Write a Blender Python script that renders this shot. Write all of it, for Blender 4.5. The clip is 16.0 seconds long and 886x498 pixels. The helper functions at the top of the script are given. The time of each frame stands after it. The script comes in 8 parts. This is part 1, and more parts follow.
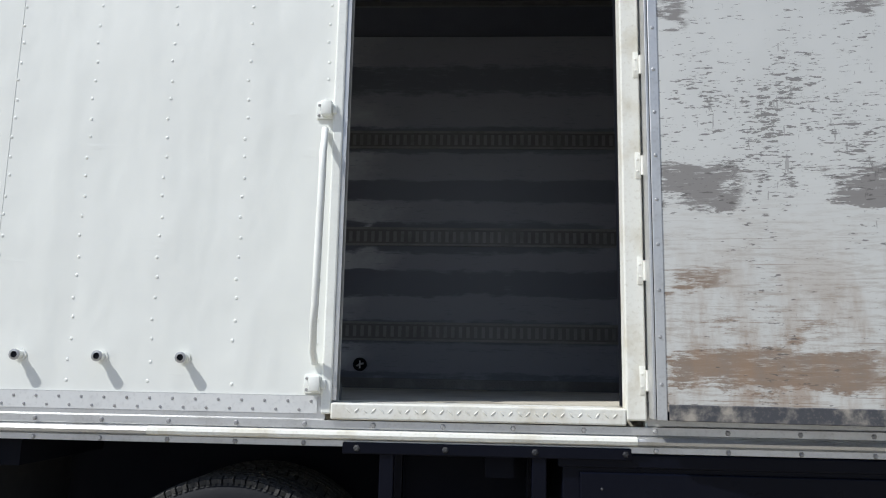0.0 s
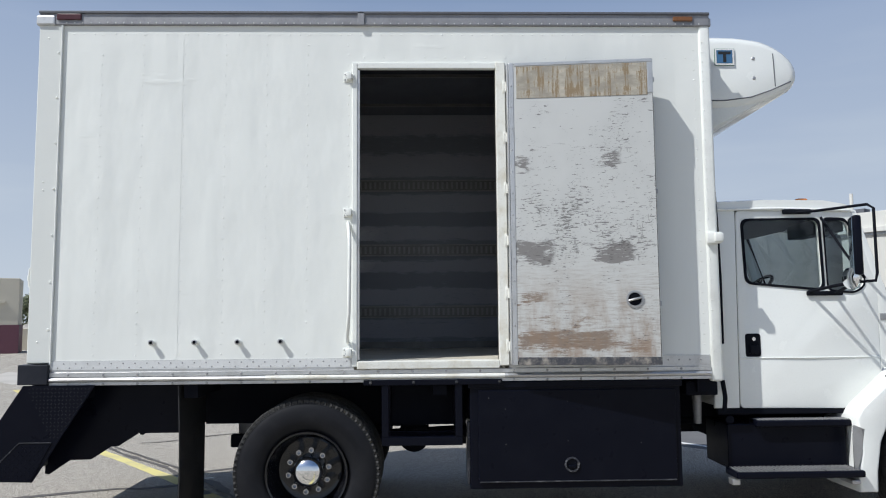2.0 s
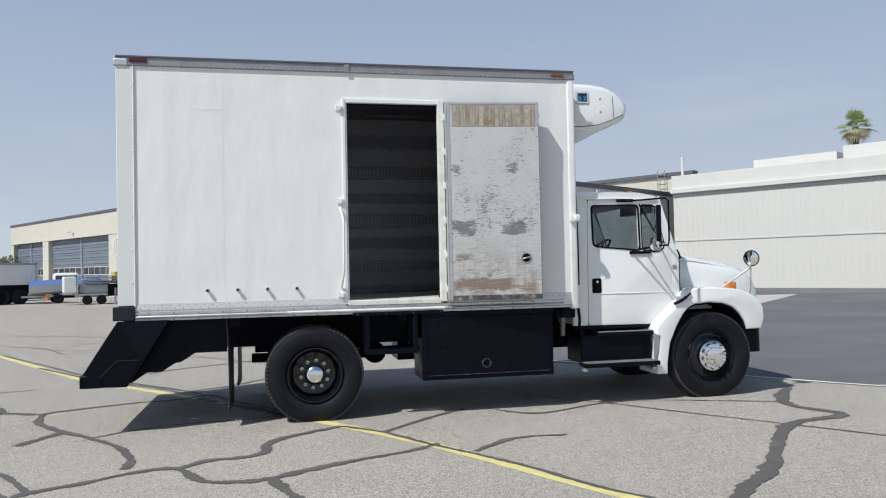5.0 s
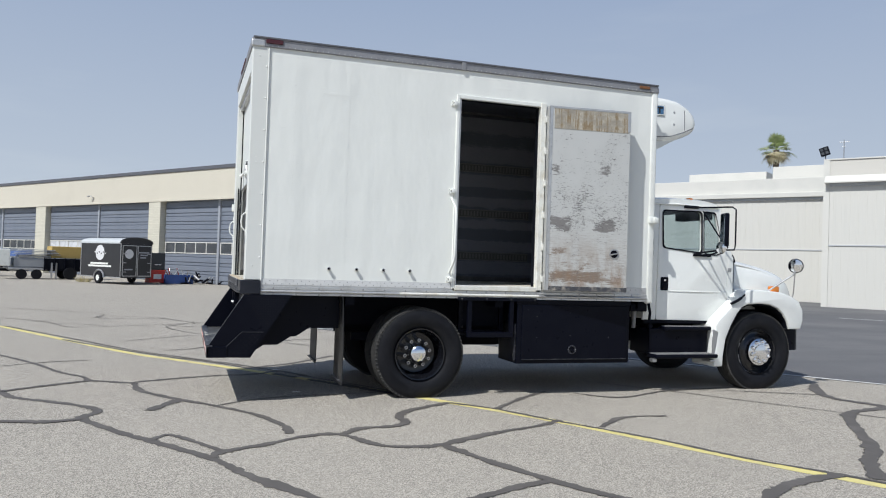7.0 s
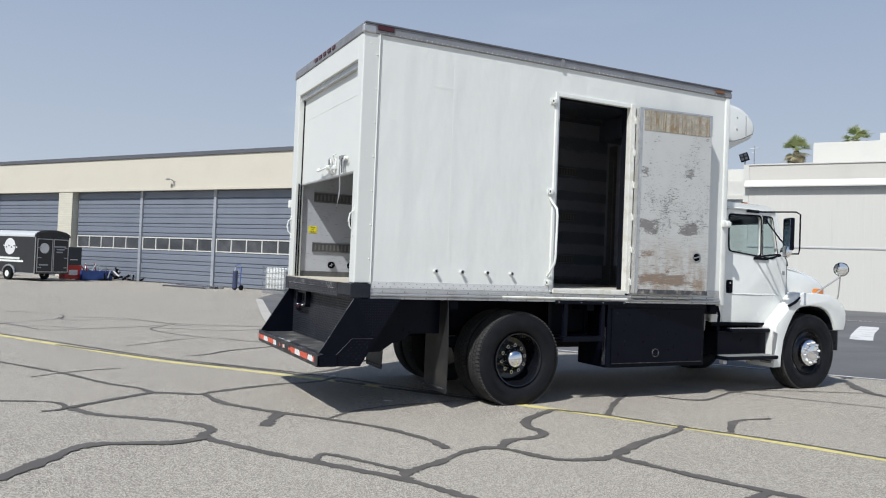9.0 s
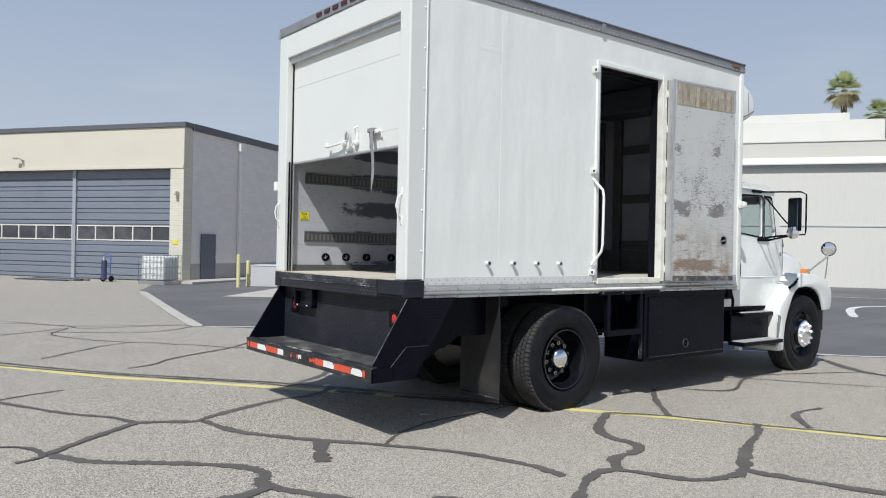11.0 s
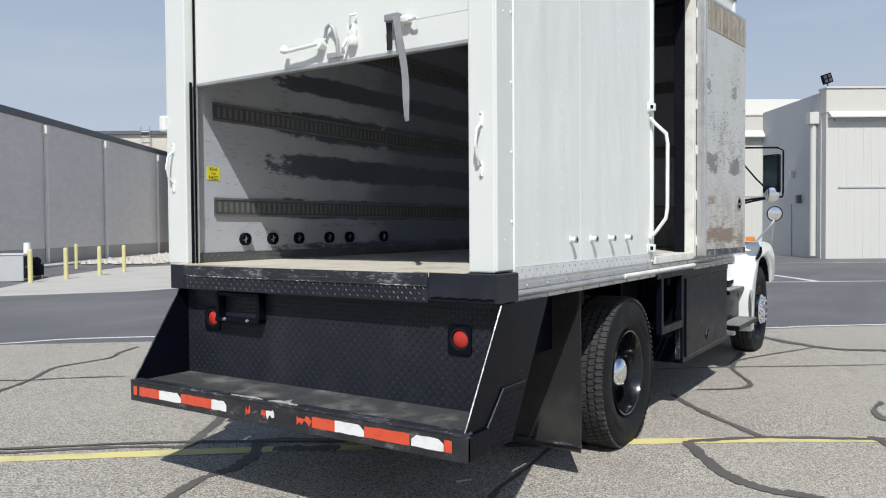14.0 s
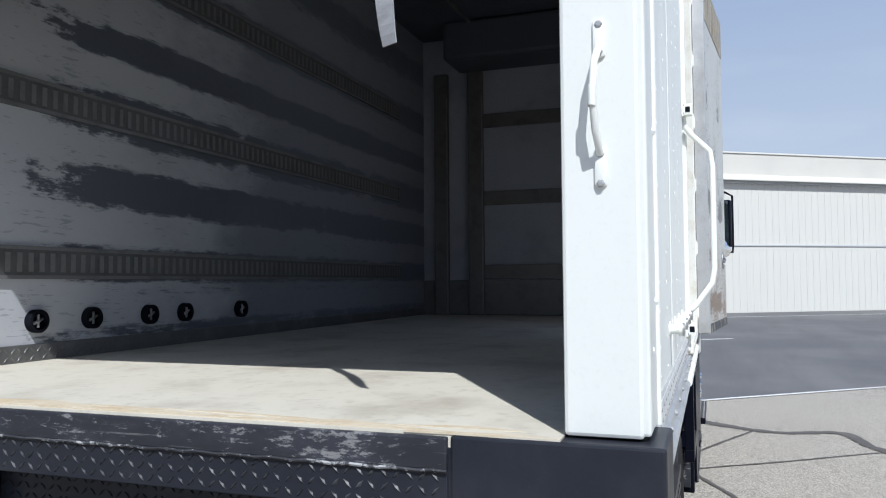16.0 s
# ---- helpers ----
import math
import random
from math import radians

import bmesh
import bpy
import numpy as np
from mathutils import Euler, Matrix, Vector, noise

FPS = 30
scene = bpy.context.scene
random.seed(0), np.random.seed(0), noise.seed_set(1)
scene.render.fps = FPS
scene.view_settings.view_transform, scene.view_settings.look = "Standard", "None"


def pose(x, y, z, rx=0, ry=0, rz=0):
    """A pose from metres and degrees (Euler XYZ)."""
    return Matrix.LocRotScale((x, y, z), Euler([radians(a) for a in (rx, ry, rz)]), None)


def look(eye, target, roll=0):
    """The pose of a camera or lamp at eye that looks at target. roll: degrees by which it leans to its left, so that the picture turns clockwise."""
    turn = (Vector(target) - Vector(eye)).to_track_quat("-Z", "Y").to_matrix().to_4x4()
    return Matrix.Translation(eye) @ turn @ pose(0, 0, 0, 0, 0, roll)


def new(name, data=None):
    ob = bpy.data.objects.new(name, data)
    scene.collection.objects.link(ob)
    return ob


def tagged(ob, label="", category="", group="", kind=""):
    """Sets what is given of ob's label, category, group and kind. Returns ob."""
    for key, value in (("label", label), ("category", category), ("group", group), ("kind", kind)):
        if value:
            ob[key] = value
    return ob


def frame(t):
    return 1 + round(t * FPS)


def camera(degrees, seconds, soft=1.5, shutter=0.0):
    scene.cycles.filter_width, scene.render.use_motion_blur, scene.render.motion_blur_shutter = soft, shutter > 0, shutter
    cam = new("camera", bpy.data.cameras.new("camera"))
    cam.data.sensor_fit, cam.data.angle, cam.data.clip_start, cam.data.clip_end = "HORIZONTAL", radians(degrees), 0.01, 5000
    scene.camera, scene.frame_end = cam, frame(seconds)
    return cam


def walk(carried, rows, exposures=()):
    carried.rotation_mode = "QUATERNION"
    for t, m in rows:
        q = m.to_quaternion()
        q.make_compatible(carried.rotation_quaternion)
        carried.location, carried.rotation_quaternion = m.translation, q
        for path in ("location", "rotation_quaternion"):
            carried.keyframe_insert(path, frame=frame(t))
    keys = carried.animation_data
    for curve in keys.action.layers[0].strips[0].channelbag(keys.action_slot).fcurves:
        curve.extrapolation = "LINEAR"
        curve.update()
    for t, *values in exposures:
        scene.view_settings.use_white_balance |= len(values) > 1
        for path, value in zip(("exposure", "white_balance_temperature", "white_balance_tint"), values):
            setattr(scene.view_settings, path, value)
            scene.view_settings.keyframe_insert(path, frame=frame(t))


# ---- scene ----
cam = camera(60.4, 16.0, soft=1.1)
PATH = [
    (0, (2.878, -2.743, 1.416), (2.777, -0.771, 1.735), 1.1),
    (0.5, (2.842, -3.46, 1.457), (2.794, -1.483, 1.758), -0.1),
    (1, (2.901, -4.181, 1.503), (2.861, -2.199, 1.775), -0.9),
    (1.5, (2.887, -4.865, 1.555), (2.889, -2.878, 1.783), -0.9),
    (2, (2.821, -5.571, 1.607), (2.878, -3.58, 1.788), -0.5),
    (2.5, (2.711, -6.219, 1.639), (2.819, -4.227, 1.783), -0.4),
    (3, (2.601, -6.772, 1.644), (2.754, -4.781, 1.756), -0.5),
    (3.5, (2.447, -7.292, 1.679), (2.631, -5.301, 1.742), -0.5),
    (3.7, (2.408, -7.487, 1.669), (2.609, -5.497, 1.714), -0.4),
    (5.8, (0.806, -8.547, 1.6), (1.331, -6.618, 1.66), -0.8),
    (6, (0.575, -8.558, 1.58), (1.109, -6.632, 1.643), -0.3),
    (6.5, (-0.029, -8.426, 1.545), (0.538, -6.509, 1.597), 1.0),
    (7, (-0.593, -8.308, 1.544), (0.045, -6.413, 1.583), 1.9),
    (7.5, (-1.123, -8.052, 1.513), (-0.399, -6.187, 1.538), 2.4),
    (8, (-1.68, -7.797, 1.508), (-0.895, -5.958, 1.52), 2.5),
    (8.5, (-2.159, -7.487, 1.503), (-1.328, -5.668, 1.522), 2.5),
    (9, (-2.598, -7.107, 1.528), (-1.701, -5.32, 1.567), 2.3),
    (9.2, (-2.737, -6.929, 1.518), (-1.807, -5.159, 1.568), 2.0),
    (11.3, (-3.716, -4.788, 1.575), (-2.442, -3.247, 1.579), 1.9),
    (11.5, (-3.773, -4.539, 1.552), (-2.469, -3.022, 1.565), 2.5),
    (12, (-3.881, -4.038, 1.535), (-2.518, -2.575, 1.55), 2.2),
    (12.5, (-3.844, -3.451, 1.532), (-2.412, -2.055, 1.535), 1.3),
    (13, (-3.737, -2.877, 1.543), (-2.214, -1.582, 1.517), 0.5),
    (13.5, (-3.442, -2.324, 1.532), (-1.836, -1.133, 1.481), 0.2),
    (14, (-3.172, -1.774, 1.522), (-1.498, -0.681, 1.467), -0.4),
    (14.5, (-2.811, -1.326, 1.54), (-1.077, -0.329, 1.503), -1.2),
    (15, (-2.361, -0.873, 1.557), (-0.577, 0.03, 1.554), -1.7),
    (15.5, (-1.921, -0.481, 1.573), (-0.087, 0.316, 1.607), -1.3),
    (16, (-1.42, -0.12, 1.592), (0.464, 0.546, 1.678), -0.4),
]
LIGHTING = [(0, -0.07, 5950, 10), (3, -0.13, 5900, 10), (10, -0.14, 5980, 10), (13.5, -0.10, 6000, 10), (15, -0.04, 5930, 10), (16, 0.05, 5680, 10)]
walk(cam, [(t, look(eye, target, roll)) for t, eye, target, roll in PATH], LIGHTING)

# ---- world, sun ----
SUN_WAY = Vector((0.70, 0.41, -1.0)).normalized()
world = bpy.data.worlds.new("world")
scene.world = world
world.use_nodes = True
wn = world.node_tree.nodes
sky = wn.new("ShaderNodeTexSky")
sky.sky_type = "NISHITA"
sky.sun_disc = False
sky.sun_elevation = radians(51)
sky.sun_rotation = radians(239.6)
sky.air_density, sky.dust_density, sky.ozone_density = 1.0, 1.0, 2.0
wl = world.node_tree.links
# summer haze pales the sky towards the horizon
way = wn.new("ShaderNodeTexCoord")
way_z = wn.new("ShaderNodeSeparateXYZ")
wl.new(way.outputs["Generated"], way_z.inputs[0])
haze = wn.new("ShaderNodeMapRange")
haze.inputs["From Min"].default_value, haze.inputs["From Max"].default_value = 0.34, 0.52
haze.inputs["To Min"].default_value, haze.inputs["To Max"].default_value = 0.97, 0.0
wl.new(way_z.outputs["Z"], haze.inputs["Value"])
tone = wn.new("ShaderNodeMapRange")
tone.inputs["From Min"].default_value, tone.inputs["From Max"].default_value = 0.0, 0.45
wl.new(way_z.outputs["Z"], tone.inputs["Value"])
pale = wn.new("ShaderNodeMix")
pale.data_type = "RGBA"
pale.inputs[6].default_value, pale.inputs[7].default_value = (6.35, 6.75, 7.0, 1), (3.05, 3.85, 5.4, 1)
wisp_map = wn.new("ShaderNodeMapping")
wisp_map.inputs["Scale"].default_value = (1.6, 1.6, 9.0)
wl.new(way.outputs["Generated"], wisp_map.inputs["Vector"])
wisp = wn.new("ShaderNodeTexNoise")
wisp.inputs["Scale"].default_value, wisp.inputs["Detail"].default_value = 1.7, 6.0
wl.new(wisp_map.outputs[0], wisp.inputs["Vector"])
thin = wn.new("ShaderNodeMapRange")
thin.inputs["From Min"].default_value, thin.inputs["From Max"].default_value, thin.inputs["To Max"].default_value = 0.52, 0.80, 0.20
wl.new(wisp.outputs["Fac"], thin.inputs["Value"])
less = wn.new("ShaderNodeMath")
less.operation, less.use_clamp = "SUBTRACT", True
wl.new(tone.outputs[0], less.inputs[0])
wl.new(thin.outputs[0], less.inputs[1])
wl.new(less.outputs[0], pale.inputs[0])
over = wn.new("ShaderNodeMix")
over.data_type = "RGBA"
wl.new(haze.outputs[0], over.inputs[0])
wl.new(sky.outputs[0], over.inputs[6])
wl.new(pale.outputs[2], over.inputs[7])
wn["Background"].inputs["Strength"].default_value = 0.10
wl.new(over.outputs[2], wn["Background"].inputs["Color"])
sun_data = bpy.data.lights.new("sun", "SUN")
sun_data.energy, sun_data.angle, sun_data.color = 4.7, radians(0.55), (1.0, 0.955, 0.872)
sun = new("sun", sun_data)
sun.matrix_world = look((0, 0, 40), Vector((0, 0, 40)) + SUN_WAY)

# ---- material helpers ----


def tree_of(name):
    m = bpy.data.materials.new(name)
    m.use_nodes = True
    return m, m.node_tree.nodes, m.node_tree.links, m.node_tree.nodes["Principled BSDF"]


def coords(nodes, links, scale=(1, 1, 1), shift=(0, 0, 0), world_space=False):
    mp = nodes.new("ShaderNodeMapping")
    mp.inputs["Scale"].default_value = scale
    mp.inputs["Location"].default_value = shift
    if world_space:
        g = nodes.new("ShaderNodeNewGeometry")
        links.new(g.outputs["Position"], mp.inputs["Vector"])
    else:
        tc = nodes.new("ShaderNodeTexCoord")
        links.new(tc.outputs["Object"], mp.inputs["Vector"])
    return mp.outputs["Vector"]


def noise_of(nodes, links, vec, scale, detail=4, rough=0.55):
    n = nodes.new("ShaderNodeTexNoise")
    n.inputs["Scale"].default_value = scale
    n.inputs["Detail"].default_value = detail
    n.inputs["Roughness"].default_value = rough
    links.new(vec, n.inputs["Vector"])
    return n.outputs["Fac"]


def band(nodes, links, fac, lo, hi):
    r = nodes.new("ShaderNodeMapRange")
    r.inputs["From Min"].default_value, r.inputs["From Max"].default_value = lo, hi
    r.interpolation_type = "SMOOTHSTEP"
    links.new(fac, r.inputs["Value"])
    return r.outputs["Result"]


def times_(nodes, links, a, b, op="MULTIPLY"):
    n = nodes.new("ShaderNodeMath")
    n.operation = op
    for i, s in enumerate((a, b)):
        if isinstance(s, (int, float)):
            n.inputs[i].default_value = s
        else:
            links.new(s, n.inputs[i])
    return n.outputs[0]


def mixed(nodes, links, fac, a, b):
    n = nodes.new("ShaderNodeMix")
    n.data_type = "RGBA"
    if isinstance(fac, (int, float)):
        n.inputs["Factor"].default_value = fac
    else:
        links.new(fac, n.inputs["Factor"])
    for key, s in (("A", a), ("B", b)):
        sock = [k for k in n.inputs if k.name == key and k.type == "RGBA"][0]
        if isinstance(s, tuple):
            sock.default_value = (*s, 1)
        else:
            links.new(s, sock)
    return [k for k in n.outputs if k.type == "RGBA"][0]


def bumped(nodes, links, bsdf, height, strength, distance):
    b = nodes.new("ShaderNodeBump")
    b.inputs["Strength"].default_value, b.inputs["Distance"].default_value = strength, distance
    links.new(height, b.inputs["Height"])
    links.new(b.outputs[0], bsdf.inputs["Normal"])


def surface(name, base, worn=None, rough=0.5, metal=0.0, scale=3.0, grain=60.0, amount=0.35, bump=0.15, dist=0.002, coat=0.0, vary=0.0, spec=0.5):
    """A surface with stains at one scale and grain at another."""
    m, n, l, b = tree_of(name)
    vec = coords(n, l)
    worn = worn or tuple(c * 0.75 for c in base)
    big = band(n, l, noise_of(n, l, vec, scale, 5, 0.6), 0.45, 0.75)
    fine = noise_of(n, l, vec, grain, 3, 0.6)
    col = mixed(n, l, times_(n, l, big, amount), base, worn)
    col = mixed(n, l, times_(n, l, band(n, l, fine, 0.5, 0.8), amount * 0.5), col, tuple(c * 0.8 for c in worn))
    if vary:
        info = n.new("ShaderNodeObjectInfo")
        col = mixed(n, l, times_(n, l, info.outputs["Random"], vary), col, tuple(c * 0.6 for c in base))
    l.new(col, b.inputs["Base Color"])
    rr = n.new("ShaderNodeMapRange")
    rr.inputs["To Min"].default_value, rr.inputs["To Max"].default_value = max(rough - 0.12, 0.02), min(rough + 0.15, 1)
    l.new(noise_of(n, l, vec, scale * 2.3, 4), rr.inputs["Value"])
    l.new(rr.outputs[0], b.inputs["Roughness"])
    b.inputs["Metallic"].default_value = metal
    b.inputs["Coat Weight"].default_value = coat
    b.inputs["Specular IOR Level"].default_value = spec
    if bump:
        bumped(n, l, b, fine, bump, dist)
    return m


def plain(name, base, rough=0.4, metal=0.0):
    return surface(name, base, None, rough, metal, 4, 90, 0.15, 0.05)


def box_panel(name, base):
    """White painted sheet: soft dents, faint vertical waves, dusty streaks."""
    m, n, l, b = tree_of(name)
    vec = coords(n, l)
    dents = noise_of(n, l, coords(n, l, (2.2, 2.2, 1.1)), 1.3, 3, 0.45)
    waves = noise_of(n, l, coords(n, l, (3.3, 3.3, 0.12)), 1.0, 2, 0.4)
    creases = noise_of(n, l, coords(n, l, (1.5, 1.5, 7.0), (3.1, 0, 1.7)), 1.0, 4, 0.5)
    streak = band(n, l, noise_of(n, l, coords(n, l, (14, 14, 0.8)), 1.0, 4, 0.6), 0.52, 0.8)
    dust = band(n, l, noise_of(n, l, vec, 2.2, 6, 0.65), 0.5, 0.8)
    col = mixed(n, l, times_(n, l, streak, 0.05), base, (0.58, 0.58, 0.56))
    col = mixed(n, l, times_(n, l, dust, 0.12), col, (0.62, 0.62, 0.60))
    l.new(col, b.inputs["Base Color"])
    b.inputs["Roughness"].default_value = 0.42
    b.inputs["Specular IOR Level"].default_value = 0.4
    h = times_(n, l, dents, times_(n, l, waves, 0.45), "ADD")
    h = times_(n, l, h, times_(n, l, band(n, l, creases, 0.62, 0.80), 0.10), "ADD")
    h = times_(n, l, h, times_(n, l, noise_of(n, l, vec, 140, 2), 0.006), "ADD")
    bumped(n, l, b, h, 0.68, 0.03)
    return m


def scuffed_sheet(name, base, scuff, bands, metal=0.0, scratch=0.6, rough=0.5, soft=0.0, patchy=(0.30, 0.62), grime_shade=None):
    """Painted sheet worn in level bands: scratches run lengthways; bands are (height, half height, weight, lengthways shift)."""
    m, n, l, b = tree_of(name)
    vec = coords(n, l)
    sep = n.new("ShaderNodeSeparateXYZ")
    l.new(vec, sep.inputs[0])
    along = noise_of(n, l, coords(n, l, (7, 7, 38)), 1.0, 8, 0.72)
    fine = noise_of(n, l, coords(n, l, (22, 22, 120)), 1.0, 6, 0.7)
    cloud = noise_of(n, l, coords(n, l, (2.6, 2.6, 4.0), (0.7, 0.2, 0.4)), 1.0, 6, 0.65)
    edge = noise_of(n, l, coords(n, l, (5, 5, 11)), 1.0, 7, 0.7)

    def levels(rows):
        total = None
        for height, half, weight, shift in rows:
            d = times_(n, l, sep.outputs["Z"], height, "SUBTRACT")
            a = n.new("ShaderNodeMath")
            a.operation = "ABSOLUTE"
            l.new(d, a.inputs[0])
            f = band(n, l, a.outputs[0], half * 1.5, half * 0.3)
            patch = noise_of(n, l, coords(n, l, (1.6, 1.6, 0.3), (shift, shift * 0.7, 0)), 1.0, 3, 0.5)
            f = times_(n, l, f, times_(n, l, band(n, l, patch, *patchy), weight))
            total = f if total is None else times_(n, l, total, f, "MAXIMUM")
        return total

    flecks = noise_of(n, l, coords(n, l, (11, 11, 75), (0.3, 0.9, 0.1)), 1.0, 3, 0.6)
    marks = band(n, l, times_(n, l, flecks, times_(n, l, cloud, 0.5), "ADD"), 0.885, 0.91)
    marks = times_(n, l, marks, scratch)
    hair = times_(n, l, band(n, l, fine, 0.64, 0.70), scratch * 0.45)
    lev = levels(bands)
    if grime_shade:
        lev = times_(n, l, lev, band(n, l, times_(n, l, sep.outputs["X"], times_(n, l, edge, 0.9), "ADD"), 0.85, 1.7))
    streaks = noise_of(n, l, coords(n, l, (6, 6, 60), (2.2, 0.4, 0.8)), 1.0, 9, 0.75)
    ragged = times_(n, l, times_(n, l, streaks, 1.05 if not soft else 0.75), times_(n, l, edge, 0.55 if not soft else 0.75), "ADD")
    ragged = times_(n, l, ragged, -0.30 if not soft else -0.245, "ADD")
    worn = band(n, l, times_(n, l, times_(n, l, lev, 0.42), ragged, "ADD"), 0.76, 0.84 + soft)
    col = mixed(n, l, times_(n, l, band(n, l, cloud, 0.4, 0.75), 0.35), base, tuple(c * 0.80 for c in base))
    col = mixed(n, l, hair, col, scuff)
    col = mixed(n, l, marks, col, scuff)
    col = mixed(n, l, worn, col, scuff)
    # shade of the deep end put into the colour: blotchy dark tone growing with x
    if grime_shade:
        tone, x0, x1 = grime_shade
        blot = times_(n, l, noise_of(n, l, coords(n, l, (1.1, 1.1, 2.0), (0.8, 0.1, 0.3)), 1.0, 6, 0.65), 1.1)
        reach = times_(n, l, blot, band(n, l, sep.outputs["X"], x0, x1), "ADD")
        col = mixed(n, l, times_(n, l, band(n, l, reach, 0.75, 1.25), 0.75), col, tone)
    l.new(col, b.inputs["Base Color"])
    b.inputs["Roughness"].default_value = rough
    b.inputs["Metallic"].default_value = metal
    bumped(n, l, b, times_(n, l, along, times_(n, l, worn, -0.5), "ADD"), 0.25, 0.002)
    return m


def worn_leaf(name, base, scuff, rust):
    """Dull sheet of a door's inside: clustered flecks, rubbed patches, rust clouds and long scratches near the foot."""
    m, n, l, b = tree_of(name)
    vec = coords(n, l)
    sep = n.new("ShaderNodeSeparateXYZ")
    l.new(vec, sep.inputs[0])
    cluster = noise_of(n, l, coords(n, l, (2.4, 2.4, 2.0), (0.4, 0, 0.9)), 1.0, 4, 0.6)
    fleck = noise_of(n, l, coords(n, l, (19, 19, 90), (0.3, 0.9, 0.1)), 1.0, 3, 0.6)
    small = noise_of(n, l, coords(n, l, (34, 34, 120), (1.3, 0.2, 0.6)), 1.0, 3, 0.6)
    long_ = noise_of(n, l, coords(n, l, (1.6, 1.6, 150), (0.1, 0.5, 0.2)), 1.0, 3, 0.6)
    up = noise_of(n, l, coords(n, l, (60, 60, 9), (0.7, 0.5, 0.2)), 1.0, 3, 0.6)
    edge = noise_of(n, l, coords(n, l, (5, 5, 14)), 1.0, 8, 0.72)
    shred = noise_of(n, l, coords(n, l, (9, 9, 75), (2.2, 0.4, 0.8)), 1.0, 10, 0.8)

    def near(height, half):
        d = times_(n, l, sep.outputs["Z"], height, "SUBTRACT")
        a = n.new("ShaderNodeMath")
        a.operation = "ABSOLUTE"
        l.new(d, a.inputs[0])
        return band(n, l, a.outputs[0], half * 1.5, half * 0.2)

    base_far = tuple(c * 0.86 for c in base)
    col = mixed(n, l, times_(n, l, band(n, l, cluster, 0.4, 0.7), 0.5), base, base_far)
    ragged = times_(n, l, times_(n, l, shred, 0.75), times_(n, l, edge, 0.55), "ADD")
    sway_x = times_(n, l, sep.outputs["X"], times_(n, l, times_(n, l, times_(n, l, edge, shred, "ADD"), 1.0, "SUBTRACT"), 0.45), "ADD")
    sway_z = times_(n, l, sep.outputs["Z"], times_(n, l, times_(n, l, edge, 0.5, "SUBTRACT"), 0.22), "ADD")

    def field(patches):
        """Worn areas on the sheet: (from, to, foot, head, strength) in metres."""
        total = None
        for u0, u1, z0, z1, gain in patches:
            f = times_(n, l, band(n, l, sway_x, u0 - 0.10, u0 + 0.08), band(n, l, sway_x, u1 + 0.10, u1 - 0.08))
            g = times_(n, l, band(n, l, sway_z, z0 - 0.04, z0 + 0.04), band(n, l, sway_z, z1 + 0.04, z1 - 0.04))
            f = times_(n, l, times_(n, l, f, g), gain)
            total = f if total is None else times_(n, l, total, f, "MAXIMUM")
        return total

    # rust and tan smears low down
    low = field(((0.06, 0.28, 1.71, 1.80, 1.0), (0.26, 0.62, 1.72, 1.78, 0.45), (0.16, 0.66, 1.54, 1.65, 0.62), (0.05, 0.72, 1.37, 1.52, 1.2), (0.62, 1.02, 1.35, 1.46, 0.9), (0.05, 1.0, 1.29, 1.335, 0.6)))
    rz = band(n, l, times_(n, l, times_(n, l, low, 0.33), ragged, "ADD"), 0.84, 1.02)
    rc = mixed(n, l, noise_of(n, l, coords(n, l, (9, 9, 24)), 1.0, 6, 0.7), rust, tuple(c * 0.62 for c in rust))
    col = mixed(n, l, times_(n, l, rz, 0.85), col, rc)
    stain = times_(n, l, band(n, l, noise_of(n, l, coords(n, l, (7, 7, 2.2), (0.2, 0.6, 0.9)), 1.0, 6, 0.65), 0.40, 0.62), band(n, l, sep.outputs["Z"], 2.05, 1.42))
    col = mixed(n, l, times_(n, l, stain, 0.62), col, tuple(c * 1.45 for c in rust))
    grime_shade = times_(n, l, band(n, l, shred, 0.46, 0.62), band(n, l, sep.outputs["Z"], 2.25, 1.6))
    col = mixed(n, l, times_(n, l, grime_shade, 0.40), col, tuple(c * 1.1 for c in rust))
    lines = times_(n, l, band(n, l, long_, 0.64, 0.68), band(n, l, sep.outputs["Z"], 2.3, 1.6))
    col = mixed(n, l, times_(n, l, lines, 0.55), col, rust)
    # rubbed patches
    worn = field(((0.0, 0.17, 2.63, 2.79, 1.0), (0.68, 0.84, 2.67, 2.84, 0.9), (0.18, 0.80, 2.81, 2.89, 0.62), (0.0, 0.32, 1.97, 2.17, 1.1), (0.26, 0.68, 2.06, 2.15, 0.8), (0.62, 0.90, 1.98, 2.16, 1.1), (0.04, 0.40, 2.24, 2.30, 0.5), (0.50, 0.98, 2.20, 2.45, 0.5), (0.1, 0.9, 2.50, 2.62, 0.42), (0.08, 0.5, 1.84, 1.92, 0.5)))
    wz = band(n, l, times_(n, l, times_(n, l, worn, 0.27), ragged, "ADD"), 0.84, 0.91)
    col = mixed(n, l, times_(n, l, wz, 0.80), col, scuff)
    # flecks, thicker where the load rubbed
    thick = times_(n, l, times_(n, l, cluster, 0.55), times_(n, l, near(2.25, 0.35), 0.05), "ADD")
    f1 = band(n, l, times_(n, l, fleck, thick, "ADD"), 0.945, 0.97)
    f2 = band(n, l, times_(n, l, small, thick, "ADD"), 0.965, 0.995)
    f3 = times_(n, l, band(n, l, times_(n, l, up, thick, "ADD"), 1.01, 1.03), 0.6)
    marks = times_(n, l, times_(n, l, f1, f2, "MAXIMUM"), f3, "MAXIMUM")
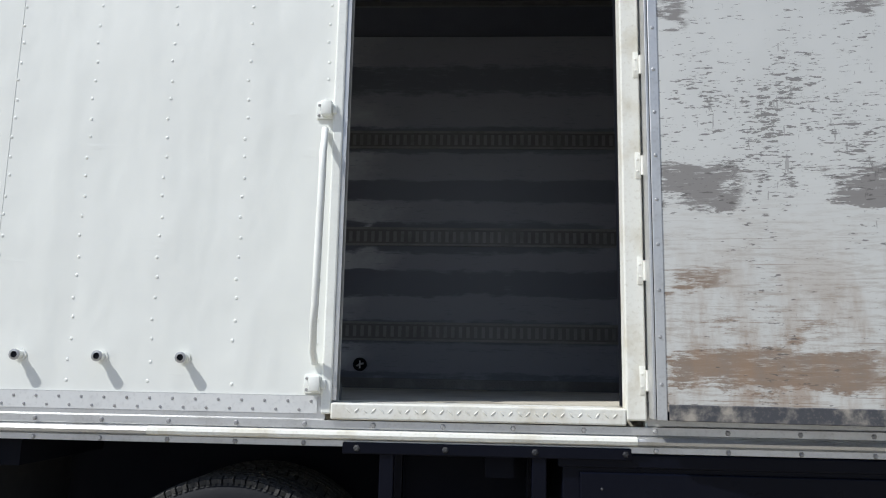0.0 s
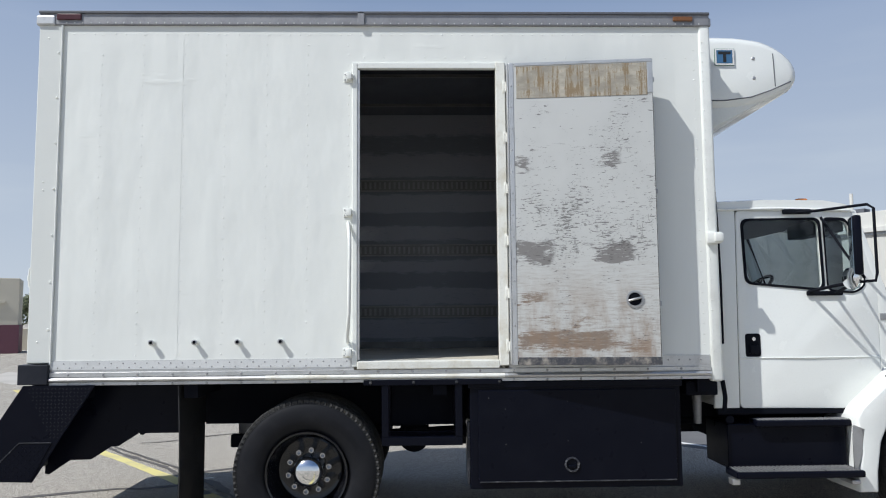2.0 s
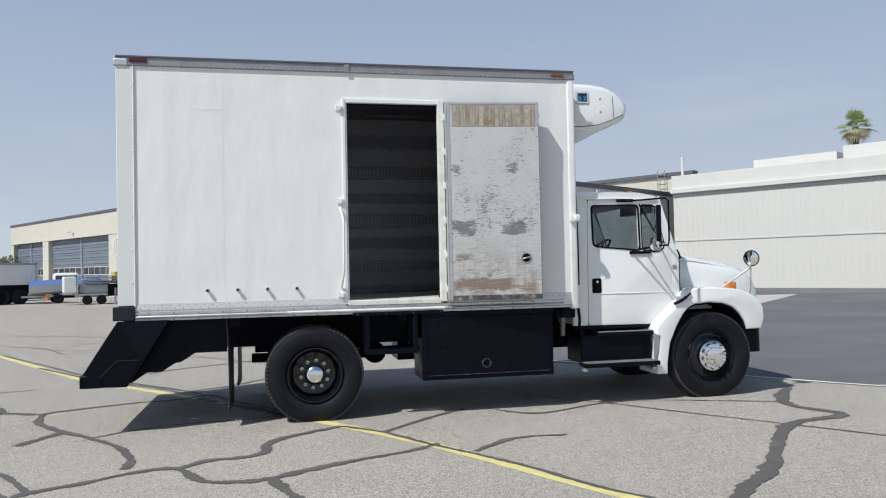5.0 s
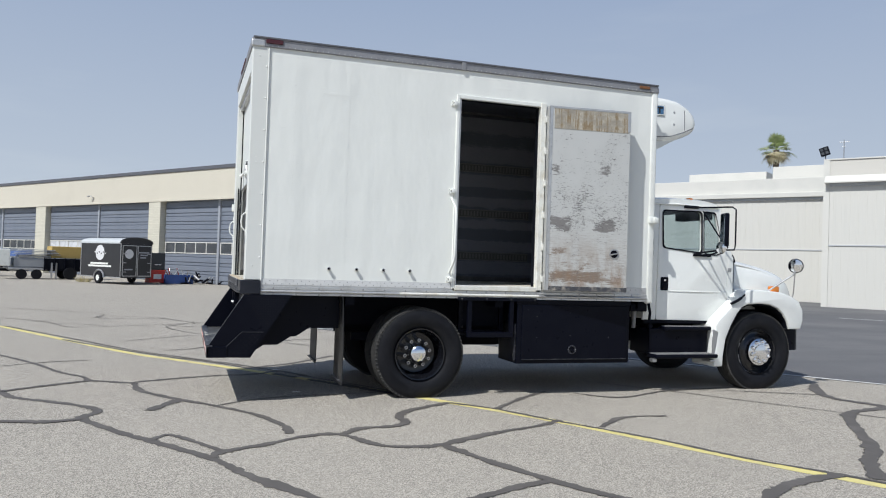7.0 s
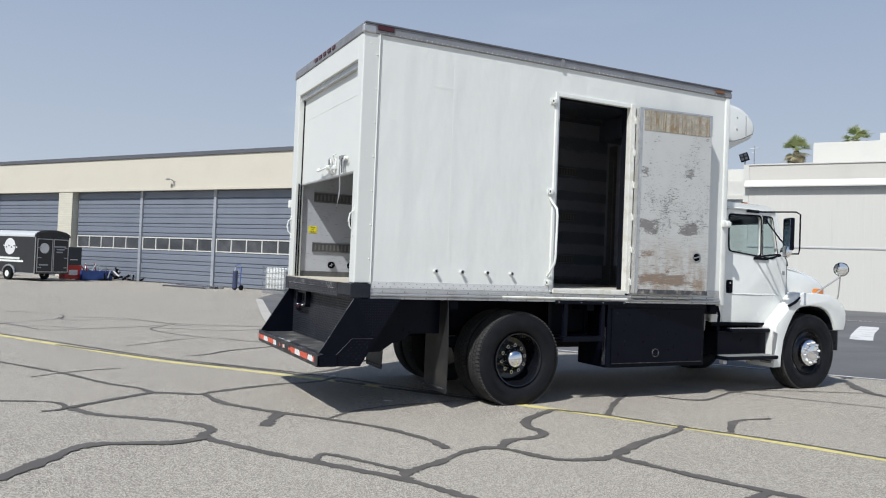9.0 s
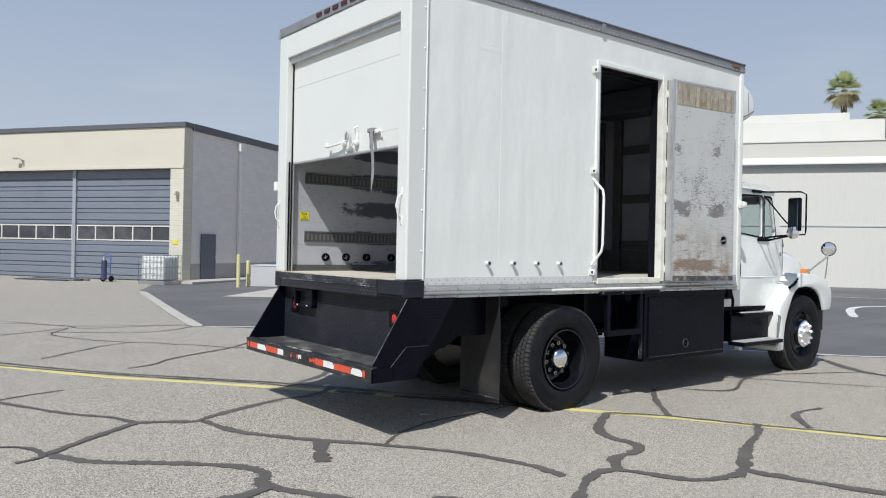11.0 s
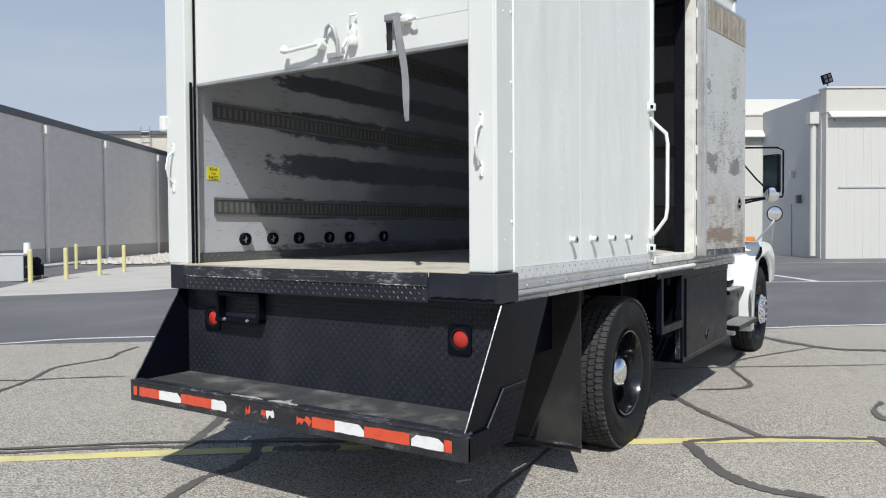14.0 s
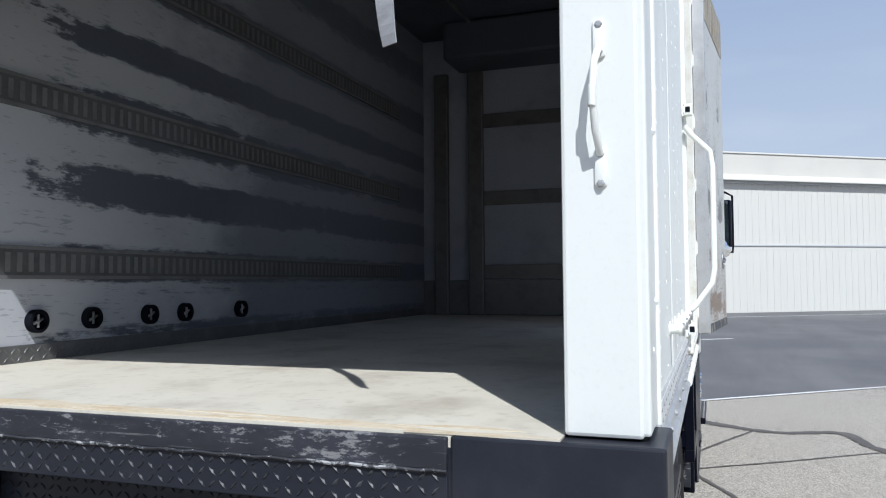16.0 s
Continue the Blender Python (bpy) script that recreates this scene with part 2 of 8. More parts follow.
    col = mixed(n, l, times_(n, l, marks, 0.75), col, tuple(c * 0.7 for c in scuff))
    l.new(col, b.inputs["Base Color"])
    bare = times_(n, l, times_(n, l, marks, wz, "MAXIMUM"), rz, "MAXIMUM")
    l.new(times_(n, l, times_(n, l, 1.0, bare, "SUBTRACT"), 0.28), b.inputs["Metallic"])
    b.inputs["Roughness"].default_value = 0.55
    bumped(n, l, b, times_(n, l, shred, times_(n, l, bare, -0.6), "ADD"), 0.22, 0.002)
    return m


def chipped(name, base, bare, scale=(60, 60, 25), cover=0.60, rough=0.45, metal=0.2):
    """Paint knocked off in small chips and drawn-out scratches."""
    m, n, l, b = tree_of(name)
    chips = noise_of(n, l, coords(n, l, scale), 1.0, 8, 0.8)
    wide = noise_of(n, l, coords(n, l, (4, 4, 9), (0.3, 0.1, 0.6)), 1.0, 5, 0.65)
    lines = noise_of(n, l, coords(n, l, (3, 3, 160), (0.5, 0.2, 0.1)), 1.0, 5, 0.7)
    f = band(n, l, times_(n, l, chips, times_(n, l, wide, 0.5), "ADD"), cover + 0.25, cover + 0.31)
    g = times_(n, l, band(n, l, lines, 0.63, 0.70), 0.5)
    fade = band(n, l, wide, 0.35, 0.75)
    col = mixed(n, l, times_(n, l, fade, 0.6), base, tuple(min(c * 2.6, 1) for c in base))
    col = mixed(n, l, times_(n, l, f, g, "MAXIMUM"), col, bare)
    l.new(col, b.inputs["Base Color"])
    b.inputs["Roughness"].default_value, b.inputs["Metallic"].default_value = rough, metal
    b.inputs["Specular IOR Level"].default_value = 0.3
    bumped(n, l, b, times_(n, l, chips, times_(n, l, f, -0.5), "ADD"), 0.3, 0.002)
    return m


def foliage(name, base, other, scale):
    """Thin leaves that let half of the light through."""
    m, n, l, b = tree_of(name)
    col = mixed(n, l, band(n, l, noise_of(n, l, coords(n, l), scale, 4, 0.6), 0.35, 0.65), base, other)
    l.new(col, b.inputs["Base Color"])
    b.inputs["Roughness"].default_value = 0.6
    tl = n.new("ShaderNodeBsdfTranslucent")
    l.new(col, tl.inputs["Color"])
    mx = n.new("ShaderNodeMixShader")
    mx.inputs[0].default_value = 0.45
    l.new(b.outputs[0], mx.inputs[1])
    l.new(tl.outputs[0], mx.inputs[2])
    l.new(mx.outputs[0], n["Material Output"].inputs["Surface"])
    return m


def glass(name, tint=(0.75, 0.85, 0.85), rough=0.02):
    m, n, l, b = tree_of(name)
    tr = n.new("ShaderNodeBsdfTransparent")
    tr.inputs["Color"].default_value = (*tint, 1)
    gl = n.new("ShaderNodeBsdfGlossy")
    gl.inputs["Roughness"].default_value = rough
    lw = n.new("ShaderNodeLayerWeight")
    lw.inputs["Blend"].default_value = 0.5
    gain = times_(n, l, times_(n, l, times_(n, l, lw.outputs["Facing"], 4.0, "POWER"), 0.7), 0.05, "ADD")
    mx = n.new("ShaderNodeMixShader")
    l.new(gain, mx.inputs[0])
    l.new(tr.outputs[0], mx.inputs[1])
    l.new(gl.outputs[0], mx.inputs[2])
    l.new(mx.outputs[0], n["Material Output"].inputs["Surface"])
    return m


def lot_ground(name):
    """Old sun-bleached asphalt: pale aggregate, dust, oil stains."""
    m, n, l, b = tree_of(name)
    vec = coords(n, l, world_space=True)
    stone = n.new("ShaderNodeTexVoronoi")
    stone.inputs["Scale"].default_value = 135
    l.new(vec, stone.inputs["Vector"])
    bright = n.new("ShaderNodeSeparateColor")
    l.new(stone.outputs["Color"], bright.inputs[0])
    fine = noise_of(n, l, vec, 40, 6, 0.75)
    mid = noise_of(n, l, vec, 1.1, 6, 0.6)
    wide = noise_of(n, l, vec, 0.16, 5, 0.55)
    col = mixed(n, l, band(n, l, bright.outputs[0], 0.1, 0.95), (0.125, 0.115, 0.097), (0.625, 0.57, 0.48))
    col = mixed(n, l, times_(n, l, band(n, l, fine, 0.42, 0.62), 0.35), col, (0.345, 0.314, 0.262))
    col = mixed(n, l, times_(n, l, band(n, l, mid, 0.45, 0.75), 0.30), col, (0.275, 0.249, 0.210))
    col = mixed(n, l, times_(n, l, band(n, l, wide, 0.4, 0.7), 0.4), col, (0.410, 0.374, 0.313))
    spots = band(n, l, noise_of(n, l, vec, 0.9, 2, 0.4), 0.74, 0.80)
    col = mixed(n, l, times_(n, l, spots, 0.4), col, (0.14, 0.13, 0.12))
    l.new(col, b.inputs["Base Color"])
    b.inputs["Roughness"].default_value = 0.9
    h = times_(n, l, stone.outputs["Distance"], times_(n, l, fine, 0.8), "ADD")
    bumped(n, l, b, h, 0.5, 0.006)
    return m


def slurry(name, base, dust):
    m, n, l, b = tree_of(name)
    vec = coords(n, l, world_space=True)
    wide = noise_of(n, l, coords(n, l, (0.25, 0.25, 1), world_space=True), 1.0, 5, 0.6)
    lanes = noise_of(n, l, coords(n, l, (0.10, 0.9, 1), world_space=True), 1.0, 4, 0.6)
    fine = noise_of(n, l, vec, 60, 4, 0.7)
    col = mixed(n, l, band(n, l, wide, 0.35, 0.7), base, dust)
    col = mixed(n, l, times_(n, l, band(n, l, lanes, 0.45, 0.7), 0.5), col, tuple(c * 0.8 for c in base))
    col = mixed(n, l, times_(n, l, band(n, l, fine, 0.5, 0.7), 0.4), col, tuple(c * 1.25 for c in dust))
    l.new(col, b.inputs["Base Color"])
    b.inputs["Roughness"].default_value = 0.85
    bumped(n, l, b, fine, 0.3, 0.004)
    return m


def ribbed(name, base, pitch, axis, depth=0.6):
    """Metal siding: vertical ribs across the given axis, with dust runs."""
    m, n, l, b = tree_of(name)
    vec = coords(n, l)
    sep = n.new("ShaderNodeSeparateXYZ")
    l.new(vec, sep.inputs[0])
    ph = times_(n, l, sep.outputs[axis], 2 * math.pi / pitch)
    s = n.new("ShaderNodeMath")
    s.operation = "SINE"
    l.new(ph, s.inputs[0])
    runs = band(n, l, noise_of(n, l, coords(n, l, (5, 5, 0.35)), 1.0, 5, 0.65), 0.5, 0.8)
    col = mixed(n, l, times_(n, l, runs, 0.25), base, tuple(c * 0.75 for c in base))
    l.new(col, b.inputs["Base Color"])
    b.inputs["Roughness"].default_value = 0.55
    bumped(n, l, b, band(n, l, s.outputs[0], -0.6, 0.6), depth, 0.03)
    return m


def blockwork(name, base, mortar, w, h, axis_u="X", strength=0.5):
    m, n, l, b = tree_of(name)
    tc = n.new("ShaderNodeTexCoord")
    sep = n.new("ShaderNodeSeparateXYZ")
    com = n.new("ShaderNodeCombineXYZ")
    l.new(tc.outputs["Object"], sep.inputs[0])
    l.new(sep.outputs[axis_u], com.inputs["X"])
    l.new(sep.outputs["Z"], com.inputs["Y"])
    br = n.new("ShaderNodeTexBrick")
    br.inputs["Color1"].default_value = (*base, 1)
    br.inputs["Color2"].default_value = (*[c * 0.92 for c in base], 1)
    br.inputs["Mortar"].default_value = (*mortar, 1)
    br.inputs["Scale"].default_value = 1.0
    br.inputs["Brick Width"].default_value, br.inputs["Row Height"].default_value = w, h
    br.inputs["Mortar Size"].default_value = 0.012
    l.new(com.outputs[0], br.inputs["Vector"])
    wide = band(n, l, noise_of(n, l, coords(n, l), 0.8, 5, 0.6), 0.45, 0.8)
    l.new(mixed(n, l, times_(n, l, wide, 0.25), br.outputs["Color"], tuple(c * 0.8 for c in base)), b.inputs["Base Color"])
    b.inputs["Roughness"].default_value = 0.85
    inv = times_(n, l, 1.0, br.outputs["Fac"], "SUBTRACT")
    bumped(n, l, b, inv, strength, 0.01)
    return m


M = {}
M["lot"] = lot_ground("bleached_asphalt")
M["drive"] = slurry("dark_asphalt", (0.115, 0.114, 0.116), (0.165, 0.161, 0.155))
M["concrete"] = surface("concrete", (0.50, 0.47, 0.42), (0.36, 0.34, 0.30), 0.9, 0, 0.8, 30, 0.6, 0.3, 0.004)
M["tar"] = surface("tar_seal", (0.100, 0.091, 0.082), (0.16, 0.146, 0.13), 0.75, 0, 2.0, 50, 0.6, 0.3, 0.003)
M["yellow"] = surface("worn_yellow_paint", (0.70, 0.615, 0.235), (0.50, 0.45, 0.26), 0.75, 0, 3.0, 35, 0.8, 0.3, 0.002)
M["road_white"] = surface("worn_white_paint", (0.72, 0.71, 0.68), (0.42, 0.40, 0.37), 0.75, 0, 2.0, 30, 0.8, 0.3, 0.002)
M["white"] = box_panel("white_sheet", (0.80, 0.81, 0.76))
M["white_gloss"] = surface("white_enamel", (0.82, 0.83, 0.785), (0.66, 0.66, 0.64), 0.22, 0, 2.0, 80, 0.25, 0.03, 0.001, 0.5)
M["white_trim"] = surface("white_trim_paint", (0.80, 0.81, 0.76), (0.60, 0.595, 0.55), 0.4, 0, 6.0, 90, 0.4, 0.1, 0.001)
M["cream_trim"] = surface("yellowed_white_paint", (0.77, 0.765, 0.70), (0.55, 0.50, 0.38), 0.5, 0, 7.0, 70, 0.7, 0.2, 0.002)
M["alu"] = surface("dull_aluminium", (0.60, 0.60, 0.59), (0.40, 0.39, 0.37), 0.42, 0.75, 5.0, 80, 0.6, 0.2, 0.002)
M["roof_rail"] = surface("grey_roof_rail", (0.30, 0.30, 0.31), (0.16, 0.16, 0.17), 0.55, 0.4, 4.0, 60, 0.6, 0.2, 0.002)
M["black"] = surface("satin_black_paint", (0.0034, 0.0042, 0.0090), (0.008, 0.0092, 0.0145), 0.30, 0, 4.0, 120, 0.35, 0.10, 0.001, spec=0.10)
M["black_worn"] = chipped("scraped_black_paint", (0.026, 0.027, 0.033), (0.24, 0.237, 0.235), (70, 24, 80), cover=0.555)
# lighter copy of the black paint: sunlight on the rear put into the colour
M["black_sunlit"] = surface("sunlit_rear_black", (0.017, 0.019, 0.026), (0.042, 0.044, 0.052), 0.36, 0, 3.0, 120, 0.5, 0.12, 0.001, spec=0.2)
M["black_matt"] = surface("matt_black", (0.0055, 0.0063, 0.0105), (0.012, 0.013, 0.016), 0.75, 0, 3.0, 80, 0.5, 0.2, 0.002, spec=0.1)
M["rubber"] = surface("tyre_rubber", (0.0075, 0.008, 0.0105), (0.020, 0.0202, 0.022), 0.6, 0, 5.0, 120, 0.5, 0.15, 0.002, spec=0.22)
M["tread"] = surface("tyre_tread", (0.044, 0.0435, 0.042), (0.095, 0.091, 0.083), 0.8, 0, 12.0, 120, 0.6, 0.3, 0.003, spec=0.2)
M["rim"] = surface("black_rim", (0.006, 0.0065, 0.009), (0.012, 0.0125, 0.014), 0.13, 0, 4.0, 100, 0.3, 0.03, 0.001, 0.4, spec=0.35)
M["nut_dark"] = surface("black_nut", (0.42, 0.43, 0.45), (0.25, 0.25, 0.26), 0.10, 1.0, 8.0, 60, 0.3, 0.02, 0.001)
M["chrome"] = surface("chrome", (0.86, 0.87, 0.88), (0.7, 0.7, 0.7), 0.06, 1.0, 4.0, 60, 0.2, 0.02, 0.001)
M["steel"] = surface("galvanised_steel", (0.48, 0.48, 0.48), (0.32, 0.31, 0.30), 0.4, 0.85, 8.0, 80, 0.5, 0.2, 0.002)
M["bolt"] = surface("dull_bolt_head", (0.34, 0.34, 0.34), (0.20, 0.19, 0.18), 0.65, 0.3, 9.0, 80, 0.5, 0.1)
M["door_white"] = surface("roll_door_paint", (0.71, 0.72, 0.675), (0.65, 0.655, 0.615), 0.4, 0, 1.5, 90, 0.3, 0.05, 0.001)
M["slot"] = surface("worn_slot_edge", (0.23, 0.227, 0.222), (0.11, 0.11, 0.107), 0.5, 0.5, 7.0, 80, 0.6, 0.1)
M["glass"] = glass("cab_glass", (0.68, 0.75, 0.76))
M["pane"] = surface("dark_window_pane", (0.06, 0.065, 0.07), (0.14, 0.14, 0.15), 0.12, 0, 0.9, 10, 0.7, 0.0)
M["mirror"] = plain("mirror_glass", (0.90, 0.91, 0.92), 0.02, 1.0)
M["tinted_mirror"] = plain("tinted_mirror_glass", (0.34, 0.40, 0.44), 0.02, 1.0)
M["red_lens"] = surface("red_lens", (0.48, 0.03, 0.02), (0.5, 0.03, 0.02), 0.18, 0, 8.0, 60, 0.3, 0.05)
M["amber"] = surface("amber_lens", (0.62, 0.20, 0.03), (0.42, 0.12, 0.02), 0.2, 0, 8.0, 60, 0.3, 0.05)
M["amber_dim"] = surface("sooty_amber_lens", (0.20, 0.085, 0.03), (0.08, 0.05, 0.03), 0.3, 0, 20.0, 60, 0.8, 0.1)
M["dark_red"] = plain("dark_red_lens", (0.065, 0.014, 0.018), 0.3)
M["tape_red"] = surface("red_tape", (0.66, 0.085, 0.035), (0.40, 0.06, 0.03), 0.35, 0, 14.0, 90, 0.6, 0.1)
M["tape_white"] = surface("white_tape", (0.80, 0.79, 0.76), (0.55, 0.53, 0.50), 0.35, 0, 14.0, 90, 0.6, 0.1)
M["leaf"] = worn_leaf("worn_door_lining", (0.595, 0.595, 0.565), (0.12, 0.108, 0.103), (0.20, 0.133, 0.084))
M["lug"] = surface("worn_chequer_lug", (0.022, 0.023, 0.027), (0.13, 0.13, 0.13), 0.4, 0.2, 14.0, 90, 0.9, 0.1)
M["lug_dull"] = surface("dull_chequer_lug", (0.008, 0.0085, 0.011), (0.030, 0.030, 0.034), 0.5, 0.0, 5.0, 90, 0.8, 0.1, spec=0.22)
M["patch"] = chipped("rust_stained_patch", (0.30, 0.275, 0.225), (0.27, 0.205, 0.125), (26, 26, 1.6), 0.52, 0.6, 0.1)
# level scuffs, plus navy tone painting the dimness towards the bulkhead
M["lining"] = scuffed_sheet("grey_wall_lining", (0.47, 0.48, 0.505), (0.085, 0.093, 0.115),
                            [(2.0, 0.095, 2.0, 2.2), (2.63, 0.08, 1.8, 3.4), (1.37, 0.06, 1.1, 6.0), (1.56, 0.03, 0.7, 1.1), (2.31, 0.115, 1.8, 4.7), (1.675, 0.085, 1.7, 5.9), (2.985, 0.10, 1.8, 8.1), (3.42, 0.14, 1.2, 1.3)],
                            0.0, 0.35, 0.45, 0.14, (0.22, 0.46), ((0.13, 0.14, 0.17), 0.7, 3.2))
# darker than the left lining, so the colour itself keeps the box dim
M["front_lining"] = surface("shade_dark_bulkhead", (0.28, 0.293, 0.33), (0.15, 0.16, 0.19), 0.6, 0, 2.0, 60, 0.6, 0.1)
# white ceiling coloured near black: the box's inner shade is in this tone
M["ceiling"] = surface("shade_dark_ceiling", (0.06, 0.065, 0.085), (0.04, 0.045, 0.06), 0.6, 0, 2.0, 60, 0.4, 0.1)
M["track"] = surface("track_steel", (0.135, 0.133, 0.13), (0.06, 0.06, 0.06), 0.45, 0.5, 9.0, 80, 0.5, 0.2)
M["floor"] = surface("worn_floor", (0.61, 0.57, 0.475), (0.36, 0.32, 0.25), 0.65, 0, 3.0, 25, 0.7, 0.3, 0.003)
M["sticker"] = plain("yellow_label", (0.75, 0.66, 0.03), 0.4)
M["ink"] = plain("black_print", (0.015, 0.015, 0.015), 0.5)
M["strap"] = surface("grey_webbing", (0.25, 0.25, 0.255), (0.16, 0.16, 0.165), 0.85, 0, 20, 300, 0.5, 0.4, 0.002)

# ---- shape helpers ----


def part(name, bm, material, parent, label="", smooth=False, kind=""):
    mesh = bpy.data.meshes.new(name)
    bm.to_mesh(mesh)
    bm.free()
    mesh.materials.append(material)
    if smooth:
        for p in mesh.polygons:
            p.use_smooth = True
        mesh.set_sharp_from_angle(angle=radians(38))
    ob = new(name, mesh)
    ob.parent = parent
    if name in ("screw", "bolt", "rivet", "fastener", "plate_lamp"):
        kind = "stuff"
    return tagged(ob, label=label, kind=kind)


def thing(name, label, category, m=None, group="", kind=""):
    ob = new(name)
    ob.empty_display_size = 0.2
    if m is not None:
        ob.matrix_world = m
    return tagged(ob, label, category, group, kind)


def again(ob, m):
    """One more part on the same mesh."""
    o = ob.copy()
    scene.collection.objects.link(o)
    o.matrix_basis = m
    return o


def bx(bm, x0, x1, y0, y1, z0, z1, bevel=0.0, seg=2):
    g = bmesh.ops.create_cube(bm, size=1.0)
    vs = g["verts"]
    for v in vs:
        v.co = Vector((x0 + (v.co.x + 0.5) * (x1 - x0), y0 + (v.co.y + 0.5) * (y1 - y0), z0 + (v.co.z + 0.5) * (z1 - z0)))
    if bevel:
        es = list({e for v in vs for e in v.link_edges})
        bmesh.ops.bevel(bm, geom=es, offset=bevel, segments=seg, profile=0.5, affect="EDGES")
    return bm


def box(x0, x1, y0, y1, z0, z1, bevel=0.0, seg=2):
    return bx(bmesh.new(), x0, x1, y0, y1, z0, z1, bevel, seg)


def ring_frame(p0, p1):
    w = (Vector(p1) - Vector(p0)).normalized()
    a = w.cross(Vector((0, 0, 1)))
    if a.length < 1e-3:
        a = Vector((1, 0, 0))
    a.normalize()
    return a, w.cross(a)


def cyl(bm, p0, p1, r0, r1=None, seg=16):
    r1 = r0 if r1 is None else r1
    a, c = ring_frame(p0, p1)
    rings = []
    for p, r in ((Vector(p0), r0), (Vector(p1), r1)):
        rings.append([bm.verts.new(p + r * (math.cos(2 * math.pi * i / seg) * a + math.sin(2 * math.pi * i / seg) * c)) for i in range(seg)])
    for i in range(seg):
        j = (i + 1) % seg
        bm.faces.new((rings[0][i], rings[0][j], rings[1][j], rings[1][i]))
    bm.faces.new(rings[0][::-1])
    bm.faces.new(rings[1])
    return bm


def tube(bm, pts, r, seg=8):
    pts = [Vector(p) for p in pts]
    rings = []
    a = None
    for i, p in enumerate(pts):
        w = (pts[min(i + 1, len(pts) - 1)] - pts[max(i - 1, 0)]).normalized()
        if a is None:
            a, c = ring_frame(p, p + w)
        else:
            a = (a - w * a.dot(w)).normalized()
            c = w.cross(a)
        rings.append([bm.verts.new(p + r * (math.cos(2 * math.pi * k / seg) * a + math.sin(2 * math.pi * k / seg) * c)) for k in range(seg)])
    for q, s in zip(rings, rings[1:]):
        for i in range(seg):
            j = (i + 1) % seg
            bm.faces.new((q[i], q[j], s[j], s[i]))
    bm.faces.new(rings[0][::-1])
    bm.faces.new(rings[-1])
    return bm


def lathe(bm, profile, centre, axis="y", seg=40, closed=False, caps=True):
    """profile: (radius, along) pairs."""
    rows = []
    for r, h in profile:
        row = []
        for i in range(seg):
            t = 2 * math.pi * i / seg
            c, s = r * math.cos(t), r * math.sin(t)
            off = {"y": (c, h, s), "z": (c, s, h), "x": (h, c, s)}[axis]
            row.append(bm.verts.new(Vector(centre) + Vector(off)))
        rows.append(row)
    pairs = list(zip(rows, rows[1:]))
    if closed:
        pairs.append((rows[-1], rows[0]))
    for q, s in pairs:
        for i in range(seg):
            j = (i + 1) % seg
            bm.faces.new((q[i], q[j], s[j], s[i]))
    if not closed and caps:
        for row, flip in ((rows[0], True), (rows[-1], False)):
            if (row[0].co - row[seg // 2].co).length > 1e-4:
                bm.faces.new(row[::-1] if flip else row)
    bmesh.ops.remove_doubles(bm, verts=bm.verts, dist=1e-5)
    bmesh.ops.recalc_face_normals(bm, faces=bm.faces)
    return bm


def extrude_poly(bm, poly, y0, y1, plane="xz"):
    """A flat outline pushed from y0 to y1 (or along x for plane 'yz', along z for 'xy')."""
    def at(p, d):
        return {"xz": (p[0], d, p[1]), "yz": (d, p[0], p[1]), "xy": (p[0], p[1], d)}[plane]
    a = [bm.verts.new(at(p, y0)) for p in poly]
    b = [bm.verts.new(at(p, y1)) for p in poly]
    n = len(poly)
    fs = [bm.faces.new(a), bm.faces.new(b[::-1])]
    for i in range(n):
        fs.append(bm.faces.new((a[i], b[i], b[(i + 1) % n], a[(i + 1) % n])))
    bmesh.ops.recalc_face_normals(bm, faces=fs)
    return bm


def rounded(poly, r, n=5):
    out = []
    k = len(poly)
    for i in range(k):
        p, a, b = Vector(poly[i]), Vector(poly[i - 1]), Vector(poly[(i + 1) % k])
        ra, rb = min(r, (a - p).length * 0.45), min(r, (b - p).length * 0.45)
        s, e = p + (a - p).normalized() * ra, p + (b - p).normalized() * rb
        for j in range(n + 1):
            t = j / n
            out.append(((1 - t) ** 2 * s + 2 * t * (1 - t) * p + t * t * e)[:2])
    return out


def plate(name, outline, holes, y0, y1, material, parent, label="", bevel=0.0, plane="xz", smooth=False):
    """A sheet with openings, lying in the xz (or yz) plane from y0 to y1."""
    cu = bpy.data.curves.new(name, "CURVE")
    cu.dimensions, cu.fill_mode = "2D", "BOTH"
    cu.extrude = abs(y1 - y0) / 2 - bevel
    cu.bevel_depth, cu.bevel_resolution = bevel, 2
    for loop in [outline] + list(holes):
        sp = cu.splines.new("POLY")
        sp.points.add(len(loop) - 1)
        for p, q in zip(sp.points, loop):
            p.co = (q[0], q[1], 0, 1)
        sp.use_cyclic_u = True
    tmp = bpy.data.objects.new("tmp", cu)
    scene.collection.objects.link(tmp)
    bpy.context.view_layer.update()
    mesh = bpy.data.meshes.new_from_object(tmp.evaluated_get(bpy.context.evaluated_depsgraph_get()))
    bpy.data.objects.remove(tmp)
    mid = (y0 + y1) / 2
    for v in mesh.vertices:
        x, y, z = v.co
        v.co = (x, mid - z, y) if plane == "xz" else (mid + z, x, y)
    bm = bmesh.new()
    bm.from_mesh(mesh)
    bpy.data.meshes.remove(mesh)
    bmesh.ops.remove_doubles(bm, verts=bm.verts, dist=1e-5)
    bmesh.ops.recalc_face_normals(bm, faces=bm.faces)
    return part(name, bm, material, parent, label, smooth)


